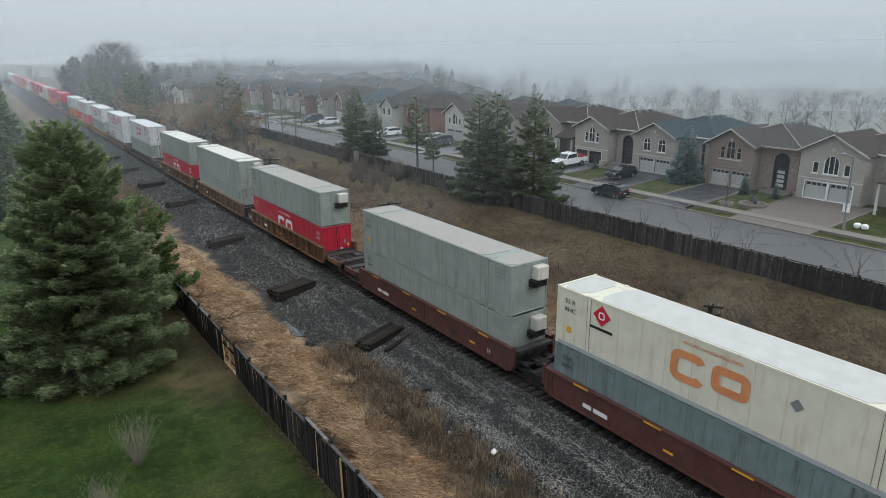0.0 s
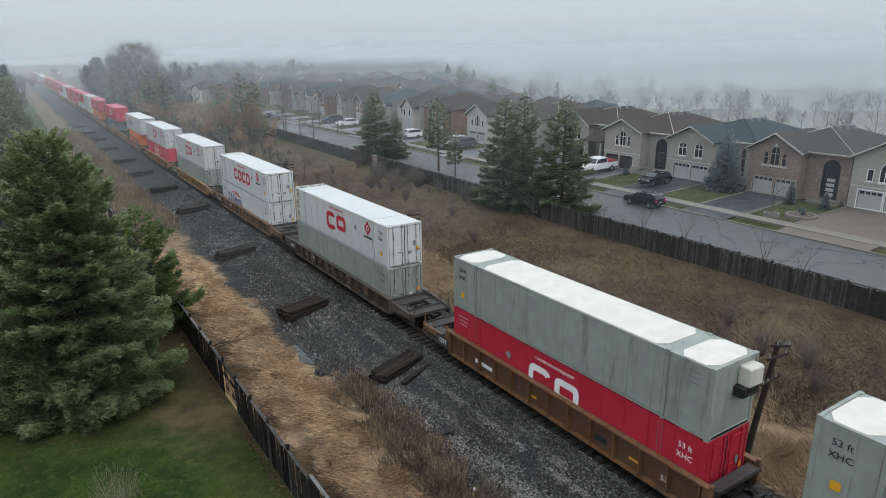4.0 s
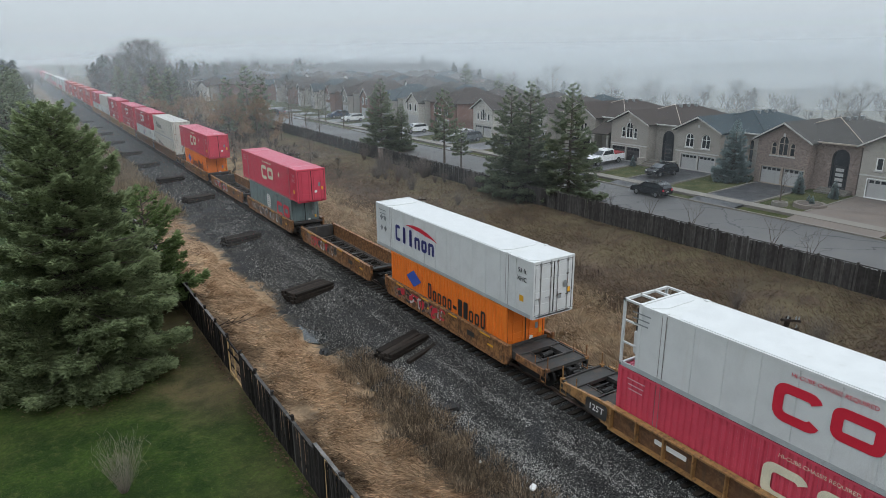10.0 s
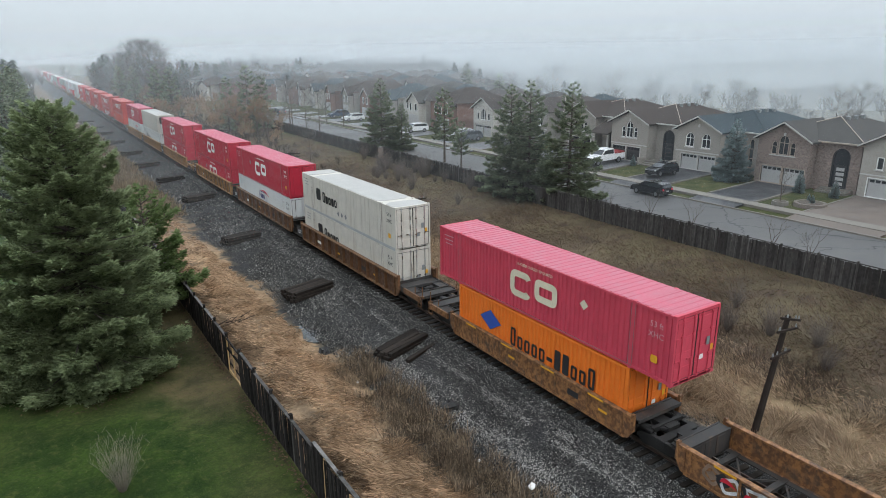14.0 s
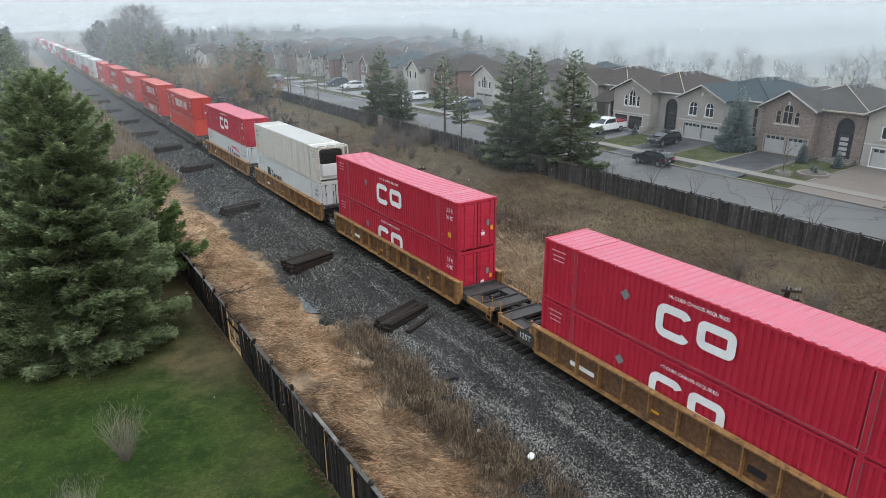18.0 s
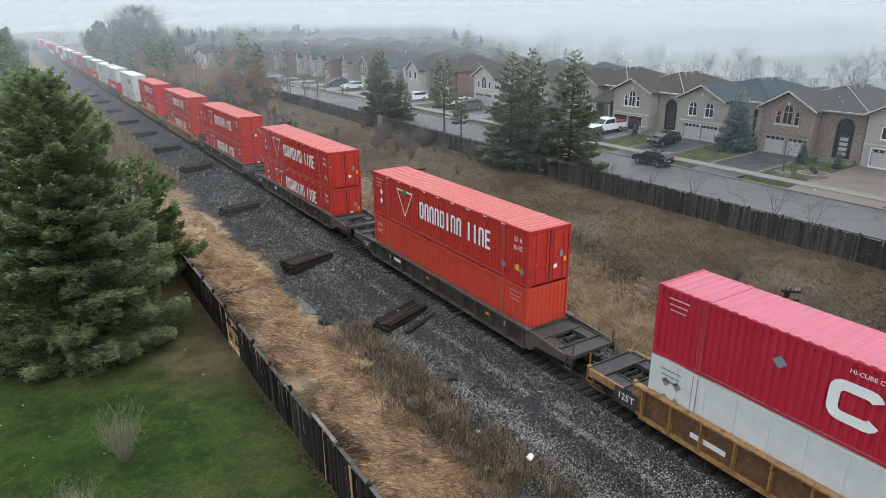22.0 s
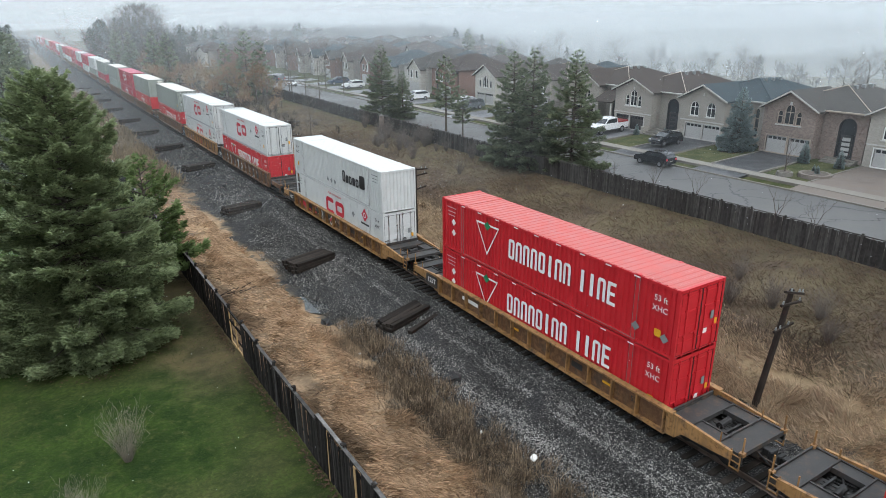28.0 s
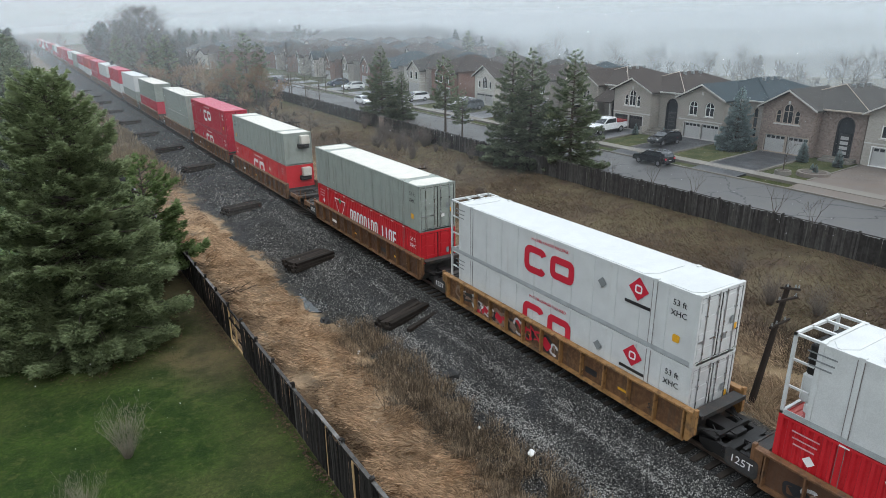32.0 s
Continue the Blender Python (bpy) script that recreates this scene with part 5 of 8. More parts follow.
def build_train():
    for n, (near_end, kind, sill, top, low, graf) in enumerate(UNITS):
        mid = near_end + 8.075
        prev = UNITS[n - 1][0] if n else -400
        nxt = UNITS[n + 1][0] if n + 1 < len(UNITS) else 2000
        tight = 17.0 if kind == "forty" else 20.5
        joined_near, joined_far = near_end - prev < tight and UNITS[n - 1][1] == kind, nxt - near_end < tight and UNITS[n + 1][1] == kind
        half_gap_far = (nxt - near_end) / 2
        if kind == "single":
            nb, fb = -9.6, 9.6
        else:
            base = 9.7 if kind == "pack" else 7.9
            nb = None if joined_near else -base
            fb = half_gap_far if joined_far else base
        car = well_car(kind, mid, sill, nb, fb, not joined_near, not joined_far, graf, n, n > 36)
        TRAIN.append((car, mid, 0.0, 0))
        for spec, z in ((low, 0.352), (top, 3.254)):
            if spec is None:
                continue
            turn = 180 if spec.get("flip") else 0
            TRAIN.append((container("box", pose(0, mid, z, 0, 0, turn), **spec), mid, z, turn))


build_train()


# ---- what moves ----
def train_rows(y, z, turn):
    return [(t, pose(0, y - travelled(t), z, 0, 0, turn)) for t in (0, 4, 8, 12, 16, 20, 24, 28, 32)]


# ---- sleepers, ballast, old tie piles ----
def sleepers():
    tie = Geo().box(-1.62, 1.62, -0.115, 0.115, -0.36, -0.165, 0.015).mesh("sleeper", M["tie"])
    bed = thing("track_bed", pose(0, 0, 0), "row of dark timber sleepers under the rails", "track", kind="structure")
    rest = Geo()
    rnd = random.Random(5)
    n = 0
    y = TRACK_A
    while y < 330:
        m = pose(rnd.uniform(-0.05, 0.05), y, rnd.uniform(-0.01, 0.01), 0, 0, rnd.uniform(-1, 1))
        if -12 < y < 100:
            part("sleeper", tie, None, bed, "", m)
        else:
            rest.add([m @ v.co for v in tie.vertices], [tuple(p.vertices) for p in tie.polygons])
        y += 0.56
    part("sleeper_row", rest, M["tie"], bed)["kind"] = "stuff"


sleepers()


def island_material(name, lo, hi, rough=0.85, pale=None, share=0.0, two_sided=False):
    m, nt, lk, bs = nodes_of(name)
    g = nt.new("ShaderNodeNewGeometry")
    r = g.outputs["Random Per Island"]
    c = mixed(nt, lk, r, lo, hi)
    if pale:
        c = mixed(nt, lk, span(nt, lk, r, 1 - share, 1 - share * 0.9), c, pale)
    wide = noisy(nt, lk, 0.6, 2, g.outputs["Position"])
    c = mixed(nt, lk, span(nt, lk, wide, 0.3, 0.7, 0, 0.35), c, [q * 0.55 for q in lo])
    lk.new(c, bs.inputs["Base Color"])
    bs.inputs["Roughness"].default_value = rough
    bs.inputs["Specular IOR Level"].default_value = 0.15
    return m


def scatter(name, spots, template, material, label, category, seed=0):
    """Joins many small copies of a template (verts, faces) at spots (x, y, z, size, turn, lean) into one mesh."""
    tv, tf = np.array(template[0], float), template[1]
    spots = np.array(spots)
    n, k = len(spots), len(tv)
    ca, sa = np.cos(spots[:, 4]), np.sin(spots[:, 4])
    cl, sl = np.cos(spots[:, 5]), np.sin(spots[:, 5])
    x, y, z = tv[:, 0][None], tv[:, 1][None], tv[:, 2][None]
    s = spots[:, 3][:, None]
    # lean about x, then turn about z
    y1, z1 = y * cl[:, None] - z * sl[:, None], y * sl[:, None] + z * cl[:, None]
    px = (x * ca[:, None] - y1 * sa[:, None]) * s + spots[:, 0][:, None]
    py = (x * sa[:, None] + y1 * ca[:, None]) * s + spots[:, 1][:, None]
    pz = z1 * s + spots[:, 2][:, None]
    vs = np.stack([px, py, pz], -1).reshape(-1, 3)
    fs = [tuple(i + j * k for i in f) for j in range(n) for f in tf]
    me = bpy.data.meshes.new(name)
    me.from_pydata(vs.tolist(), [], fs)
    me.materials.append(material)
    me.update()
    return tagged(new(name, me), label, category, kind="stuff")


STONE = ([(0.5, 0.1, -0.2), (-0.15, 0.45, -0.15), (-0.5, -0.1, -0.2), (0.1, -0.45, -0.2), (0.05, 0.0, 0.4)], [(0, 1, 4), (1, 2, 4), (2, 3, 4), (3, 0, 4)])


def ballast():
    rnd = np.random.RandomState(7)
    dark, pale = [], []
    for k in range(140000):
        x, y = (rnd.uniform(-7.6, -1.55) if k % 12 else rnd.uniform(1.6, 3.9)), -16 + 66 * rnd.beta(1.05, 2.3)
        if -1.2 < x < 1.2 and rnd.rand() < 0.7:
            continue
        w = noise.noise(Vector((x * 0.5, y * 0.22, 2.0)))
        v = noise.noise(Vector((x * 0.9, y * 0.6, 7.0)))
        streak = math.exp(-((x + 3.4 + 0.12 * w) / 0.16) ** 2) * (0.75 + 0.5 * v)
        broad = max(math.exp(-((x + 5.25 + 0.3 * w) / 0.65) ** 2), 0.55 * math.exp(-((x + 2.9) / 0.3) ** 2) if y < 2 else 0) * (1 if y < 11.5 else 0.12) * (0.62 + 0.9 * v)
        tread = math.exp(-((x + 4.15 + 0.2 * w) / 0.35) ** 2)
        s = rnd.uniform(0.032, 0.078)
        row = (x, y, ground_z(x) + 0.015 + rnd.uniform(0, 0.03), s, rnd.uniform(0, 6.3), rnd.uniform(-0.7, 0.7))
        if rnd.rand() < 0.16 + 0.68 * max(streak, broad) + 0.1 * w - 0.13 * tread:
            pale.append(row)
        else:
            dark.append(row)
    for k in range(26000):
        x, y = rnd.uniform(-7.2, -1.4), 18 + 75 * rnd.beta(1.0, 1.9)
        w = noise.noise(Vector((x * 0.5, y * 0.15, 12.0)))
        row = (x, y, ground_z(x) + 0.02, rnd.uniform(0.08, 0.17), rnd.uniform(0, 6.3), rnd.uniform(-0.7, 0.7))
        (pale if rnd.rand() < 0.12 + 0.25 * w else dark).append(row)
    scatter("ballast_stones", dark, STONE, island_material("dark_ballast", (0.006, 0.006, 0.006), (0.112, 0.107, 0.10), 0.85, pale=(0.26, 0.25, 0.235), share=0.06), "dark wet crushed-stone ballast", "gravel")
    scatter("pale_stones", pale, STONE, island_material("pale_ballast", (0.13, 0.124, 0.113), (0.55, 0.525, 0.485), 0.9), "pale grey gravel lying in streaks on the ballast", "gravel")


ballast()

PILES = [(11.7, -4.25, 2, 20, 5), (23.1, -5.4, 3, 16, 6), (39.4, -5.4, 3, 12, 5), (59.3, -4.5, 3, 10, 5), (74.2, -4.8, 3, 8, 5), (89.3, -5.3, 3, 6, 5), (104.5, -5.4, 3, 5, 4), (123.0, -5.6, 3, 4, 4), (141.0, -5.6, 3, 2, 3), (158, -5.8, 2, 0, 3), (176, -6, 2, 0, 3)]


def tie_piles():
    tie = Geo().box(-1.65, 1.65, -0.12, 0.12, 0, 0.2, 0.02).mesh("old_tie", M["tie"])
    rnd = random.Random(8)
    for y, x, layers, lean, wide in PILES:
        p = thing("tie_pile", pose(x, y, ground_z(x) - 0.03, 0, 0, lean), "heap of old black railway ties beside the track", "ties", "heaps of old ties")
        for lay in range(layers):
            for k in range(wide):
                part("old_tie", tie, None, p, "", pose(rnd.uniform(-0.14, 0.14) + 0.05 * lay, (k - (wide - 1) / 2) * 0.247 + 0.06 * lay + rnd.uniform(-0.01, 0.01), 0.02 + lay * 0.2, rnd.uniform(-1.5, 1.5), rnd.uniform(-0.8, 0.8), rnd.uniform(-1.5, 1.5)))
        if y < 15:
            part("old_tie", tie, None, p, "", pose(0.35, -1.35, 0.04, 2, 1, 5))


tie_piles()


# ---- telegraph poles ----
def telegraph_pole(x, y, lean, h=5.6, turn=0.0):
    p = thing("telegraph_pole", pose(x, y, ground_z(x) - 0.2, 0, lean, 0), "leaning old timber telegraph pole with broken crossarms", "pole", "poles beside the line")
    part("shaft", Geo().tube((0, 0, 0), (0, 0, h), 0.15, 0.11, 10), M["pole"], p)
    for z, w, tilt in ((h - 0.12, 1.15, 4), (h - 0.6, 1.1, -3), (h - 1.7, 1.0, -8)):
        a = part("crossarm", Geo().box(-w, w, -0.045, 0.045, -0.05, 0.05, 0.012), M["pole"], p, "", pose(0.0, -0.14, z, 0, tilt, turn))
        for q in (-0.85, -0.4, 0.45, 0.8):
            if (q + z) % 0.7 < 0.5:
                part("insulator", Geo().tube((q * w, 0, 0.06), (q * w, 0, 0.2), 0.04, 0.025, 6), M["marking_grey"], a)


for x, y, lean in ((4.6, -4.1, 14), (4.5, 25.2, 0), (5.0, 54.5, 2), (5.2, 84.0, -3), (5.2, 113.0, 2), (5.3, 142, 1)):
    telegraph_pole(x, y, lean, 5.7, 8)


# ---- dry grass, weeds, brush ----
BLADE = ([(-0.010, 0, 0), (0.010, 0, 0), (0.007, 0.12, 0.55), (0, 0.4, 1.05)], [(0, 1, 2), (0, 2, 3)])
LEAF = ([(-0.5, -0.3, 0), (0.45, -0.35, 0.05), (0.5, 0.35, 0), (-0.4, 0.4, 0.08)], [(0, 1, 2, 3)])
STEM = ([(-0.012, 0, 0), (0.012, 0, 0), (0.004, 0.08, 1.0), (-0.01, 0.1, 1.0), (0.0, 0.05, 0.55), (0.16, 0.16, 0.86), (-0.13, 0.0, 0.92), (0.0, 0.05, 0.5)], [(0, 1, 2, 3), (4, 7, 5), (4, 7, 6)])


def grasses():
    rnd = np.random.RandomState(11)
    straw, thatch, weeds, dry, dark, lawn = [], [], [], [], [], []
    for k in range(84000):
        x, y = rnd.uniform(-12.7, -8.1), -16 + 75 * rnd.beta(1.0, 2.2)
        w = noise.noise(Vector((x * 0.45, y * 0.3, 5.0)))
        if w > -0.25 + 0.5 * rnd.rand() - 0.3:
            (straw if x + 1.6 * noise.noise(Vector((x * 0.3, y * 0.22, 15.0))) + 0.8 * w > -11.4 - 0.08 * max(0.0, 7 - y) else thatch).append((x, y, ground_z(x), rnd.uniform(0.2, 0.55), rnd.normal(2.2 + 3.2 * noise.noise(Vector((x * 0.7, y * 0.7, 19.0))), 0.75), rnd.uniform(-1.5, -0.55)))
    for k in range(36000):
        y = -14 + 30 * rnd.beta(1.1, 1.6)
        x = rnd.normal(-7.3 - 0.035 * max(0, 6 - y), 0.85)
        if y > 13 or x > -5.8 or x < -9.6:
            continue
        if noise.noise(Vector((x * 0.6, y * 0.5, 9.0))) > -0.35:
            tall = 0.65 + 0.6 * noise.noise(Vector((x * 1.1, y * 1.1, 3.0)))
            weeds.append((x, y, ground_z(x), rnd.uniform(0.25, 1.0) * max(0.3, tall), rnd.normal(4.0 * noise.noise(Vector((x * 0.8, y * 0.8, 1.0))), 0.9), rnd.normal(0.35, 0.55)))
    for k in range(78000):
        x, y = 3.4 + 7.8 * rnd.beta(1.1, 1.7), -22 + 95 * rnd.beta(1.0, 2.2)
        w = noise.noise(Vector((x * 0.35, y * 0.25, 21.0)))
        if w > (-0.22 if x > 7 else -1.0):
            comb = 5.0 * noise.noise(Vector((x * 0.5, y * 0.5, 25.0)))
            tall = 0.6 + 0.5 * noise.noise(Vector((x * 0.9, y * 0.9, 27.0)))
            dry.append((x, y, ground_z(x) - 0.02, rnd.uniform(0.35, 0.95) * max(0.35, tall) * (1 if x < 9 else 0.7), rnd.normal(comb, 0.7), rnd.normal(-0.75, 0.45)))
    for k in range(190000):
        x, y = 8.0 + 12.6 * rnd.rand(), -22 + 130 * rnd.beta(1.0, 2.0)
        w = noise.noise(Vector((x * 0.22, y * 0.16, 31.0)))
        if rnd.rand() < 0.62 + 0.7 * w:
            dark.append((x, y, ground_z(x) - 0.03, rnd.uniform(0.12, 0.40), rnd.normal(4 * w, 1.1), rnd.normal(-0.75, 0.5)))
    scrub = []
    for k in range(15000):
        x, y = rnd.normal(10.6, 1.6), -22 + 70 * rnd.beta(1.0, 1.8)
        if noise.noise(Vector((x * 0.3, y * 0.2, 51.0))) > -0.02:
            scrub.append((x, y, ground_z(x) - 0.03, rnd.uniform(0.2, 0.75), rnd.uniform(0, 6.3), rnd.normal(0, 0.5)))
    scatter("dark_scrub", scrub, STEM, island_material("dark_scrub_stem", (0.038, 0.027, 0.022), (0.135, 0.095, 0.07)), "low dark leafless scrub on the lower bank", "scrub")
    rough = []
    for k in range(16000):
        x, y = rnd.uniform(-12.6, -7.2), 52 + 120 * rnd.beta(1.0, 1.8)
        if noise.noise(Vector((x * 0.4, y * 0.2, 41.0))) > -0.2:
            rough.append((x, y, ground_z(x) - 0.02, rnd.uniform(0.4, 1.0) * (1 + y * 0.004), rnd.uniform(0, 6.3), rnd.normal(0, 0.7)))
    scatter("verge_grass", rough, BLADE, island_material("brown_verge_grass", (0.14, 0.11, 0.075), (0.34, 0.26, 0.17)), "brown dead grass along the far verge", "dry grass")
    for k in range(52000):
        x, y = -31 + 17.6 * rnd.rand() ** 0.8, -10 + 40 * rnd.rand()
        lawn.append((x, y, ground_z(x) - 0.01, rnd.uniform(0.06, 0.15), rnd.uniform(0, 6.3), rnd.normal(0, 0.6)))
    leaves = [(-13.25 - abs(rnd.normal(0, 0.22)), -14 + 48 * rnd.rand() ** 1.2, ground_z(-13.4) + rnd.uniform(0.03, 0.1), rnd.uniform(0.05, 0.11), rnd.uniform(0, 6.3), rnd.uniform(-0.8, 0.8)) for k in range(2600)]
    leaves += [(-19.3 + 4.6 * rnd.rand() ** 0.5 * math.cos(q), 18.6 + 4.6 * math.sin(q) * rnd.rand() ** 0.3, ground_z(-19) + rnd.uniform(0.04, 0.1), rnd.uniform(0.05, 0.1), q, rnd.uniform(-0.6, 0.6)) for q in rnd.uniform(0, 6.3, 1500)]
    scatter("fallen_leaves", leaves, LEAF, island_material("brown_leaf", (0.035, 0.024, 0.018), (0.16, 0.10, 0.06)), "brown fallen leaves drifted against the fence", "leaves")
    scatter("straw_grass", straw, BLADE, island_material("flattened_straw", (0.20, 0.132, 0.082), (0.74, 0.51, 0.325)), "flattened straw-coloured dry grass between fence and ditch", "dry grass")
    scatter("brown_thatch", thatch, BLADE, island_material("brown_thatch", (0.12, 0.084, 0.057), (0.38, 0.26, 0.165)), "brown matted dead grass beside the garden fence", "dry grass")
    scatter("dead_weeds", weeds, STEM, island_material("dead_weed_stalk", (0.055, 0.041, 0.030), (0.34, 0.25, 0.17), pale=(0.50, 0.38, 0.26), share=0.18), "brown dead weeds standing along the ballast edge", "weeds")
    scatter("tall_dry_grass", dry, BLADE, island_material("tall_dry_stalk", (0.23, 0.164, 0.11), (0.60, 0.445, 0.30)), "tall tan dry grass at the foot of the bank", "dry grass")
    scatter("bank_grass", dark, BLADE, island_material("brown_bank_grass", (0.066, 0.047, 0.034), (0.235, 0.165, 0.112), pale=(0.125, 0.11, 0.055), share=0.14), "brown and olive rough grass on the bank", "grass")
    scatter("lawn_grass", lawn, BLADE, island_material("lawn_blade", (0.014, 0.038, 0.006), (0.070, 0.106, 0.026), pale=(0.15, 0.145, 0.06), share=0.05), "short green lawn grass", "grass")


grasses()


# ---- trees ----
def needle_material(name, lo, hi, tip):
    m, nt, lk, bs = nodes_of(name)
    g = nt.new("ShaderNodeNewGeometry")
    r = g.outputs["Random Per Island"]
    c = mixed(nt, lk, r, lo, hi)
    tc = nt.new("ShaderNodeTexCoord")
    wide = noisy(nt, lk, 0.9, 3, tc.outputs["Object"])
    c = mixed(nt, lk, span(nt, lk, wide, 0.42, 0.68, 0, 0.6), c, tip)
    lk.new(c, bs.inputs["Base Color"])
    bs.inputs["Roughness"].default_value = 0.75
    bs.inputs["Specular IOR Level"].default_value = 0.2
    # thin needles let part of the light through
    tl, mx = nt.new("ShaderNodeBsdfTranslucent"), nt.new("ShaderNodeMixShader")
    lk.new(c, tl.inputs["Color"])
    mx.inputs[0].default_value = 0.45
    lk.new(bs.outputs[0], mx.inputs[1])
    lk.new(tl.outputs[0], mx.inputs[2])
    lk.new(mx.outputs[0], nt["Material Output"].inputs[0])
    return m


M["needles"] = needle_material("spruce_needles", (0.085, 0.112, 0.055), (0.33, 0.385, 0.205), (0.375, 0.43, 0.24))
M["needles_pine"] = needle_material("pine_needles", (0.05, 0.075, 0.026), (0.19, 0.255, 0.10), (0.2, 0.27, 0.105))
M["needles_dark"] = needle_material("dark_spruce_needles", (0.085, 0.104, 0.07), (0.26, 0.295, 0.19), (0.27, 0.30, 0.195))
M["needles_blue"] = needle_material("blue_spruce_needles", (0.105, 0.14, 0.135), (0.33, 0.40, 0.395), (0.36, 0.43, 0.425))


def conifer_meshes(h, radius, seed, branches, sprays, size, droop=0.15, bare=0.04, taper=0.85, needles="needles"):
    """A trunk, its limbs and a crown of many small needle sprays on whorled, uneven branches."""
    rnd = np.random.RandomState(seed)
    P, F, U, S = [], [], [], []
    limbs = Geo()
    for b in range(branches):
        f = (b + rnd.rand()) / branches
        zb = h * (bare + (0.985 - bare) * f ** 1.15)
        q = 1 - zb / h
        ln = radius * min(1.0, q ** taper * 1.05) * rnd.uniform(0.72, 1.12)
        if zb < h * 0.12:
            ln *= 0.78 + 1.8 * zb / h
        ln = max(ln, 0.18)
        az = b * 2.39996 + rnd.uniform(-0.4, 0.4)
        out = np.array([math.cos(az), math.sin(az), 0.0])
        side = np.array([-math.sin(az), math.cos(az), 0.0])
        rise = -droop + 0.75 * (1 - q) ** 1.4 + rnd.uniform(-0.06, 0.06)
        tip = np.array([0, 0, zb]) + out * ln + np.array([0, 0, rise * ln])
        if ln > 0.8:
            limbs.tube((0, 0, zb), tuple(np.array([0, 0, zb]) + out * ln * 0.8 + np.array([0, 0, rise * ln * 0.7])), 0.03 + 0.012 * ln, 0.012, 4)
        n = max(6, int(sprays * (0.25 + ln / radius) * ln / radius))
        s = rnd.uniform(0.12, 1.0, n) ** 0.65
        wid = 0.34 * ln * (1.05 - s * 0.85)
        lat = rnd.uniform(-1, 1, n)
        pos = np.array([0, 0, zb]) + out * (ln * s)[:, None] + side * (lat * wid)[:, None]
        pos[:, 2] += rise * ln * s - 0.10 * ln * np.sin(s * 3.1) + rnd.normal(0, 0.05 + 0.02 * ln, n) - np.abs(lat) * wid * 0.18
        fwd = out * 0.9 + side * (lat * 0.9)[:, None] + np.array([0, 0, 1])[None] * (0.05 + 0.35 * (1 - q) + rnd.uniform(-0.2, 0.35, n))[:, None]
        P.append(pos)
        F.append(fwd)
        S.append(size * rnd.uniform(0.7, 1.35, n) * (0.75 + 0.35 * (ln / radius)))
    P, F, S = np.concatenate(P), np.concatenate(F), np.concatenate(S)
    F /= np.linalg.norm(F, axis=1)[:, None]
    up = np.array([0, 0, 1.0]) + rnd.normal(0, 0.35, P.shape)
    R = np.cross(F, up)
    R /= np.linalg.norm(R, axis=1)[:, None]
    N = np.cross(R, F)
    # a spray: a spine with two pairs of side twigs, folded a little
    spray = np.array([(0, 0, 0), (0.13, 0.45, 0.02), (0, 1.0, 0.06), (-0.13, 0.45, 0.02),
                      (0, 0.15, 0), (0.42, 0.42, -0.05), (0.5, 0.72, -0.04), (0.1, 0.42, 0.02),
                      (0, 0.15, 0), (-0.1, 0.42, 0.02), (-0.5, 0.72, -0.04), (-0.42, 0.42, -0.05),
                      (0.02, 0.2, 0.0), (0.02, 0.55, 0.24), (0, 0.85, 0.2), (-0.02, 0.45, 0.0)])
    vs = P[:, None] + S[:, None, None] * (spray[None, :, :1] * R[:, None] + spray[None, :, 1:2] * F[:, None] + spray[None, :, 2:] * N[:, None])
    n = len(P)
    base = (np.arange(n) * 16)[:, None, None] + np.arange(16).reshape(4, 4)[None]
    me = bpy.data.meshes.new("crown")
    me.from_pydata(vs.reshape(-1, 3).tolist(), [], base.reshape(-1, 4).tolist())
    me.materials.append(M[needles])
    me.update()
    trunk = Geo().tube((0, 0, -0.3), (0, 0, h * 0.5), 0.012 * h + 0.05, 0.007 * h + 0.03, 9)
    trunk.tube((0, 0, h * 0.5), (0, 0, h * 0.985), 0.007 * h + 0.03, 0.015, 7)
    return trunk.mesh("trunk", M["bark"]), limbs.mesh("limbs", M["bark"]), me


def conifer(x, y, z, meshes, label, scale=1.0, turn=0.0, group="conifers", name="spruce_tree"):
    t = thing(name, Matrix.LocRotScale((x, y, z), Euler((0, 0, turn)), (scale, scale, scale)), label, "tree", group)
    for n, me in zip(("trunk", "limb_wood", "crown"), meshes):
        part(n, me, None, t)
    return t


BIG = conifer_meshes(13.9, 4.65, 21, 300, 460, 0.29, droop=0.12, bare=0.02, taper=0.53)
MID = [conifer_meshes(11.5, 3.55, 22 + k, 104, 150, 0.36, droop=0.2, bare=0.06, taper=0.70, needles="needles_dark") for k in range(2)]
PINE = conifer_meshes(7.6, 3.1, 29, 60, 150, 0.36, droop=-0.12, bare=0.12, taper=0.6, needles="needles_pine")
SLIM = conifer_meshes(9.0, 2.3, 30, 44, 70, 0.4, droop=0.1, bare=0.32, taper=0.55, needles="needles_dark")
BLUE = conifer_meshes(6.6, 2.0, 31, 170, 120, 0.22, droop=0.1, bare=0.03, taper=0.74, needles="needles_blue")
FARC = [conifer_meshes(14.0, 3.2, 40 + k, 50, 40, 0.8, droop=0.15, bare=0.12, taper=0.6, needles="needles_dark") for k in range(2)]
conifer(-19.3, 18.6, -0.5, BIG, "large dense green spruce tree on the lawn")
conifer(-26.2, 19.5, -0.6, MID[0], "large dense green spruce tree on the lawn", 0.95, 2.1)
conifer(-14.9, 25.6, -0.5, PINE, "smaller green pine with spreading limbs behind the garden fence", 1.08, 0.7, name="pine_tree")
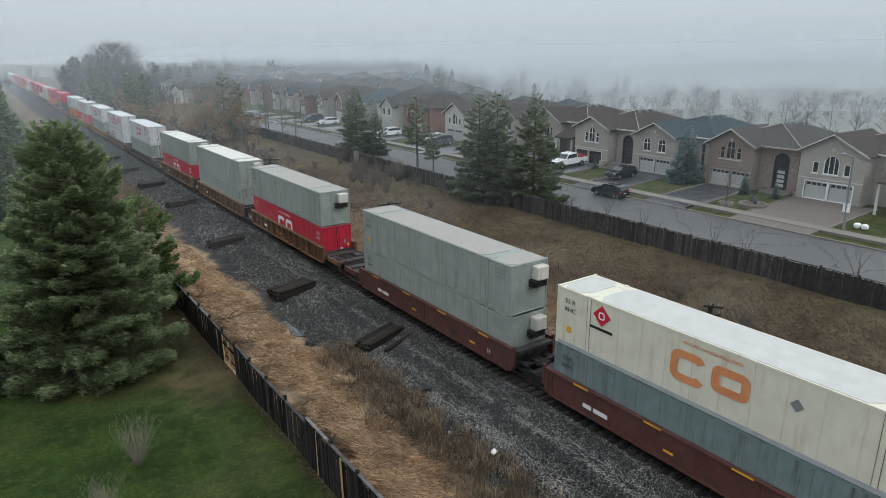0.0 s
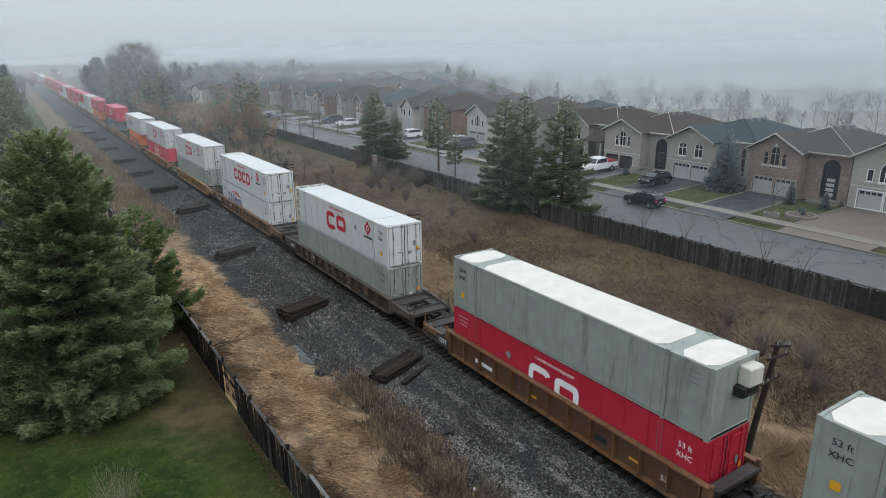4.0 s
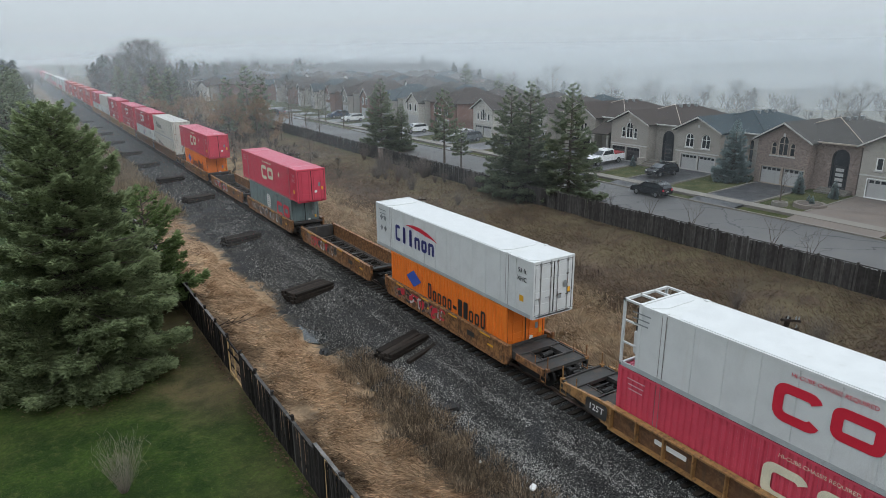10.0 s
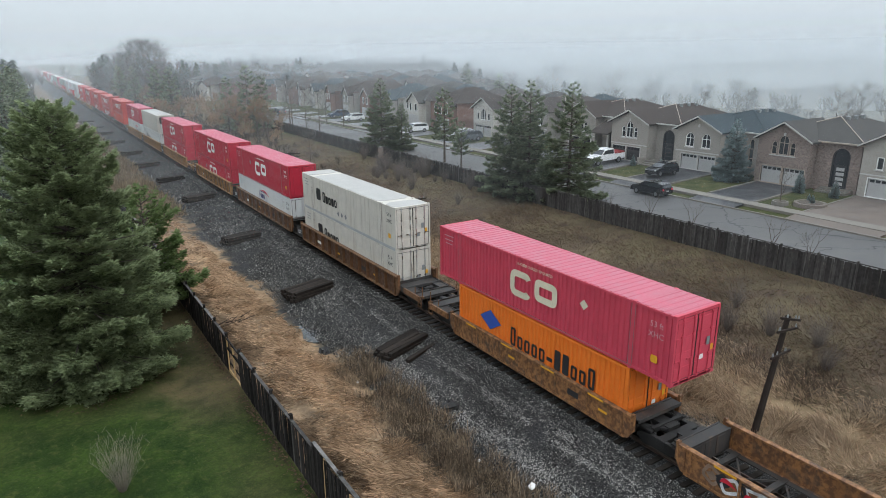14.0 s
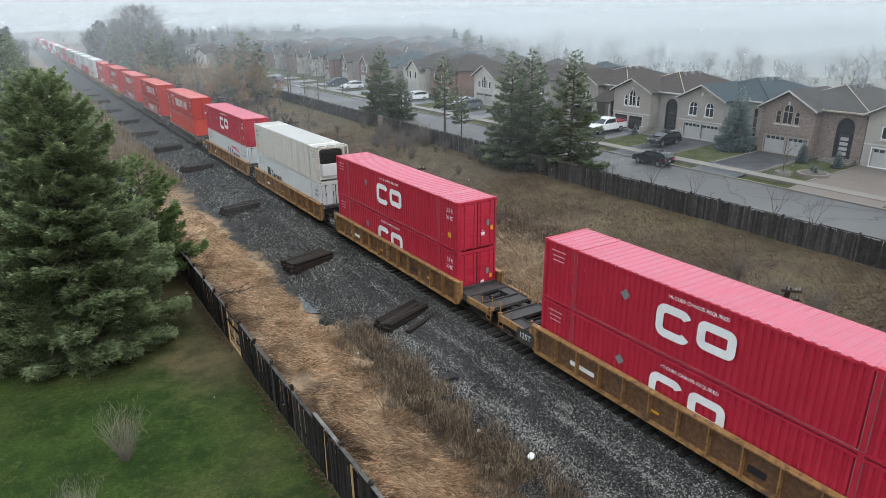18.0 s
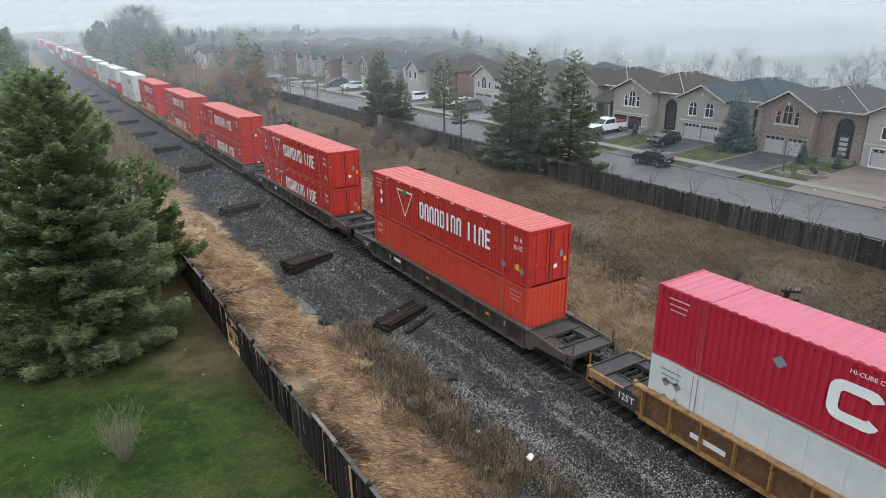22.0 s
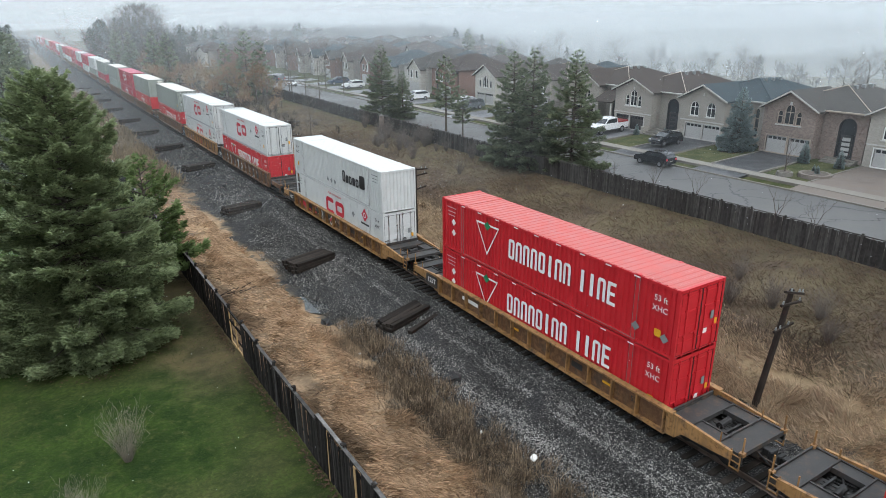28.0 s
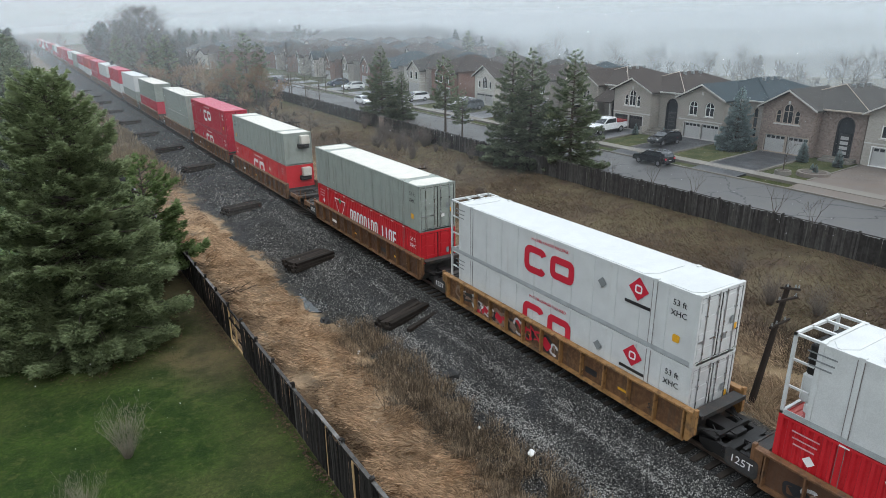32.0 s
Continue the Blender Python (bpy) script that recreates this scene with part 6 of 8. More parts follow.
conifer(22.4, 32.6, 1.5, MID[0], "tall dark spruce tree behind the board fence", 1.0, 0.3)
conifer(21.9, 35.0, 1.5, MID[1], "tall dark spruce tree behind the board fence", 0.97, 1.9)
conifer(23.8, 28.2, 1.5, MID[1], "tall dark spruce tree behind the board fence", 1.0, 4.0)
conifer(24.6, 69.0, 1.6, MID[0], "tall dark spruce tree behind the board fence", 0.93, 2.5)
conifer(27.3, 67.8, 1.6, MID[1], "shorter dark spruce beside a taller one", 0.62, 5.1)
conifer(26.4, 54.6, 1.6, SLIM, "thin sparse pine tree behind the fence", 1.08, 0.0, name="pine_tree")
conifer(25.6, 49.5, 1.6, SLIM, "thin sparse pine tree behind the fence", 0.66, 2.0, name="pine_tree")
conifer(44.0, 24.0, 2.0, BLUE, "blue-grey spruce in a front garden", 1.02, 1.0)
for x, y, s, k in ((17.3, 111, 0.95, 0), (19.5, 109, 0.8, 1), (8.5, 156, 1.0, 0), (11.0, 152, 0.95, 1), (5.5, 196, 1.0, 0), (8.5, 192, 0.95, 1), (15.2, 118, 0.8, 1), (12, 245, 1.1, 0), (17, 252, 1.0, 1), (-24.0, 66, 1.0, 0), (-25.6, 74, 1.1, 1), (-22.5, 84, 1.0, 0), (-25, 78, 1.1, 0), (-22, 88, 1.0, 1), (-28, 95, 1.2, 0), (-24, 110, 1.1, 1), (-21, 125, 1.0, 0), (-26, 140, 1.1, 1), (-21.5, 96, 1.1, 0), (-24.5, 100, 1.2, 1), (-20.5, 106, 1.05, 1), (-23, 117, 1.15, 0), (-19.8, 119, 1.0, 1), (-27, 126, 1.2, 0), (-20.4, 134, 1.05, 0), (-23.5, 146, 1.15, 1), (96, 150, 0.9, 0), (104, 160, 0.8, 1), (92, 128, 0.8, 1)):
    conifer(x, y, ground_z(x, y) - 0.2, FARC[k], "dark conifer standing far off in the haze", s, x, "far conifers")


def bare_meshes(h, seed, levels=5, spread=0.55, twig="twig", lean=0.0, start=0.28, forks=3, thin=1.0):
    """A leafless tree: tapered trunk and limbs, and a haze of fine twigs."""
    rnd = random.Random(seed)
    wood, fine = Geo(), Geo()

    def grow(p, d, ln, r, lev):
        q = p + d * ln
        (wood if lev <= 2 else fine).tube(p, q, r, r * 0.72, 6 if lev < 2 else 4 if lev == 2 else 3)
        if lev >= levels:
            return
        n = forks if lev else forks + 1
        for k in range(n):
            a = d.orthogonal().normalized()
            a.rotate(Matrix.Rotation(2 * math.pi * (k + rnd.random() * 0.7) / n, 3, d))
            e = (d + a * spread * rnd.uniform(0.55, 1.25) + Vector((0, 0, 0.16))).normalized()
            s = rnd.uniform(0.55, 1.0) if lev else rnd.uniform(0.7, 1.0)
            start_at = p.lerp(q, rnd.uniform(0.55, 1.0)) if k else q
            grow(start_at, e, ln * rnd.uniform(0.58, 0.82), max(r * 0.58 * s, 0.010 * thin), lev + 1)

    grow(Vector((0, 0, -0.2)), Vector((lean, 0, 1)).normalized(), h * start, h * 0.012 + 0.02, 0)
    return wood.mesh("limbs", M["bark"]), fine.mesh("brushwood", M[twig])


def bare_tree(x, y, z, meshes, label, scale=1.0, turn=0.0, group="bare trees"):
    t = thing("bare_tree", Matrix.LocRotScale((x, y, z), Euler((0, 0, turn)), (scale, scale, scale)), label, "tree", group)
    part("limb_wood", meshes[0], None, t)
    part("brushwood", meshes[1], None, t)["kind"] = "stuff"
    return t


SAPLING = bare_meshes(3.2, 51, 4, 0.45, start=0.42, forks=2, thin=0.8)
YARD = bare_meshes(5.2, 52, 5, 0.6, start=0.3, forks=2)


def leader_meshes(h, seed, wide=0.22, limbs=26, twig="grey_twig", thick=1.0, low=0.22):
    """A leafless tree with one straight leader, rising limbs and an oval haze of twigs; exactly h tall."""
    r = random.Random(seed)
    wood, fine = Geo(), Geo()
    wood.tube((0, 0, -0.3), (0, 0, h * 0.55), 0.007 * h * thick + 0.03, 0.0035 * h * thick, 7)
    wood.tube((0, 0, h * 0.55), (0.01 * h, 0, h), 0.0035 * h * thick, 0.012 * thick, 5)
    for k in range(limbs):
        f = low + (0.97 - low) * (k + r.random()) / limbs
        a = 2.4 * k + r.uniform(-0.5, 0.5)
        reach = h * wide * r.uniform(0.55, 1.1) * (math.sin(math.pi * min(1.0, (f - low * 0.5) * 0.95)) ** 0.7 + 0.08)
        out = Vector((math.cos(a), math.sin(a), 0))
        p = Vector((0.008 * h * f, 0, h * f))
        q = p + out * reach + Vector((0, 0, min(reach * r.uniform(0.5, 1.3), h * 1.0 - p.z)))
        mid = p.lerp(q, 0.5) + Vector((0, 0, -0.12 * reach))
        rad = 0.0022 * h * thick * (1.15 - f)
        wood.tube(p, mid, rad, rad * 0.7, 4)
        fine.tube(mid, q, rad * 0.7, 0.008 * thick, 3)
        for j in range(13):
            g = r.uniform(0.2, 1.0)
            b = (p.lerp(mid, g * 2) if g < 0.5 else mid.lerp(q, g * 2 - 1))
            d = (out * r.uniform(0.1, 0.9) + Vector((r.uniform(-0.8, 0.8), r.uniform(-0.8, 0.8), r.uniform(0.3, 1.0)))).normalized()
            e = b + d * h * r.uniform(0.04, 0.09)
            fine.tube(b, e, 0.010 * thick, 0.006 * thick, 3)
            for i in range(2):
                t = (d + Vector((r.uniform(-0.8, 0.8), r.uniform(-0.8, 0.8), r.uniform(-0.2, 0.6)))).normalized()
                fine.tube(b.lerp(e, r.uniform(0.4, 0.9)), e + t * h * 0.03, 0.008 * thick, 0.005 * thick, 3)
    return wood.mesh("limbs", M["bark"]), fine.mesh("brushwood", M[twig])


TALL_FAR = [leader_meshes(20.0, 59 + k, 0.27, 34, "grey_twig", 2.9) for k in range(2)]
TALL = [leader_meshes(16.0, 53 + k, 0.19, 21, "grey_twig", 1.5) for k in range(3)]
WILLOW = [bare_meshes(11.0, 57 + k, 5, 0.6, "tan_twig", start=0.24, forks=3, thin=3.2) for k in range(2)]


def vase_shrub(seed, twig):
    """Many thin arching stems from one root."""
    rnd = random.Random(seed)
    wood, fine = Geo(), Geo()
    wood.tube((0, 0, -0.1), (0, 0, 0.12), 0.12, 0.1, 7)
    for k in range(150):
        a, out, h = rnd.uniform(0, 6.3), rnd.uniform(0.05, 0.95), rnd.uniform(0.9, 1.9)
        p = Vector((0.1 * math.cos(a), 0.1 * math.sin(a), 0))
        for q in range(1, 4):
            f = q / 3
            e = Vector((math.cos(a) * (0.1 + out * f ** 1.3), math.sin(a) * (0.1 + out * f ** 1.3), h * f)) + Vector((rnd.uniform(-0.04, 0.04), rnd.uniform(-0.04, 0.04), 0))
            fine.tube(p, e, 0.007 - 0.0016 * q, 0.0055 - 0.0013 * q, 3)
            if q > 1:
                b = e + Vector((rnd.uniform(-0.16, 0.16), rnd.uniform(-0.16, 0.16), rnd.uniform(0.1, 0.3)))
                fine.tube(e, b, 0.005, 0.003, 3)
            p = e
    return wood.mesh("root", M["bark"]), fine.mesh("brushwood", M[twig])


M["pale_twig"] = mat("pale_straw_twig", (0.19, 0.165, 0.125), 0.9, var=0.3, bump=0.0)
SHRUB, PALE_SHRUB = vase_shrub(61, "twig"), vase_shrub(62, "pale_twig")
# young street trees on the near verge, seen over the fence
for x, y, s in ((22.6, 17.0, 1.0), (22.7, 13.2, 0.95), (22.8, 6.6, 1.0), (22.6, 3.6, 0.9), (22.7, -4.0, 1.0), (22.6, 21.5, 0.8)):
    bare_tree(x, y, ground_z(x), SAPLING, "thin leafless sapling behind the board fence", s, y)
bare_tree(22.9, -9.2, ground_z(22.9), YARD, "bushy leafless tree beside the street", 0.95, 1.0)
bare_tree(38.0, 14.9, 1.85, YARD, "leafless young tree in a round stone bed", 0.9, 2.0)
# trees behind the houses: place and height of the top
for k, (x, y, top) in enumerate(((73.8, 86.3, 13.0), (71.5, 88.5, 10.6), (82.3, 77.8, 11.6), (87.0, 72.6, 9.6), (93.6, 64.0, 9.3), (97.0, 59.1, 10.4), (98.5, 57.0, 8.6), (102.0, 50.9, 7.0), (87.4, 35.6, 9.9), (88.8, 32.8, 10.6), (88.2, 34.4, 9.0), (91.0, 30.0, 10.2), (92.0, 26.5, 10.4), (93.0, 22.0, 10.0), (98.0, 17.0, 10.0), (105.0, 150.0, 10.8), (98.0, 146.0, 10.0), (110.0, 146.0, 10.2), (101.0, 152.0, 11.0), (114.0, 150.0, 9.6), (118.0, 142.0, 9.0), (126.0, 190.0, 9.6), (131.0, 196.0, 10.4), (136.0, 206.0, 9.8))):
    z = ground_z(x, y)
    bare_tree(x, y, z - 0.1, TALL[k % 3], "tall leafless tree grey in the mist", (top - z) / 16.0, x + y)
for x, y, s, k in ((22.4, 101, 0.62, 1), (22.8, 95, 0.55, 0), (12, 66, 0.4, 1), (22.5, 88, 0.55, 2), (23.4, 105, 0.66, 2), (11.0, 80, 0.45, 0), (33.8, 112, 0.6, 0), (34.2, 104, 0.5, 1)):
    bare_tree(x, y, ground_z(x) - 0.1, TALL[k], "tall leafless tree grey in the mist", s, x + y)
for k, (x, y, s) in enumerate(((18.8, 234.5, 1.0), (13.5, 235.2, 0.92), (23.7, 233.7, 0.88), (16.2, 238, 0.97), (21.4, 230, 0.95), (11.5, 241, 0.82), (26.0, 238, 0.8), (19.6, 242, 0.98))):
    bare_tree(x, y, ground_z(x) - 0.1, TALL_FAR[k % 2], "very tall leafless tree far off in the mist", s, x + y)
for x, y, s, k in ((7.5, 142, 1.0, 0), (9.5, 136, 1.05, 1), (6.5, 150, 1.0, 1), (11.5, 130, 1.1, 0), (13.5, 121, 1.1, 1), (12.0, 114, 1.0, 0), (15.0, 111, 1.1, 1), (17.5, 107, 1.05, 0), (16.5, 116, 1.1, 0), (19.0, 112, 1.0, 1), (13.5, 103, 0.85, 1), (16.5, 98, 0.8, 0), (10.5, 108, 0.8, 0), (18.5, 96, 0.7, 1), (12.0, 94, 0.65, 0), (9.0, 122, 0.9, 1), (14.0, 86, 0.55, 1), (10, 165, 1.0, 1), (13, 175, 1.05, 0), (11, 190, 1.1, 1), (16, 205, 1.1, 0)):
    bare_tree(x, y, ground_z(x) - 0.1, WILLOW[k], "tan leafless willow beside the line", s, x * y)
brush = random.Random(14)
for x, y, s in [(20.4 - 4.5 * brush.random() ** 1.8, brush.gauss(53, 6.0), brush.uniform(0.55, 1.45)) for k in range(30)] + [(11.8, 2.2, 0.9), (12.8, 0.3, 1.0), (13.4, -2.0, 1.0), (11.5, -3.5, 0.9), (14.5, 3.5, 0.8), (10.5, 22, 0.7), (13, 28, 0.8), (16, 36, 0.8)]:
    sh = bare_tree(x, y, ground_z(x) - 0.05, SHRUB, "leafless brown shrub with fine upright twigs", s, x * 3 + y, "shrubs")
    sh.name = "shrub"
for x, y, s in ((-19.3, 6.9, 1.15), (-21.1, 4.0, 0.9)):
    sh = bare_tree(x, y, ground_z(x) - 0.05, PALE_SHRUB, "pale leafless shrub of thin arching stems on the lawn", s, x * 3 + y, "shrubs")
    sh.name = "shrub"


# ---- fences ----
def fence_left():
    f = thing("garden_fence", pose(0, 0, 0), "dark weathered board fence with a gate between lawn and verge", "fence")
    boards = [Geo().box(-0.012, 0.012, -0.066, 0.066, 0.05, h).mesh("board", M["darkboard"]) for h in (1.92, 1.96, 2.0)]
    pale = Geo().box(-0.014, 0.014, -0.066, 0.066, 0.05, 1.96).mesh("board", M["board"])
    post = Geo().box(-0.055, 0.055, -0.055, 0.055, -0.3, 2.2, 0.01).mesh("post", M["darkboard"])
    cap = Geo().box(-0.08, 0.08, -0.08, 0.08, 2.2, 2.26, 0.02).mesh("post_cap", M["darkboard"])
    rail = Geo().box(-0.02, 0.02, -1.2, 1.2, -0.045, 0.045).mesh("fence_rail", M["darkboard"])
    top = Geo().box(-0.07, 0.07, -1.2, 1.2, 0, 0.035).mesh("cap_rail", M["capboard"])
    rnd = random.Random(3)
    tall = [Geo().box(-0.012, 0.012, -0.066, 0.066, 0.05, h).mesh("board", M["darkboard"]) for h in (2.2, 2.24, 2.27)]
    tall_post = Geo().box(-0.06, 0.06, -0.06, 0.06, -0.3, 2.4, 0.01).mesh("post", M["darkboard"])
    new_board = Geo().box(-0.014, 0.014, -0.066, 0.066, 0.05, 2.22).mesh("board", M["rawwood"])
    dark_top = Geo().box(-0.07, 0.07, -1.2, 1.2, 0, 0.035).mesh("cap_rail", M["board"])
    y = -16.6
    while y < 58:
        high = 0.26 if y < 2 else 0.0
        part("post", tall_post if high else post, None, f, "", pose(-13.1, y, -0.66, 0, rnd.uniform(-1.6, 1.6), 0))
        part("post_cap", cap, None, f, "", pose(-13.1, y, -0.66 + (0.18 if high else 0)))
        for z in (-0.15, 1.15):
            part("fence_rail", rail, None, f, "", pose(-13.05, y + 1.2, z))
        gate = 12.1 < y < 14.5
        if not gate:
            part("cap_rail", top if y < 2 or y > 16 else dark_top, None, f, "", pose(-13.1 + rnd.uniform(-0.02, 0.02), y + 1.2, 1.36 + high + rnd.uniform(-0.03, 0.03), rnd.uniform(-0.9, 0.9), rnd.uniform(-5, 5), 0))
        if y < 30 and not gate:
            for i in range(17):
                lone = rnd.random()
                b = new_board if -2.4 < y < 0.6 and i == 9 else pale if lone < 0.05 and y < 6 and not high else rnd.choice(tall if high else boards)
                part("board", b, None, f, "", pose(-13.14 + rnd.uniform(-0.012, 0.012), y + 0.07 + 0.141 * i, -0.68 + rnd.uniform(-0.04, 0.03), 0, rnd.uniform(-1.4, 1.4), 0))
        elif y >= 30:
            part("panel", Geo().box(-13.16, -13.13, y, y + 2.4, -0.6, 1.3), M["darkboard"], f)
        y += 2.4
    g = part("gate", Geo().box(-13.16, -13.10, 12.3, 14.5, -0.62, -0.45), M["rawwood"], f, "timber gate frame with a pale bottom rail")
    for a in (12.3, 13.4, 14.45):
        part("gate_stile", Geo().box(-13.16, -13.10, a, a + 0.1, -0.6, 1.35), M["rawwood" if a > 13 else "darkboard"], g)
    part("gate_rail", Geo().box(-13.16, -13.10, 12.3, 14.5, 0.7, 0.82), M["darkboard"], g)
    part("gate_rail", Geo().box(-13.16, -13.10, 12.3, 14.5, 1.25, 1.36), M["darkboard"], g)
    return f


fence_left()


def fence_right():
    f = thing("boundary_fence", pose(0, 0, 0), "grey weathered board fence along the top of the bank", "fence")
    boards = [Geo().box(-0.012, 0.012, -0.0765, 0.0765, 0.0, h).mesh("board", M["board"]) for h in (1.70, 1.72, 1.74)]
    post = Geo().box(-0.06, 0.06, -0.06, 0.06, -0.3, 1.9, 0.01).mesh("post", M["board"])
    rail = Geo().box(-0.02, 0.02, -1.2, 1.2, -0.045, 0.045).mesh("fence_rail", M["board"])
    cap = Geo().box(-0.06, 0.06, -1.2, 1.2, 0, 0.04).mesh("cap_rail", M["board"])
    rnd = random.Random(4)
    rest = Geo()
    y, k = -24.0, 0
    while y < 150:
        x = 20.9 + 0.012 * max(0, y - 40)
        dz = 1.38 + 0.25 * min(1.0, max(0.0, (y - 30) / 60)) + rnd.uniform(-0.025, 0.025)
        part("post", post, None, f, "", pose(x, y, dz, rnd.uniform(-1.5, 1.5), rnd.uniform(-2, 2), 0))
        if y < 60:
            for z in (0.35, 1.35):
                part("fence_rail", rail, None, f, "", pose(x + 0.05, y + 1.2, dz + z))
        part("cap_rail", cap, None, f, "", pose(x, y + 1.2, dz + 1.76, rnd.uniform(-0.6, 0.6), 0, 0))
        for i in range(16):
            b = rnd.choice(boards)
            m = pose(x - 0.03 + rnd.uniform(-0.01, 0.01), y + 0.08 + 0.15 * i, dz + rnd.uniform(-0.02, 0.02), rnd.uniform(-0.6, 0.6), rnd.uniform(-1.2, 1.2), 0)
            if -2 < y < 42:
                part("board", b, None, f, "", m)
            else:
                rest.add([m @ v.co for v in b.vertices], [tuple(p.vertices) for p in b.polygons])
        y += 2.4
    o = part("boarding", rest, M["board"], f)
    o["kind"] = "stuff"
    return f


fence_right()


# ---- houses ----
from mathutils.geometry import tessellate_polygon


def arch(y, z, w, h, round_top, n=8):
    """Outline of an opening in a front wall: centre y, foot z, width, height to the crown."""
    if not round_top:
        return [(y - w / 2, z), (y + w / 2, z), (y + w / 2, z + h), (y - w / 2, z + h)]
    r = w / 2
    rise = min(r, h * 0.6)
    top = [(y + r * math.cos(math.pi * k / n), z + h - rise + rise * math.sin(math.pi * k / n)) for k in range(n + 1)]
    return [(y - r, z), (y + r, z)] + top


def holed_wall(outline, holes, x, thick):
    """A wall in the y-z plane at x, with openings through it."""
    g = Geo()
    loops = [outline] + [h[::-1] for h in holes]
    pts = [p for lp in loops for p in lp]
    n = len(pts)
    g.v = [(x, a, b) for a, b in pts] + [(x + thick, a, b) for a, b in pts]
    for t in tessellate_polygon([[Vector((a, b, 0)) for a, b in lp] for lp in loops]):
        g.f += [tuple(t), tuple(i + n for i in t[::-1])]
    k = 0
    for lp in loops:
        m = len(lp)
        g.f += [(k + i, k + (i + 1) % m, n + k + (i + 1) % m, n + k + i) for i in range(m)]
        k += m
    return g


def ring(outer, d, x, thick):
    """A frame that follows an opening, d wide."""
    cy = sum(p[0] for p in outer) / len(outer)
    cz = sum(p[1] for p in outer) / len(outer)
    hw = max(abs(p[0] - cy) for p in outer)
    hh = max(abs(p[1] - cz) for p in outer)
    inner = [(cy + (a - cy) * (1 - d / hw), cz + (b - cz) * (1 - d / hh)) for a, b in outer]
    g = Geo()
    n = len(outer)
    g.v = [(x, *p) for p in outer] + [(x, *p) for p in inner] + [(x + thick, *p) for p in outer] + [(x + thick, *p) for p in inner]
    for i in range(n):
        j = (i + 1) % n
        g.f += [(i, j, n + j, n + i), (2 * n + j, 2 * n + i, 3 * n + i, 3 * n + j), (n + i, n + j, 3 * n + j, 3 * n + i), (j, i, 2 * n + i, 2 * n + j)]
    return g


def window(house, x, y, z, w, h, round_top, frame="trim", bars=1, cross=0, sill=True):
    o = arch(y, z, w, h, round_top)
    win = part("window", ring(o, 0.09, x + 0.06, 0.08), M[frame], house)
    g = Geo()
    g.add([(x + 0.13, a, b) for a, b in o], [tuple(range(len(o)))])
    part("pane", g, M["glass"], win)
    for k in range(bars):
        yy = y - w / 2 + w * (k + 1) / (bars + 1)
        part("mullion", Geo().box(x + 0.08, x + 0.13, yy - 0.03, yy + 0.03, z + 0.05, z + h * 0.95), M[frame], win)
    for k in range(cross):
        zz = z + h * (0.62 if cross == 1 else (k + 1) / (cross + 1))
        part("mullion", Geo().box(x + 0.085, x + 0.13, y - w / 2 + 0.05, y + w / 2 - 0.05, zz - 0.03, zz + 0.03), M[frame], win)
    if sill:
        part("sill", Geo().box(x - 0.06, x + 0.05, y - w / 2 - 0.1, y + w / 2 + 0.1, z - 0.12, z, 0.02), M["trim"], win)
    return o


def garage_door(house, x, y, z, paint, surround="trim", lights=True):
    w, h = 1.08, 1.8
    d = part("garage_door", Geo().box(x + 0.14, x + 0.2, y - w, y + w, z, z + h), M[paint], house)
    for k in range(4):
        for q in range(4):
            a = y - w + 0.06 + q * 0.51
            b = z + 0.05 + k * 0.44
            if k == 3 and lights:
                part("light", Geo().box(x + 0.125, x + 0.145, a + 0.04, a + 0.43, b + 0.06, b + 0.32), M["glass"], d)
            else:
                part("panel", Geo().box(x + 0.12, x + 0.145, a + 0.02, a + 0.46, b, b + 0.38), M[paint], d)
    part("surround", ring([(y - w - 0.1, z), (y + w + 0.1, z), (y + w + 0.1, z + h + 0.1), (y - w - 0.1, z + h + 0.1)], 0.1, x - 0.02, 0.1), M[surround], d)
    return [(y - w, z), (y + w, z), (y + w, z + h), (y - w, z + h)]


def hip_roof(x0, x1, y0, y1, z, rise, over=0.45):
    g = Geo()
    x0, x1, y0, y1 = x0 - over, x1 + over, y0 - over, y1 + over
    w = min(x1 - x0, y1 - y0) / 2
    if x1 - x0 > y1 - y0:
        a, b = (x0 + w, (y0 + y1) / 2, z + rise), (x1 - w, (y0 + y1) / 2, z + rise)
        fs = [(0, 1, 5, 4), (1, 2, 5), (2, 3, 4, 5), (3, 0, 4), (3, 2, 1, 0)]
    else:
        a, b = ((x0 + x1) / 2, y0 + w, z + rise), ((x0 + x1) / 2, y1 - w, z + rise)
        fs = [(0, 1, 4), (1, 2, 5, 4), (2, 3, 5), (3, 0, 4, 5), (3, 2, 1, 0)]
    g.add([(x0, y0, z), (x1, y0, z), (x1, y1, z), (x0, y1, z), a, b], fs)
    return g, [((x0, y0, z), a), ((x0, y1, z), a if x1 - x0 > y1 - y0 else b)]


def gable_roof(yc, half, x0, x1, z, peak, over=0.4, thick=0.16):
    g = Geo()
    slope = (peak - z) / half
    lo = z - over * slope
    prof = [(yc - half - over, lo), (yc, peak), (yc + half + over, lo), (yc + half + over, lo + thick), (yc, peak + thick * 1.2), (yc - half - over, lo + thick)]
    return g.prism(prof, "x", x0, x1)


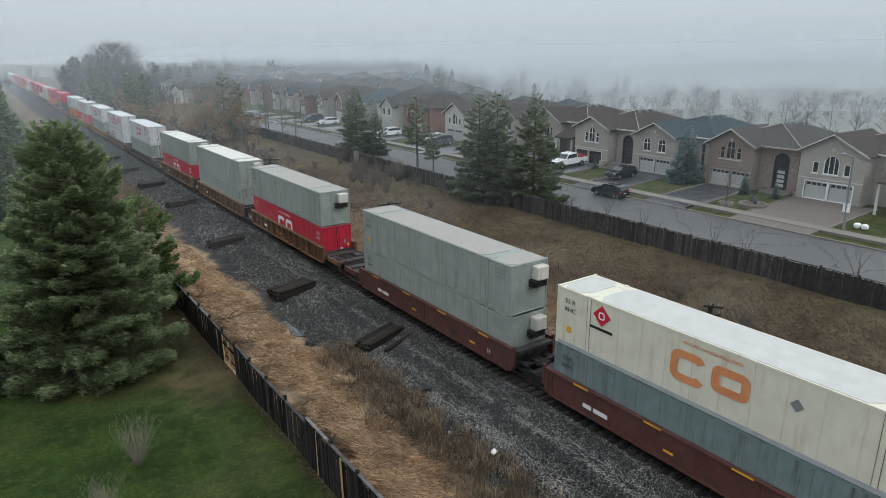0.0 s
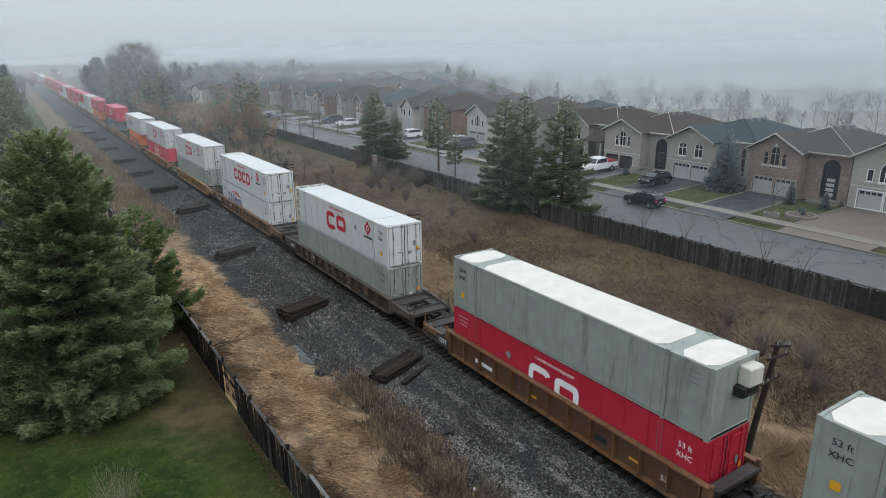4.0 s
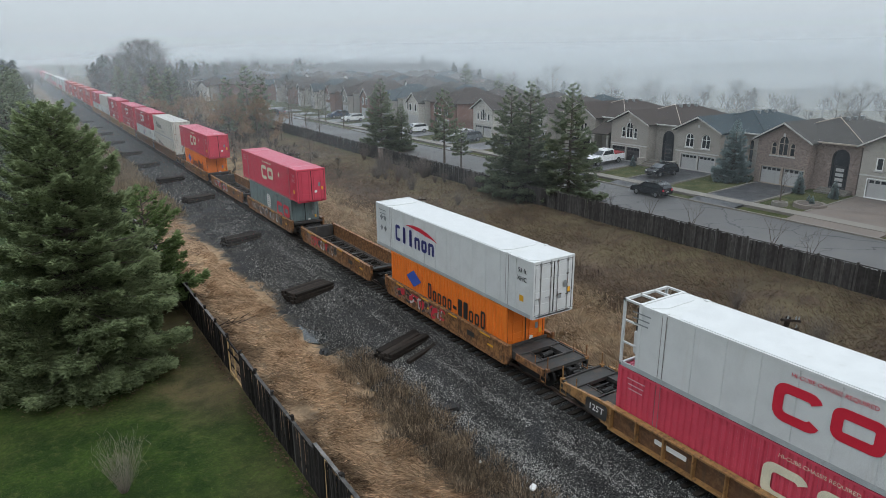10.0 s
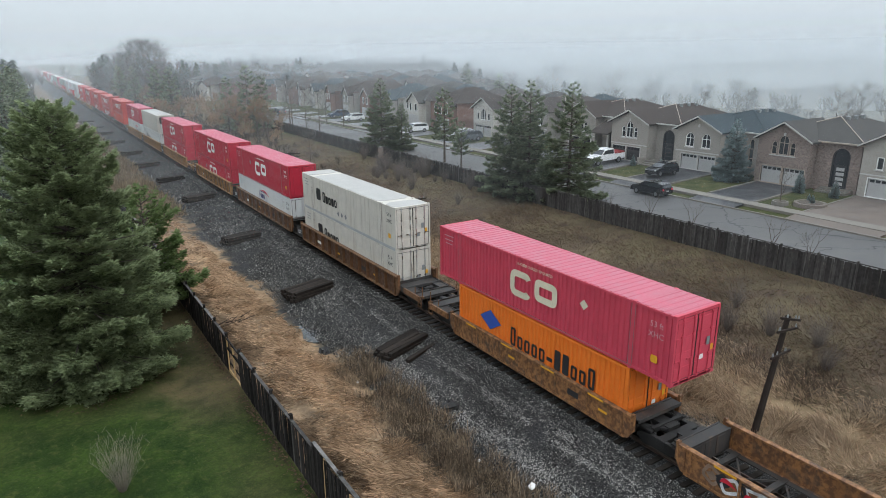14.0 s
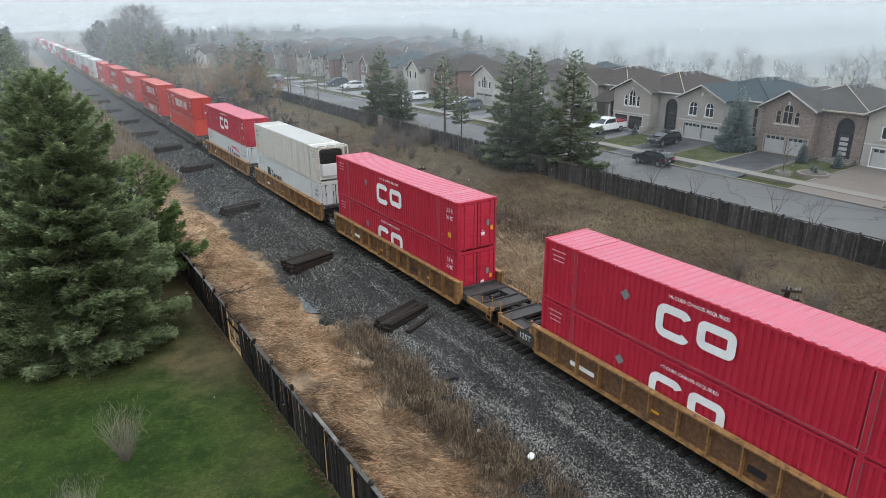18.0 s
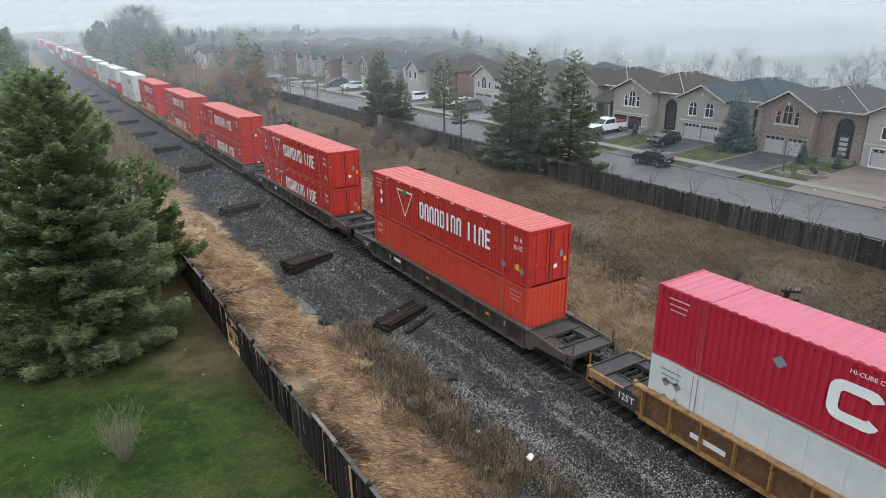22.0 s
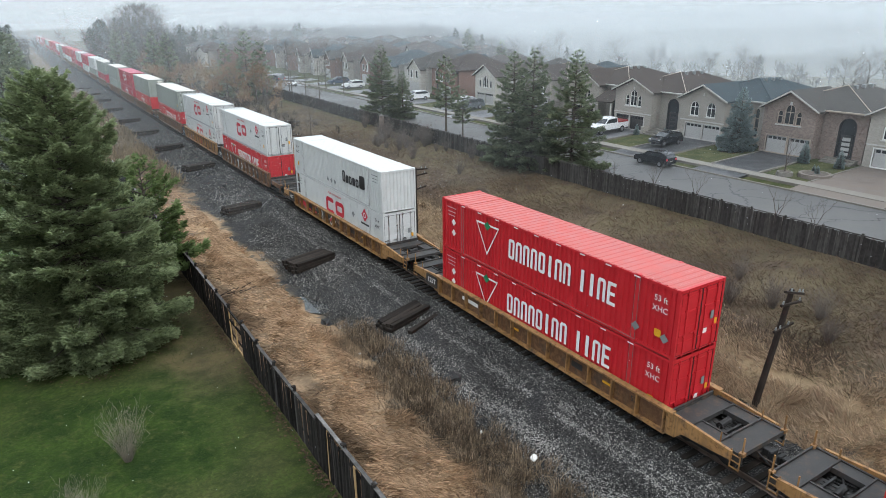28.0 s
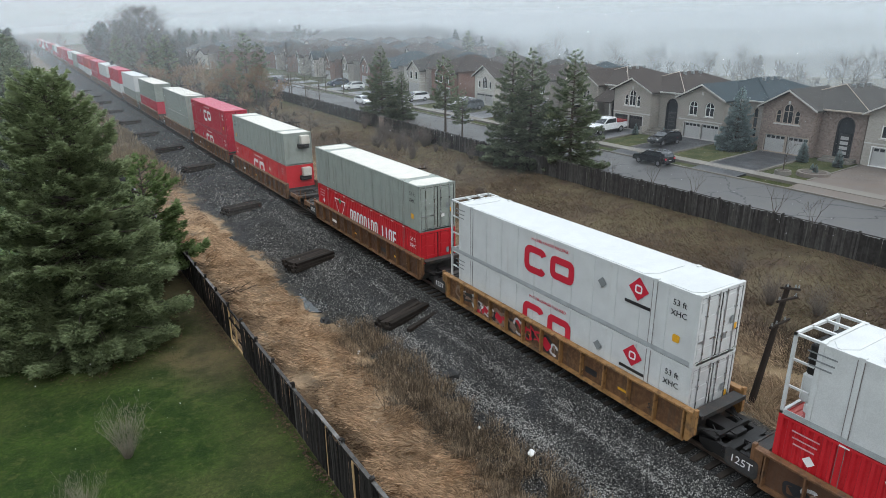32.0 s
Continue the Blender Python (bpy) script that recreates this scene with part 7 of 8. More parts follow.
def house(label, xg, yc, half, wall, roof, y0, y1, deep=13.0, gz=2.2, eave=7.15, peak=8.85, ridge=2.05, recess=2.2, doors="garage_grey", upper="three", entry=None, frame="trim", surround="trim", side_win=(), gc=None, wz=4.9):
    """A two-storey house: gabled garage front, recessed entrance, hipped main roof. The front looks towards -x."""
    h = thing("house", pose(0, 0, 0), label, "house", "houses along the street")
    foot = gz - 0.5
    openings = []
    gc = yc if gc is None else gc
    for dy in (-1.2, 1.2):
        openings.append(garage_door(h, xg, gc + dy, gz + 0.05, doors, surround))
    if upper == "three":
        for dy, z, w, hh in ((0, wz, 1.1, 2.0), (-0.98, wz, 0.62, 1.35), (0.98, wz, 0.62, 1.35)):
            openings.append(window(h, xg, yc + dy, z, w, hh, True, frame, 1 if dy == 0 else 0, 1))
    elif upper == "two":
        for dy in (-1.1, 1.1):
            openings.append(window(h, xg, yc + dy, wz, 1.2, 1.65, True, "marking_white", 1, 1))
    elif upper == "wide":
        openings.append(window(h, xg, yc, wz, 1.5, 1.9, True, "marking_white", 2, 0))
        for dy in (-1.5, 1.5):
            openings.append(window(h, xg, yc + dy, wz, 0.65, 1.2, False, "marking_white", 0, 0))
    outline = [(yc - half, foot), (yc + half, foot), (yc + half, eave), (yc, peak - 0.1), (yc - half, eave)]
    part("front_wall", holed_wall(outline, openings, xg, 0.25), M[wall], h)
    for s in (-1, 1):
        part("side_wall", Geo().box(xg + 0.25, xg + recess + 0.3, yc + s * half - (0.25 if s > 0 else 0), yc + s * half + (0.25 if s < 0 else 0), foot, eave), M[wall], h)
    part("keystone", Geo().box(xg - 0.05, xg + 0.05, yc - 0.12, yc + 0.12, 7.25, 7.6, 0.03), M["trim"], h)
    part("string_course", Geo().box(xg - 0.04, xg + 0.02, yc - half, yc + half, gz + 2.12, gz + 2.24), M["trim"] if wall != "brick_tan" else M["brick_tan"], h)
    # the main block behind
    xm = xg + recess
    spans = [(y0, yc - half), (yc + half, y1)]
    for a, b in spans:
        if b - a < 0.3:
            continue
        holes = []
        if entry and a <= entry[0] <= b:
            ey, tall = entry
            o = arch(ey, gz + 0.35, 1.7, tall, True)
            d = part("entrance", ring(o, 0.12, xm + 0.05, 0.1), M["door"], h)
            part("door_leaf", Geo().box(xm + 0.16, xm + 0.22, ey - 0.55, ey + 0.55, gz + 0.4, gz + 2.6), M["door"], d)
            for k in range(4):
                part("door_light", Geo().box(xm + 0.145, xm + 0.165, ey - 0.38, ey + 0.38, gz + 0.6 + 0.48 * k, gz + 0.92 + 0.48 * k), M["garage_grey"] if wall == "brick_tan" else M["glass"], d)
            g = Geo()
            g.add([(xm + 0.24, p, q) for p, q in o], [tuple(range(len(o)))])
            part("pane", g, M["glass"], d)
            for k in range(3):
                part("step", Geo().box(xm - 0.45 * (3 - k), xm - 0.45 * (2 - k), ey - 1.5, ey + 1.5, gz - 0.3, gz + 0.12 * (k + 1)), M["concrete"], d)
            holes.append(o)
        for sy, sz, sw, sh in side_win:
            if a < sy < b:
                holes.append(window(h, xm, sy, sz, sw, sh, sh > 2.5, "tan_trim", 0, 2, False))
        part("front_wall", holed_wall([(a, foot), (b, foot), (b, eave), (a, eave)], holes, xm, 0.25), M[wall], h)
    part("main_wall", Geo().box(xm + 0.6, xm + deep, y0, y1, foot, eave - 0.02), M[wall], h)
    for ya, yb in ((y0, y0 + 0.2), (y1 - 0.2, y1)):
        part("side_wall", Geo().box(xm + 0.25, xm + 0.6, ya, yb, foot, eave), M[wall], h)
    g, hips = hip_roof(xm, xm + deep, y0, y1, eave, ridge)
    r = part("roof", g, M[roof], h)
    for p, q in hips:
        part("hip_cap", Geo().tube(Vector(p) + Vector((0, 0, 0.02)), Vector(q) + Vector((0, 0, 0.03)), 0.045, 0.045, 5), M["tan_trim"] if roof != "roof_teal" else M[roof], r)
    for k in range(3):
        part("roof_vent", Geo().box(xm + deep / 2 - 1.6 + 1.5 * k, xm + deep / 2 - 1.25 + 1.5 * k, (y0 + y1) / 2 - 0.85, (y0 + y1) / 2 - 0.5, eave + ridge - 0.5, eave + ridge + 0.06, 0.03), M["marking_grey"], r)
    part("gutter", Geo().box(xm - 0.55, xm - 0.43, y0 - 0.45, y1 + 0.45, eave - 0.1, eave + 0.06, 0.02), M["trim"] if wall != "brick_tan" else M["tan_trim"], r)
    g = gable_roof(yc, half, xg - 0.45, xm + 5.5, eave, peak)
    r = part("gable_roof", g, M[roof], h)
    slope = (peak - eave) / half
    for s in (-1, 1):
        prof = [(yc, peak - 0.02), (yc + s * (half + 0.42), eave - 0.42 * slope - 0.02), (yc + s * (half + 0.42), eave - 0.42 * slope + 0.14), (yc, peak + 0.15)]
        part("fascia", Geo().prism(prof, "x", xg - 0.5, xg - 0.44), M["trim"], r)
    return h


house("pale grey-brick house with wide white window and garage doors", 46.0, 9.0, 3.1, "brick_pale", "roof_brown", -1.5, 12.1, upper="wide", surround="marking_white", entry=(1.2, 3.0))
house("tan brick house with arched windows and tall entrance", 45.2, 19.4, 2.75, "brick_tan", "roof_grey", 12.4, 22.15, recess=1.3, eave=7.0, peak=8.6, entry=(14.2, 3.9), frame="tan_trim", surround="tan_trim", gc=19.2, wz=5.3)
house("grey-beige brick house with blue-grey roof and double garage", 45.6, 29.9, 2.95, "brick_grey", "roof_teal", 23.2, 32.9, recess=2.4, eave=6.95, peak=8.4, upper="two", side_win=((24.6, 3.0, 0.6, 3.2),), gc=29.7)
house("grey-beige brick house with dark garage doors and stone steps", 44.8, 39.5, 3.0, "brick_grey", "roof_brown", 33.0, 42.6, recess=1.6, eave=7.15, peak=8.55, entry=(34.6, 3.9), doors="garage_dark", frame="marking_white", gc=39.9, wz=5.2)
house("grey-beige brick house behind dark spruces", 47.0, 50.5, 2.9, "brick_grey", "roof_brown", 43.6, 54.0, doors="garage_dark", entry=(45.4, 3.0), recess=1.5)
house("grey-beige brick house with a brown roof behind spruces", 47.2, 60.6, 2.8, "brick_grey", "roof_brown", 56.4, 66.0, upper="two", recess=2.0)
house("pale house with a gabled front and a white garage", 45.6, 72.2, 2.8, "siding", "roof_brown", 66.6, 76.6, upper="wide", recess=2.0, eave=6.9, peak=8.5)
# porch roofs
for x, y, w in ((43.8, 1.8, 4.2), (45.2, 45.2, 3.4)):
    p = thing("porch", pose(x, y, 2.2), "small dark shingled porch roof on posts", "porch", "porches")
    part("roof", Geo().prism([(0, 2.9), (3.2, 4.3), (3.2, 4.45), (0, 3.05)], "y", -w / 2, w / 2), M["roof_brown"], p)
    for s in (-1, 1):
        part("post", Geo().box(0.1, 0.3, s * (w / 2 - 0.2) - 0.1, s * (w / 2 - 0.2) + 0.1, -0.1, 2.95), M["trim"], p)


# ---- houses farther off ----
def far_house(x, y, w, d, wall, roof, turn, rise=2.6, eave=5.0, gz=None, gable=True):
    gz = ground_z(x, y) if gz is None else gz
    h = thing("house", pose(x, y, gz, 0, 0, turn), "two-storey suburban house grey in the mist", "house", "far houses")
    part("wall", Geo().box(0, d, -w / 2, w / 2, -1.5, eave), M[wall], h)
    g, hips = hip_roof(0, d, -w / 2, w / 2, eave, rise)
    part("roof", g, M[roof], h)
    if not gable:
        gy = w * rnd.choice((-0.22, 0.2))
        part("gable", Geo().prism([(gy - 2.2, -1.4), (gy + 2.2, -1.4), (gy + 2.2, eave - 0.2), (gy, eave + 1.2), (gy - 2.2, eave - 0.2)], "x", -1.0, 0.6), M["siding" if wall != "siding" else "brick_pale"], h)
        part("gable_roof", gable_roof(gy, 2.2, -1.3, 3.0, eave - 0.2, eave + 1.25), M[roof], h)
    if gable:
        gy = -w * 0.2
        part("gable", Geo().prism([(gy - 2.4, -1.4), (gy + 2.4, -1.4), (gy + 2.4, eave - 0.3), (gy, eave + 1.3), (gy - 2.4, eave - 0.3)], "x", -1.2, 0.6), M[wall], h)
        part("gable_roof", gable_roof(gy, 2.4, -1.55, 3.2, eave - 0.3, eave + 1.35), M[roof], h)
        for k in (-1.1, 1.1):
            window_box(h, -1.22, gy + k, 2.9, 0.95, 1.5)
        for s in (-1, 1):
            prof = [(gy, eave + 1.33), (gy + s * 2.85, eave - 0.62), (gy + s * 2.85, eave - 0.46), (gy, eave + 1.5)]
            part("fascia", Geo().prism(prof, "x", -1.6, -1.54), M["trim"], h)
        d2 = part("garage_door", Geo().box(-1.28, -1.2, gy - 2.0, gy + 2.0, 0.1, 2.2), M["garage_grey"], h)
        window_box(h, -0.02, w * 0.28, 2.9, 1.2, 1.4)
        part("door", Geo().box(-0.06, 0.0, w * 0.2, w * 0.2 + 1.0, 0.1, 2.2), M["door"], h)


def window_box(h, x, y, z, w, hh):
    win = part("window", ring([(y - w / 2, z), (y + w / 2, z), (y + w / 2, z + hh), (y - w / 2, z + hh)], 0.1, x - 0.05, 0.07), M["marking_white"], h)
    part("pane", Geo().box(x - 0.03, x + 0.02, y - w / 2 + 0.08, y + w / 2 - 0.08, z + 0.08, z + hh - 0.08), M["glass"], win)


rnd = random.Random(77)
walls, roofs = ["brick_grey", "brick_red", "siding", "brick_pale", "brick_red"], ["roof_brown", "roof_teal", "roof_grey", "roof_brown"]
for k in range(1, 12):
    far_house(46.5 + 0.10 * k * k * 0.3, 75 + 11.0 * k, 9.6, 12, walls[k % 5], roofs[(k * 3) % 4], -1.5 * k, gz=2.1)
for k in range(9):
    far_house(72 + rnd.uniform(-2, 2) + 2.6 * k, 66 + 13.5 * k, 10.5, 11, walls[(k + 2) % 5], roofs[(k + 1) % 4], 180 + rnd.uniform(-8, 8))
# back rows of the suburb: roofs and blank gables over one another
for row in range(8):
    for k in range(9):
        x, y = 34 + 17.0 * k + 6 * row + rnd.uniform(-3, 3), 214 + 17 * row + rnd.uniform(-3, 3) - 5.0 * k
        if (y + 17) / (x + 20) > 1.3:
            far_house(x, y, rnd.uniform(10, 13), 11, walls[(k + row) % 5], roofs[(k * 3 + row) % 4], rnd.choice((-70, 110, 20, 200)) + rnd.uniform(-8, 8), gable=False)
for k in range(7):
    far_house(66 + 6.5 * k, 172 - 8.0 * k + 10 * (k % 2), 10.5, 11, walls[(k + 1) % 5], roofs[(k + 2) % 4], -20 + rnd.uniform(-8, 8), eave=5.4, gable=False)


# ---- driveways, lawns, garden beds ----
def slab(name, x0, x1, y0, y1, z0, z1, material, label, category):
    """A gently rising slab from the road up to the houses."""
    g = Geo().prism([(x0, z0 - 0.4), (x1, z1 - 0.4), (x1, z1), (x0, z0)], "y", y0, y1)
    return sheet(name, g, M[material], label, category)


for y0, y1, x1, material, label in ((16.8, 21.7, 45.3, "newasphalt", "fresh black asphalt driveway"), (27.2, 32.2, 45.7, "newasphalt", "wet black asphalt driveway"), (37.3, 42.4, 44.9, "drive", "grey asphalt driveway"), (4.4, 11.9, 46.1, "pavers", "brown paved driveway of interlocking stones"), (47.6, 53.2, 46.6, "drive", "grey asphalt driveway"), (60.6, 66.4, 46.2, "drive", "grey asphalt driveway")):
    slab("driveway", 33.5, 35.3, y0, y1, 1.76, 1.9, material, label, "driveway")
    slab("driveway", 36.8, x1, y0, y1, 1.92, 2.24, material, label, "driveway")
    for e in (y0 - 0.18, y1):
        slab("driveway_edging", 36.8, x1, e, e + 0.18, 1.97, 2.3, "concrete", "pale concrete edging beside a driveway", "edging")
for k in range(12):
    y = 72.5 + 11.0 * k
    slab("driveway", 36.8, 46.0 + 0.03 * k * k, y - 2.6, y + 2.6, 1.95, 2.16, "drive", "grey asphalt driveway", "driveway")
slab("side_street", 33.5, 47.0, 126, 138, 1.75, 1.9, "drive", "wet grey side street between the far houses", "road")
b = thing("garden_bed", pose(39.5, 12.9, 2.0), "round raised garden bed with stone edging and shrubs", "garden bed")
part("edging", Geo().tube((0, 0, -0.2), (0, 0, 0.22), 1.45, 1.38, 18), M["pavers"], b)
part("soil", Geo().tube((0, 0, 0.15), (0, 0, 0.27), 1.2, 1.0, 16), M["bark"], b)
b = thing("tree_bed", pose(38.0, 14.9, 1.9), "small round stone bed under a young tree", "garden bed")
part("edging", Geo().tube((0, 0, -0.2), (0, 0, 0.3), 0.75, 0.7, 14), M["concrete"], b)
part("soil", Geo().tube((0, 0, 0.25), (0, 0, 0.33), 0.6, 0.5, 14), M["bark"], b)
b = thing("stone_steps", pose(43.8, 34.8, 2.1), "broad pale stone steps with low walls at an entrance", "steps")
for k in range(4):
    part("step", Geo().box(0.5 * k, 0.5 * k + 0.55, -1.9, 1.9, -0.3, 0.18 * (k + 1), 0.02), M["concrete"], b)
for s in (-1, 1):
    part("side_wall", Geo().box(0, 2.6, s * 2.1 - 0.2, s * 2.1 + 0.2, -0.3, 0.95, 0.03), M["brick_pale"], b)


# ---- vehicles ----
def wheel(car, x, y, r):
    w = part("wheel", Geo().tube((-0.11, 0, 0), (0.11, 0, 0), r, r, 18), M["tyre"], car, "", pose(x, y, r))
    part("rim", Geo().tube((-0.118, 0, 0), (0.118, 0, 0), r * 0.62, r * 0.62, 12), M["rim"], w)


def vehicle(name, m, label, kind, paint):
    """A parked vehicle along its y axis, front at +y."""
    c = thing(name, m, label, "car" if kind != "pickup" else "pickup truck", "parked vehicles")
    P = M[paint]
    if kind == "pickup":
        L, W, r = 2.9, 0.98, 0.4
        low = [(-L, 0.55), (L, 0.5), (L, 1.0), (L - 0.15, 1.15), (1.25, 1.22), (-L, 1.22)]
        cab = [(1.15, 1.2), (0.55, 1.85), (-0.95, 1.9), (-1.15, 1.2)]
        part("body", Geo().prism(low, "x", -W, W), P, c)
        part("cab", Geo().prism(cab, "x", -W + 0.12, W - 0.12), P, c)
        part("windscreen", Geo().prism([(1.10, 1.27), (0.60, 1.78), (0.64, 1.8), (1.15, 1.29)], "x", -W + 0.2, W - 0.2), M["glass"], c)
        for s in (-1, 1):
            part("side_window", Geo().prism([(0.95, 1.27), (0.5, 1.76), (-0.9, 1.8), (-1.0, 1.27)], "x", s * (W - 0.115) - 0.01, s * (W - 0.115) + 0.01), M["glass"], c)
        part("bed_cover", Geo().box(-W + 0.03, W - 0.03, -L + 0.05, -1.2, 1.2, 1.42, 0.04), M["car_red"], c, "dark red load in the bed")
        part("bumper", Geo().box(-W, W, L - 0.05, L + 0.1, 0.45, 0.72, 0.04), M["chrome"], c)
        part("grille", Geo().box(-W + 0.3, W - 0.3, L - 0.02, L + 0.03, 0.74, 1.05), M["door"], c)
        for s in (-1, 1):
            part("headlight", Geo().box(s * 0.82 - 0.14, s * 0.82 + 0.14, L - 0.03, L + 0.04, 0.8, 1.02), M["garage_grey"], c)
        wy = 1.8
    else:
        L, W, r = 2.32, 0.93, 0.37
        low = [(-L, 0.42), (L, 0.38), (L + 0.02, 0.75), (L - 0.2, 0.98), (1.1, 1.12), (-L + 0.05, 1.15), (-L - 0.03, 0.8)]
        cab = [(1.25, 1.08), (0.45, 1.6), (-1.5, 1.68), (-2.05, 1.5), (-2.28, 1.1)]
        part("body", Geo().prism(low, "x", -W, W), P, c)
        part("cab", Geo().prism(cab, "x", -W + 0.12, W - 0.12), P, c)
        part("windscreen", Geo().prism([(1.18, 1.15), (0.48, 1.58), (0.52, 1.6), (1.24, 1.16)], "x", -W + 0.2, W - 0.2), M["glass"], c)
        part("rear_window", Geo().prism([(-2.07, 1.48), (-2.26, 1.14), (-2.3, 1.15), (-2.1, 1.49)], "x", -W + 0.2, W - 0.2), M["glass"], c)
        for s in (-1, 1):
            part("side_window", Geo().prism([(0.95, 1.14), (0.38, 1.52), (-1.5, 1.58), (-1.95, 1.44), (-2.05, 1.14)], "x", s * (W - 0.115) - 0.01, s * (W - 0.115) + 0.01), M["glass"], c)
            part("headlight", Geo().box(s * 0.72 - 0.16, s * 0.72 + 0.16, L - 0.16, L + 0.02, 0.72, 0.86), M["garage_grey"], c)
            part("tail_light", Geo().box(s * 0.76 - 0.12, s * 0.76 + 0.12, -L - 0.04, -L + 0.08, 0.85, 1.05), M["marking_red"], c)
            part("roof_rail", Geo().box(s * 0.7 - 0.02, s * 0.7 + 0.02, -1.5, 0.2, 1.68, 1.73), M["chrome"], c)
        part("bumper", Geo().box(-W + 0.05, W - 0.05, L - 0.05, L + 0.06, 0.35, 0.6, 0.04), M["door"], c)
        part("number_plate", Geo().box(-0.22, 0.22, -L - 0.05, -L - 0.02, 0.7, 0.82), M["garage_grey"], c)
        wy = 1.42
    for s in (-1, 1):
        part("mirror", Geo().box(s * (W + 0.1) - 0.09, s * (W + 0.1) + 0.09, 0.75, 0.87, 1.12, 1.27, 0.03), P, c)
        for y in (-wy, wy):
            wheel(c, s * (W - 0.1), y, r)
    return c


M["car_white"] = mat("white_car_paint", (0.75, 0.75, 0.75), 0.25, var=0.03, bump=0)
M["car_red"] = mat("dark_red_cover", (0.26, 0.018, 0.022), 0.5, var=0.1, bump=0.03)
M["car_grey"] = mat("grey_car_paint", (0.09, 0.10, 0.11), 0.25, var=0.05, bump=0)
M["car_blue"] = mat("blue_car_paint", (0.03, 0.05, 0.09), 0.25, var=0.05, bump=0)
vehicle("suv_car", pose(32.4, 25.2, ROAD_Z) @ Matrix.Scale(0.86, 4), "black compact SUV parked at the kerb", "suv", "black")
vehicle("suv_car", pose(40.6, 30.6, 2.09, 1.6, 0, 90) @ Matrix.Scale(0.86, 4), "black SUV parked in a driveway", "suv", "black")
vehicle("pickup_truck", pose(41.2, 40.3, 2.1, -1.6, 0, 90), "white pickup truck with red bed cover in a driveway", "pickup", "car_white")
for x, y, z, turn, paint, kind in ((32.4, 78, ROAD_Z, 0, "car_white", "suv"), (40.4, 69.2, 2.05, 90, "car_grey", "suv"), (41.0, 72.2, 2.05, 90, "car_white", "suv"), (40, 85.5, 2.0, 90, "car_white", "suv"), (41, 100, 2.0, 90, "car_grey", "suv"), (40, 112, 2.0, 90, "car_white", "suv"), (41, 122, 2.0, 90, "car_blue", "suv"), (33, 140, ROAD_Z, 8, "car_grey", "suv")):
    vehicle("parked_car", pose(x, y, z, 0, 0, turn), "parked car half hidden in the mist", kind, paint)


WHITE_CAR = vehicle("white_car", pose(31.6, 165, ROAD_Z, 0, 0, 180) @ Matrix.Scale(0.9, 4), "white car driving along the wet street", "suv", "car_white")


# ---- street lamp, small things ----
def street_lamp(x, y):
    p = thing("street_lamp", pose(x, y, 1.8), "grey concrete street lamp with a sign", "street lamp")
    part("base", Geo().tube((0, 0, -0.3), (0, 0, 0.25), 0.17, 0.15, 8), M["concrete"], p)
    part("pole", Geo().tube((0, 0, 0), (-0.25, 0.1, 6.6), 0.12, 0.08, 8), M["marking_grey"], p)
    part("arm", Geo().tube((-0.25, 0.1, 6.4), (-1.0, 0.5, 6.75), 0.05, 0.04, 6), M["marking_grey"], p)
    part("head", Geo().box(-1.4, -0.85, 0.35, 0.65, 6.62, 6.8, 0.04), M["marking_grey"], p)
    part("sign", Geo().box(-0.16, -0.13, -0.3, 0.3, 1.7, 2.5, 0.01), M["marking_white"], p)


street_lamp(37.0, 3.2)
u = thing("utility_box", pose(38.6, 2.2, 1.9), "two pale garbage bags at the roadside", "bags")
for k in range(2):
    part("bag", Geo().box(-0.3, 0.3, 0.6 * k - 0.25, 0.6 * k + 0.25, 0, 0.45, 0.12), M["marking_white"], u)
for x, y, s in ((-6.28, -1.95, 0.2), (-6.9, 0.6, 0.1), (-7.9, 9.9, 0.08)):
    t = thing("litter", pose(x, y, ground_z(x) + 0.35 if x > -7 else ground_z(x) + 0.1, 20, 10, 30), "crumpled white plastic litter in the weeds", "litter", "litter")
    part("sheet", Geo().box(-s, s, -s * 0.6, s * 0.6, 0, s * 0.5, s * 0.2), M["marking_white"], t)
for x, y, k in ((39.2, 12.6, 0.16), (40.1, 13.4, 0.13), (43.4, 16.2, 0.32), (43.6, 12.9, 0.26), (42.9, 36.9, 0.2), (43.2, 32.9, 0.2)):
    conifer(x, y, ground_z(x) + 0.05, BLUE, "small dark evergreen shrub in a front garden", k, x, "garden shrubs", "garden_shrub")


PUDDLES = ((-7.5, 17.4, 0.8, 1.7, 1), (4.1, -3.2, 0.6, 1.4, 3))
DEBRIS = ((-5.4, 4.9, 0.42, 1, "iron", "black crumpled scrap lying in the ballast"), (-7.86, 14.3, 0.35, 2, "iron", "black crumpled scrap at the ditch"))
BRANCH = (-11.6, 20.6, ground_z(-11.6) + 0.02, 0, 0, 25)


def water_material():
    m, nt, lk, bs = nodes_of("still_water")
    bs.inputs["Base Color"].default_value = (0.02, 0.022, 0.02, 1)
    lk.new(span(nt, lk, noisy(nt, lk, 3.0, 3), 0.3, 0.7, 0.02, 0.12), bs.inputs["Roughness"])
    return m


M["water"] = water_material()


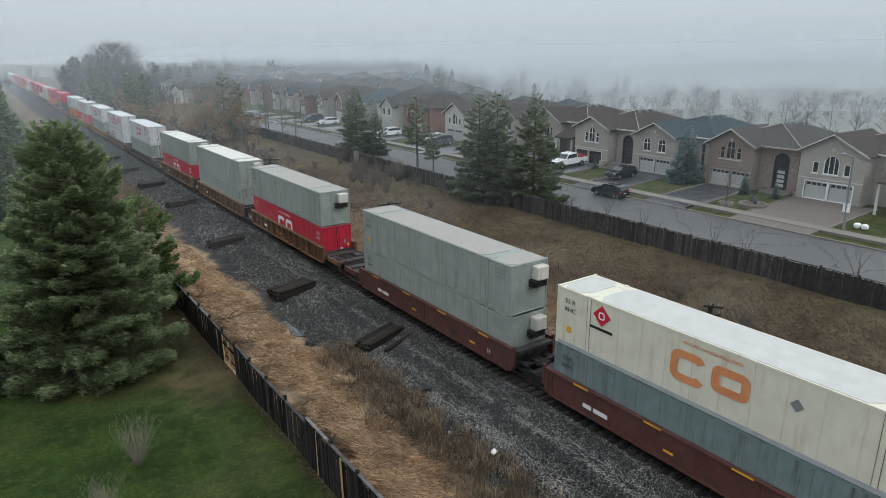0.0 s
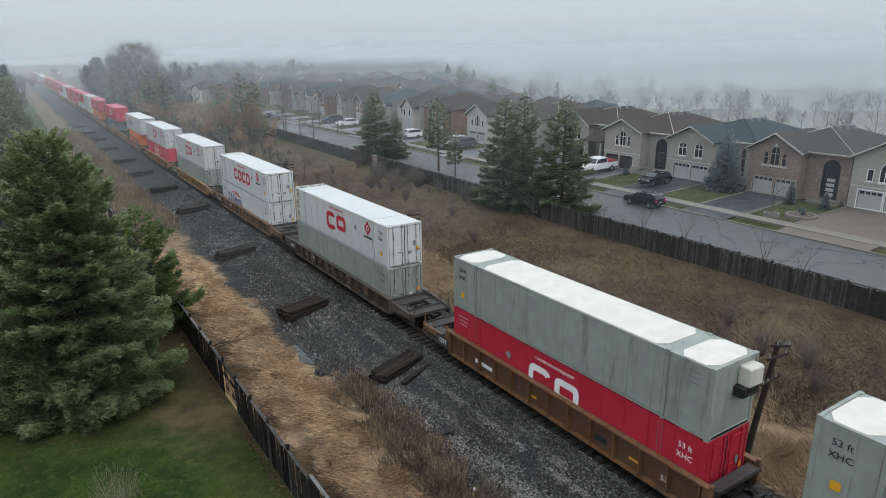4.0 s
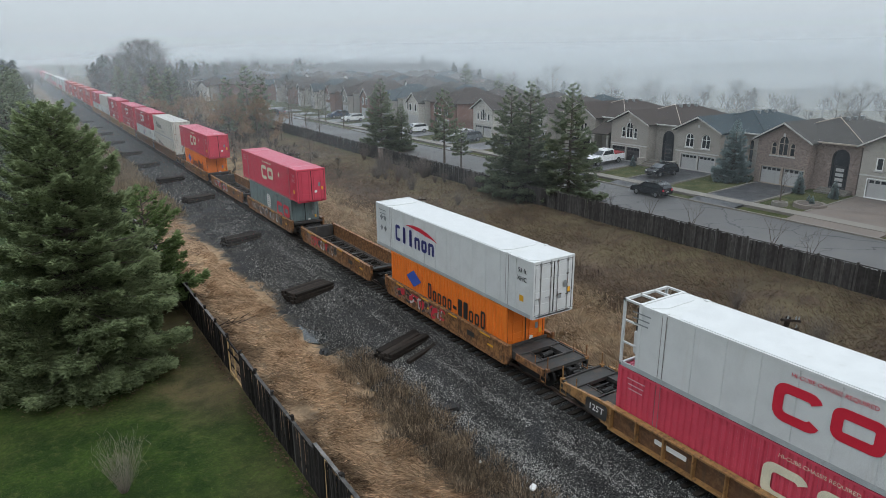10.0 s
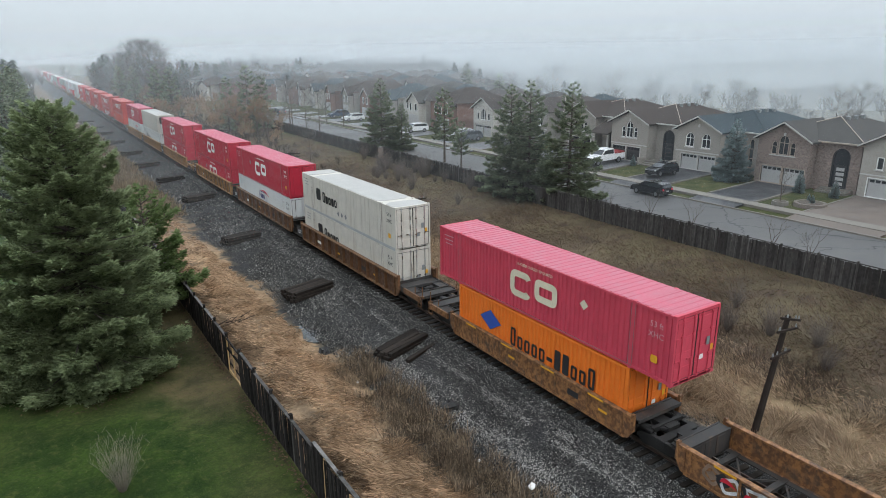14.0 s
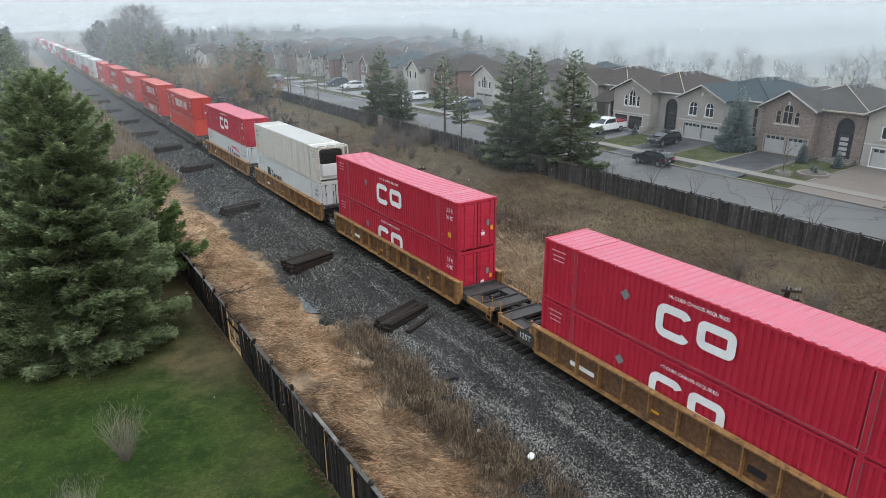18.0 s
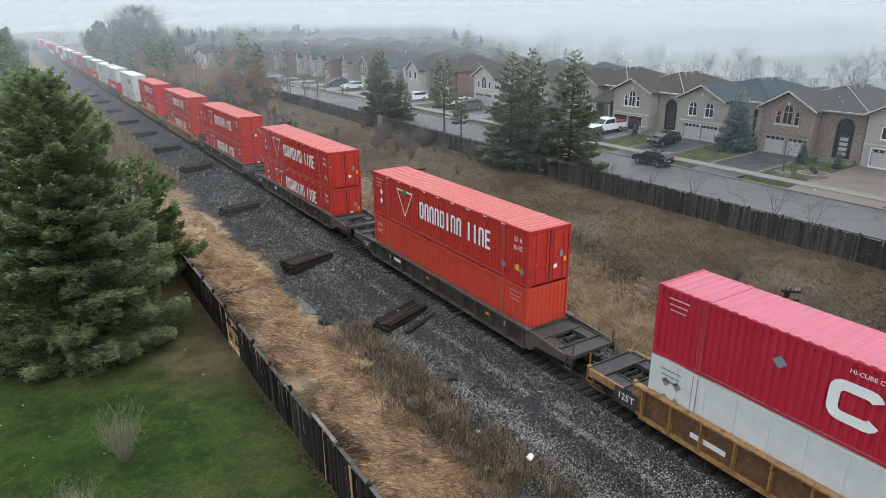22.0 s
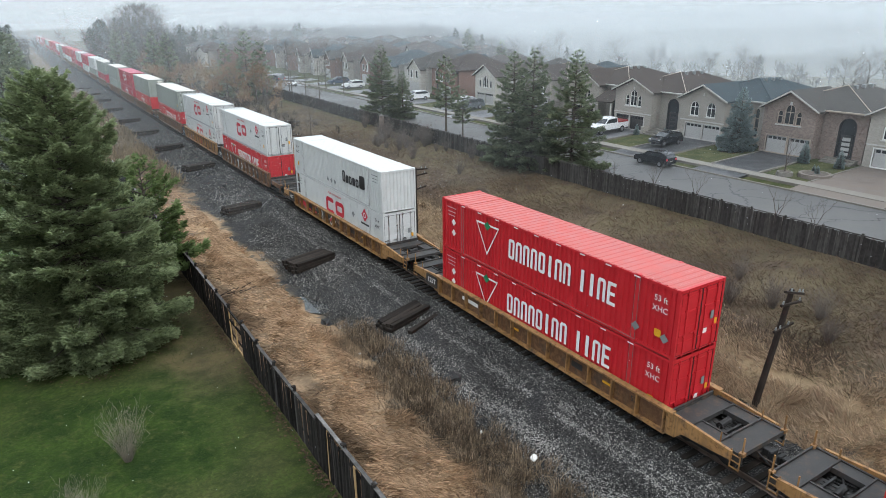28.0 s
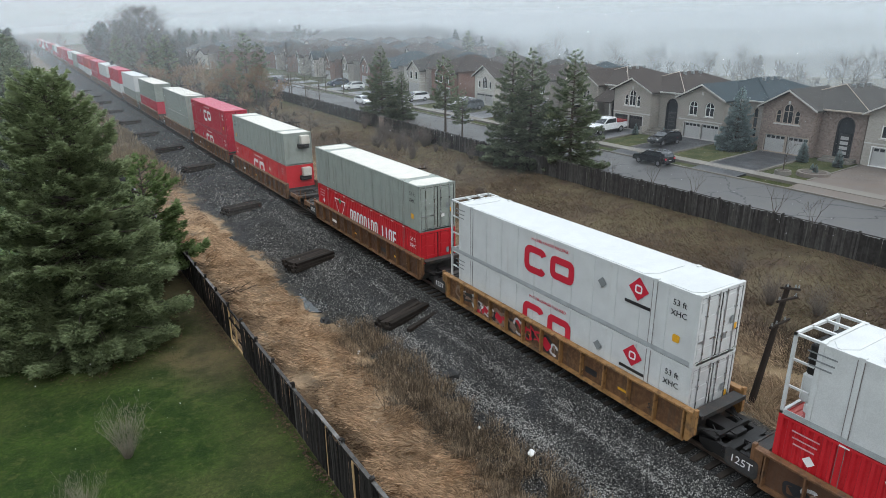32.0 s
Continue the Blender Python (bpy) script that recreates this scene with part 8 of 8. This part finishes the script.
def puddle(x, y, a, b, seed):
    g = Geo()
    n = 22
    ring_at = [(x + a * math.cos(q) * (1 + 0.35 * noise.noise(Vector((math.cos(q), math.sin(q), seed)))), y + b * math.sin(q) * (1 + 0.35 * noise.noise(Vector((math.cos(q) * 2, math.sin(q) * 2, seed))))) for q in [2 * math.pi * k / n for k in range(n)]]
    z = ground_z(x) + 0.01
    g.prism(ring_at, "z", z - 0.1, z)
    sheet("puddle", g, M["water"], "shallow rain puddle beside the ballast", "puddle", group="puddles")


for x, y, a, b, k in PUDDLES:
    puddle(x, y, a, b, k)


def lump(x, y, r, seed, material, label):
    g = Geo()
    n = 9
    for j in range(5):
        for k in range(n):
            p = Vector((math.cos(6.2832 * k / n) * math.cos(0.36 * j), math.sin(6.2832 * k / n) * math.cos(0.36 * j), math.sin(0.36 * j) * 0.7))
            g.v.append(tuple(p * r * (1 + 0.7 * noise.noise(p * 2.2 + Vector((seed, 0, 0))))))
    for j in range(4):
        g.f += [(j * n + k, j * n + (k + 1) % n, (j + 1) * n + (k + 1) % n, (j + 1) * n + k) for k in range(n)]
    g.f.append(tuple(range(4 * n, 5 * n)))
    t = thing("debris", pose(x, y, ground_z(x)), label, "debris", "debris")
    part("heap", g, M[material], t)


for x, y, r, k, material, label in DEBRIS:
    lump(x, y, r, k, material, label)
branch = thing("fallen_branch", pose(*BRANCH), "dark fallen branch with bare twigs on the straw", "branch")
rnd = random.Random(12)
limb = Geo()
for k in range(9):
    p = Vector((rnd.uniform(-1.2, 1.2), rnd.uniform(-0.4, 0.4), 0.08 + rnd.uniform(0, 0.1)))
    limb.tube(p, p + Vector((rnd.uniform(0.6, 1.6), rnd.uniform(-0.5, 0.3), rnd.uniform(-0.02, 0.2))), 0.03, 0.012, 5)
part("wood", limb, M["tie"], branch)
for y, lean in ((36.6, 5), (37.1, -7), (37.9, 12), (34.2, -4)):
    t = thing("loose_board", pose(20.72, y, 1.35, lean, -6, 0), "pale grey loose board leaning on the fence", "board", "loose boards")
    part("plank", Geo().box(-0.015, 0.015, -0.08, 0.08, 0, 1.75), M["concrete"], t)
post = thing("gate_pillar", pose(20.9, 62.3, 1.3), "short stone pillar where two fences meet", "pillar")
part("shaft", Geo().box(-0.28, 0.28, -0.3, 0.3, -0.2, 1.95, 0.04), M["brick_tan"], post)
part("cap", Geo().box(-0.33, 0.33, -0.35, 0.35, 1.95, 2.07, 0.04), M["concrete"], post)
mast = thing("radio_mast", pose(9, 420, -1), "thin lattice radio mast far down the line", "mast")
part("shaft", Geo().tube((0, 0, 0), (0, 0, 24), 0.22, 0.12, 4), M["marking_grey"], mast)


# ---- woods and hills in the distance ----
def fan_tree(seed, conifer):
    """A small template for far woods: trunk and limbs as thin slivers that fork, height about 1."""
    r = random.Random(seed)
    vs, fs = [], []

    def sliver(p, q, w):
        side = (q - p).cross(Vector((r.uniform(-1, 1), r.uniform(-1, 1), 0.3))).normalized() * w
        n = len(vs)
        vs.extend([tuple(p - side), tuple(p + side), tuple(q)])
        fs.append((n, n + 1, n + 2))

    def grow(p, d, ln, w, lev):
        q = p + d * ln
        sliver(p, q + d * ln * 0.3, max(w, 0.013))
        if lev == 3:
            return
        for k in range(4 if lev < 2 else 3):
            e = (d + Vector((r.uniform(-1, 1), r.uniform(-1, 1), r.uniform(0, 0.35))) * 0.62).normalized()
            grow(p.lerp(q, r.uniform(0.45, 1.0)), e, ln * r.uniform(0.55, 0.8), w * 0.5, lev + 1)

    if not conifer:
        grow(Vector((0, 0, -0.05)), Vector((0, 0, 1)), 0.36, 0.02, 0)
    else:
        sliver(Vector((0, 0, -0.05)), Vector((0, 0, 1)), 0.012)
        for k in range(130):
            z, a = 0.10 + 0.88 * k / 130, r.uniform(0, 6.3)
            q = 0.30 * (1.04 - z) ** 0.6 * r.uniform(0.45, 1.15) + 0.015
            sliver(Vector((0, 0, z + 0.04)), Vector((q * math.cos(a), q * math.sin(a), z - 0.03)), 0.034)
    return vs, fs


FANS = [fan_tree(k, k == 2) for k in range(3)]


def woods(x0, y0, x1, y1, n, hmin, hmax, seed, wide=14.0, ground=None, dark=0.3, name="far_woods", label="grey-brown wood fading into the mist", category="woods"):
    rnd = np.random.RandomState(seed)
    spots = [[], [], []]
    for k in range(n):
        f = rnd.rand()
        x, y = x0 + (x1 - x0) * f + rnd.normal(0, wide), y0 + (y1 - y0) * f + rnd.normal(0, wide)
        kind = 2 if rnd.rand() < dark else k % 2
        spots[kind].append((x, y, ground_z(x, y) if ground is None else ground, rnd.uniform(hmin, hmax), rnd.uniform(0, 6.3), rnd.normal(0, 0.03)))
    for kind in range(3):
        if spots[kind]:
            scatter(name, spots[kind], FANS[kind], M["far_conifer" if kind == 2 else "far_wood"], label if kind < 2 else "dark conifers of a far wood in the mist", category)


M["far_wood"] = island_material("winter_wood", (0.05, 0.046, 0.04), (0.12, 0.10, 0.082))
M["far_conifer"] = island_material("far_conifer_wood", (0.03, 0.04, 0.032), (0.07, 0.085, 0.062))


def canopy(x0, y0, x1, y1, wide, high, seed, step=3.0, ground=None):
    """The closed top of a far wood: an uneven sheet of crowns over a strip of land."""
    run = Vector((x1 - x0, y1 - y0))
    n, m = int(run.length / step), int(wide / step)
    side = Vector((-run.y, run.x)).normalized()
    g = Geo()
    for i in range(n + 1):
        for k in range(m + 1):
            p = Vector((x0, y0)) + run * (i / n) + side * (k / m - 0.5) * wide
            edge = min(1.0, 3.5 * min(k / m, 1 - k / m), 6 * min(i / n, 1 - i / n))
            q = Vector((p.x * 0.02, p.y * 0.02, seed))
            top = high * (0.75 + 0.3 * noise.noise(q)) + 2.4 * noise.noise(Vector((p.x * 0.11, p.y * 0.11, seed))) + 3.4 * abs(noise.noise(Vector((p.x * 0.31, p.y * 0.31, seed + 3)))) + 2.6 * noise.noise(Vector((p.x * 0.9, p.y * 0.9, seed + 5)))
            base = ground_z(p.x, p.y) if ground is None else ground
            g.v.append((p.x + 0.8 * noise.noise(q * 31), p.y, base - 1 + max(0.0, top * edge)))
    for i in range(n):
        for k in range(m):
            a = i * (m + 1) + k
            g.f.append((a, a + 1, a + m + 2, a + m + 1))
    sheet("far_woods", g, M["canopy"], "grey-brown wooded land fading into the mist", "woods", "stuff", smooth=True)


def canopy_material():
    m, nt, lk, bs = nodes_of("wooded_land")
    at = nt.new("ShaderNodeNewGeometry").outputs["Position"]
    c = mixed(nt, lk, span(nt, lk, noisy(nt, lk, 0.05, 3, at), 0.35, 0.65), (0.075, 0.066, 0.055), (0.045, 0.052, 0.042))
    c = mixed(nt, lk, span(nt, lk, noisy(nt, lk, 0.5, 4, at, 0.7), 0.4, 0.7, 0, 0.7), c, (0.022, 0.022, 0.02))
    lk.new(c, bs.inputs["Base Color"])
    bs.inputs["Roughness"].default_value = 0.95
    bs.inputs["Specular IOR Level"].default_value = 0.05
    return m


M["canopy"] = canopy_material()
canopy(330, 500, 560, 60, 190, 8, 6, 5)
canopy(480, 620, 760, 60, 200, 11, 8, 7)
# wooded ridge behind the suburb
woods(40, 372, 260, 318, 480, 9, 15, 101, 16, dark=0.0)
woods(30, 330, 120, 318, 110, 7, 13, 104, 8, dark=0.08)
woods(60, 430, 330, 400, 360, 12, 19, 105, 24, dark=0.02)
# the valley's woods
woods(130, 205, 240, 30, 46, 7, 11, 102, 18, dark=0.0)
woods(230, 250, 330, 20, 380, 8, 13, 106, 34, dark=0.04)
woods(150, 270, 230, 225, 150, 8, 14, 107, 14, dark=0.2)
# both sides of the line, far up
woods(10, 298, 16, 326, 40, 12, 16.5, 108, 2.6, dark=0.45)
woods(18, 262, 44, 300, 60, 8, 12, 109, 7, dark=0.3)
woods(10, 160, 26, 225, 70, 5, 10, 110, 4, dark=0.15)
woods(-33, 150, -29, 240, 220, 11.5, 16.5, 111, 4.5, dark=0.3)
woods(-36, 230, -22, 420, 150, 11, 16, 112, 6, dark=0.3)
woods(26, 400, 70, 520, 130, 12, 17, 113, 7, dark=0.15)
woods(10, 62, 15, 160, 240, 1.2, 3.2, 99, 3.5, 0.2, 0.0, "brush", "brown leafless brush on the far bank", "brush")


# ---- sheets standing in for mist ----
def haze_sheet_material(name, thin):
    """A see-through sheet that imitates haze: mostly clear, the rest scatters the sky's light; it fades out higher up.
    """
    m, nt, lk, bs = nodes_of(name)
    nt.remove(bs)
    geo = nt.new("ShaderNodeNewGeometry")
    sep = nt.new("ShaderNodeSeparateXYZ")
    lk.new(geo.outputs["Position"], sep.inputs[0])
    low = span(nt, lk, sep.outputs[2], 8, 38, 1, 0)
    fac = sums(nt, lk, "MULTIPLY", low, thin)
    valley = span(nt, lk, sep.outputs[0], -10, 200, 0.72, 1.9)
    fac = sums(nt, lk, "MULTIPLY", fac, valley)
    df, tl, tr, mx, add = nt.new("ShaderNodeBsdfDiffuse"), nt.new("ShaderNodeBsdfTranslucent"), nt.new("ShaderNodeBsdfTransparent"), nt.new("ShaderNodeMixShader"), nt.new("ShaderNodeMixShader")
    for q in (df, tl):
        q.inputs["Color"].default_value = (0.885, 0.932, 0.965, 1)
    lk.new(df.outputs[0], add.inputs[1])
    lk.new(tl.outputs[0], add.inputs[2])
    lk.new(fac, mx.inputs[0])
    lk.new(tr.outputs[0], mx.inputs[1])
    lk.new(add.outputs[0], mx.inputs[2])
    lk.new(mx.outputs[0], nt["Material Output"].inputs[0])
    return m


def haze_sheet(radius, thin):
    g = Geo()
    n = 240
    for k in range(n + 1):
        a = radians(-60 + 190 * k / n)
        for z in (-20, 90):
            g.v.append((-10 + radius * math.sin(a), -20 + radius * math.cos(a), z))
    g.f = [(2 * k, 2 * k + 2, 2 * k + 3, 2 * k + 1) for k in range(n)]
    ob = sheet("haze_sheet", g, haze_sheet_material("mist", thin), "pale see-through sheet standing in for distance haze", "mist", "stuff", smooth=True)


# nested curved sheets, added so that haze builds up with distance
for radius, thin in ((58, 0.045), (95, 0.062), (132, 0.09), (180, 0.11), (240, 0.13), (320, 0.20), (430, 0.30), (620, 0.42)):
    haze_sheet(radius, thin)


# ---- falling snow ----
def snowfall():
    """Wet flakes, sparse in the air before and around the camera, coming down together."""
    rnd = np.random.RandomState(91)
    flake = ([(0.5, 0, 0), (-0.25, 0.43, 0.05), (-0.25, -0.43, -0.05), (0, 0, 0.42), (0, 0, -0.35)], [(0, 1, 3), (1, 2, 3), (2, 0, 3), (1, 0, 4), (2, 1, 4), (0, 2, 4)])
    spots = [(-22 + 52 * rnd.rand(), -12 + 62 * rnd.rand(), 44 + 44 * rnd.rand(), rnd.uniform(0.016, 0.036), rnd.uniform(0, 6.3), rnd.uniform(-0.8, 0.8)) for k in range(3600)]
    return scatter("snowfall", spots, flake, M["snow"], "sparse wet snowflakes falling through the air", "snow")


M["snow"] = mat("wet_snow", (0.85, 0.86, 0.88), 0.6, var=0.03, bump=0.0)
SNOW = snowfall()


def motions():
    walk(SNOW, [(t, pose(-0.25 * t, 0.15 * t, -2.0 * t)) for t in (0, 8, 16, 24, 32)])
    for thing_ob, y, z, turn in TRAIN:
        walk(thing_ob, train_rows(y, z, turn))
    walk(WHITE_CAR, [(t, pose(x, y, ROAD_Z, 0, 0, 180) @ Matrix.Scale(0.9, 4)) for t, x, y in ((0, 31.7, 165), (23.5, 31.7, 165), (25.5, 31.7, 151), (28, 31.7, 127.5), (29, 31.7, 119), (30, 31.6, 109.8), (31, 31.4, 99.5), (32, 31.2, 89.0))])


motions()
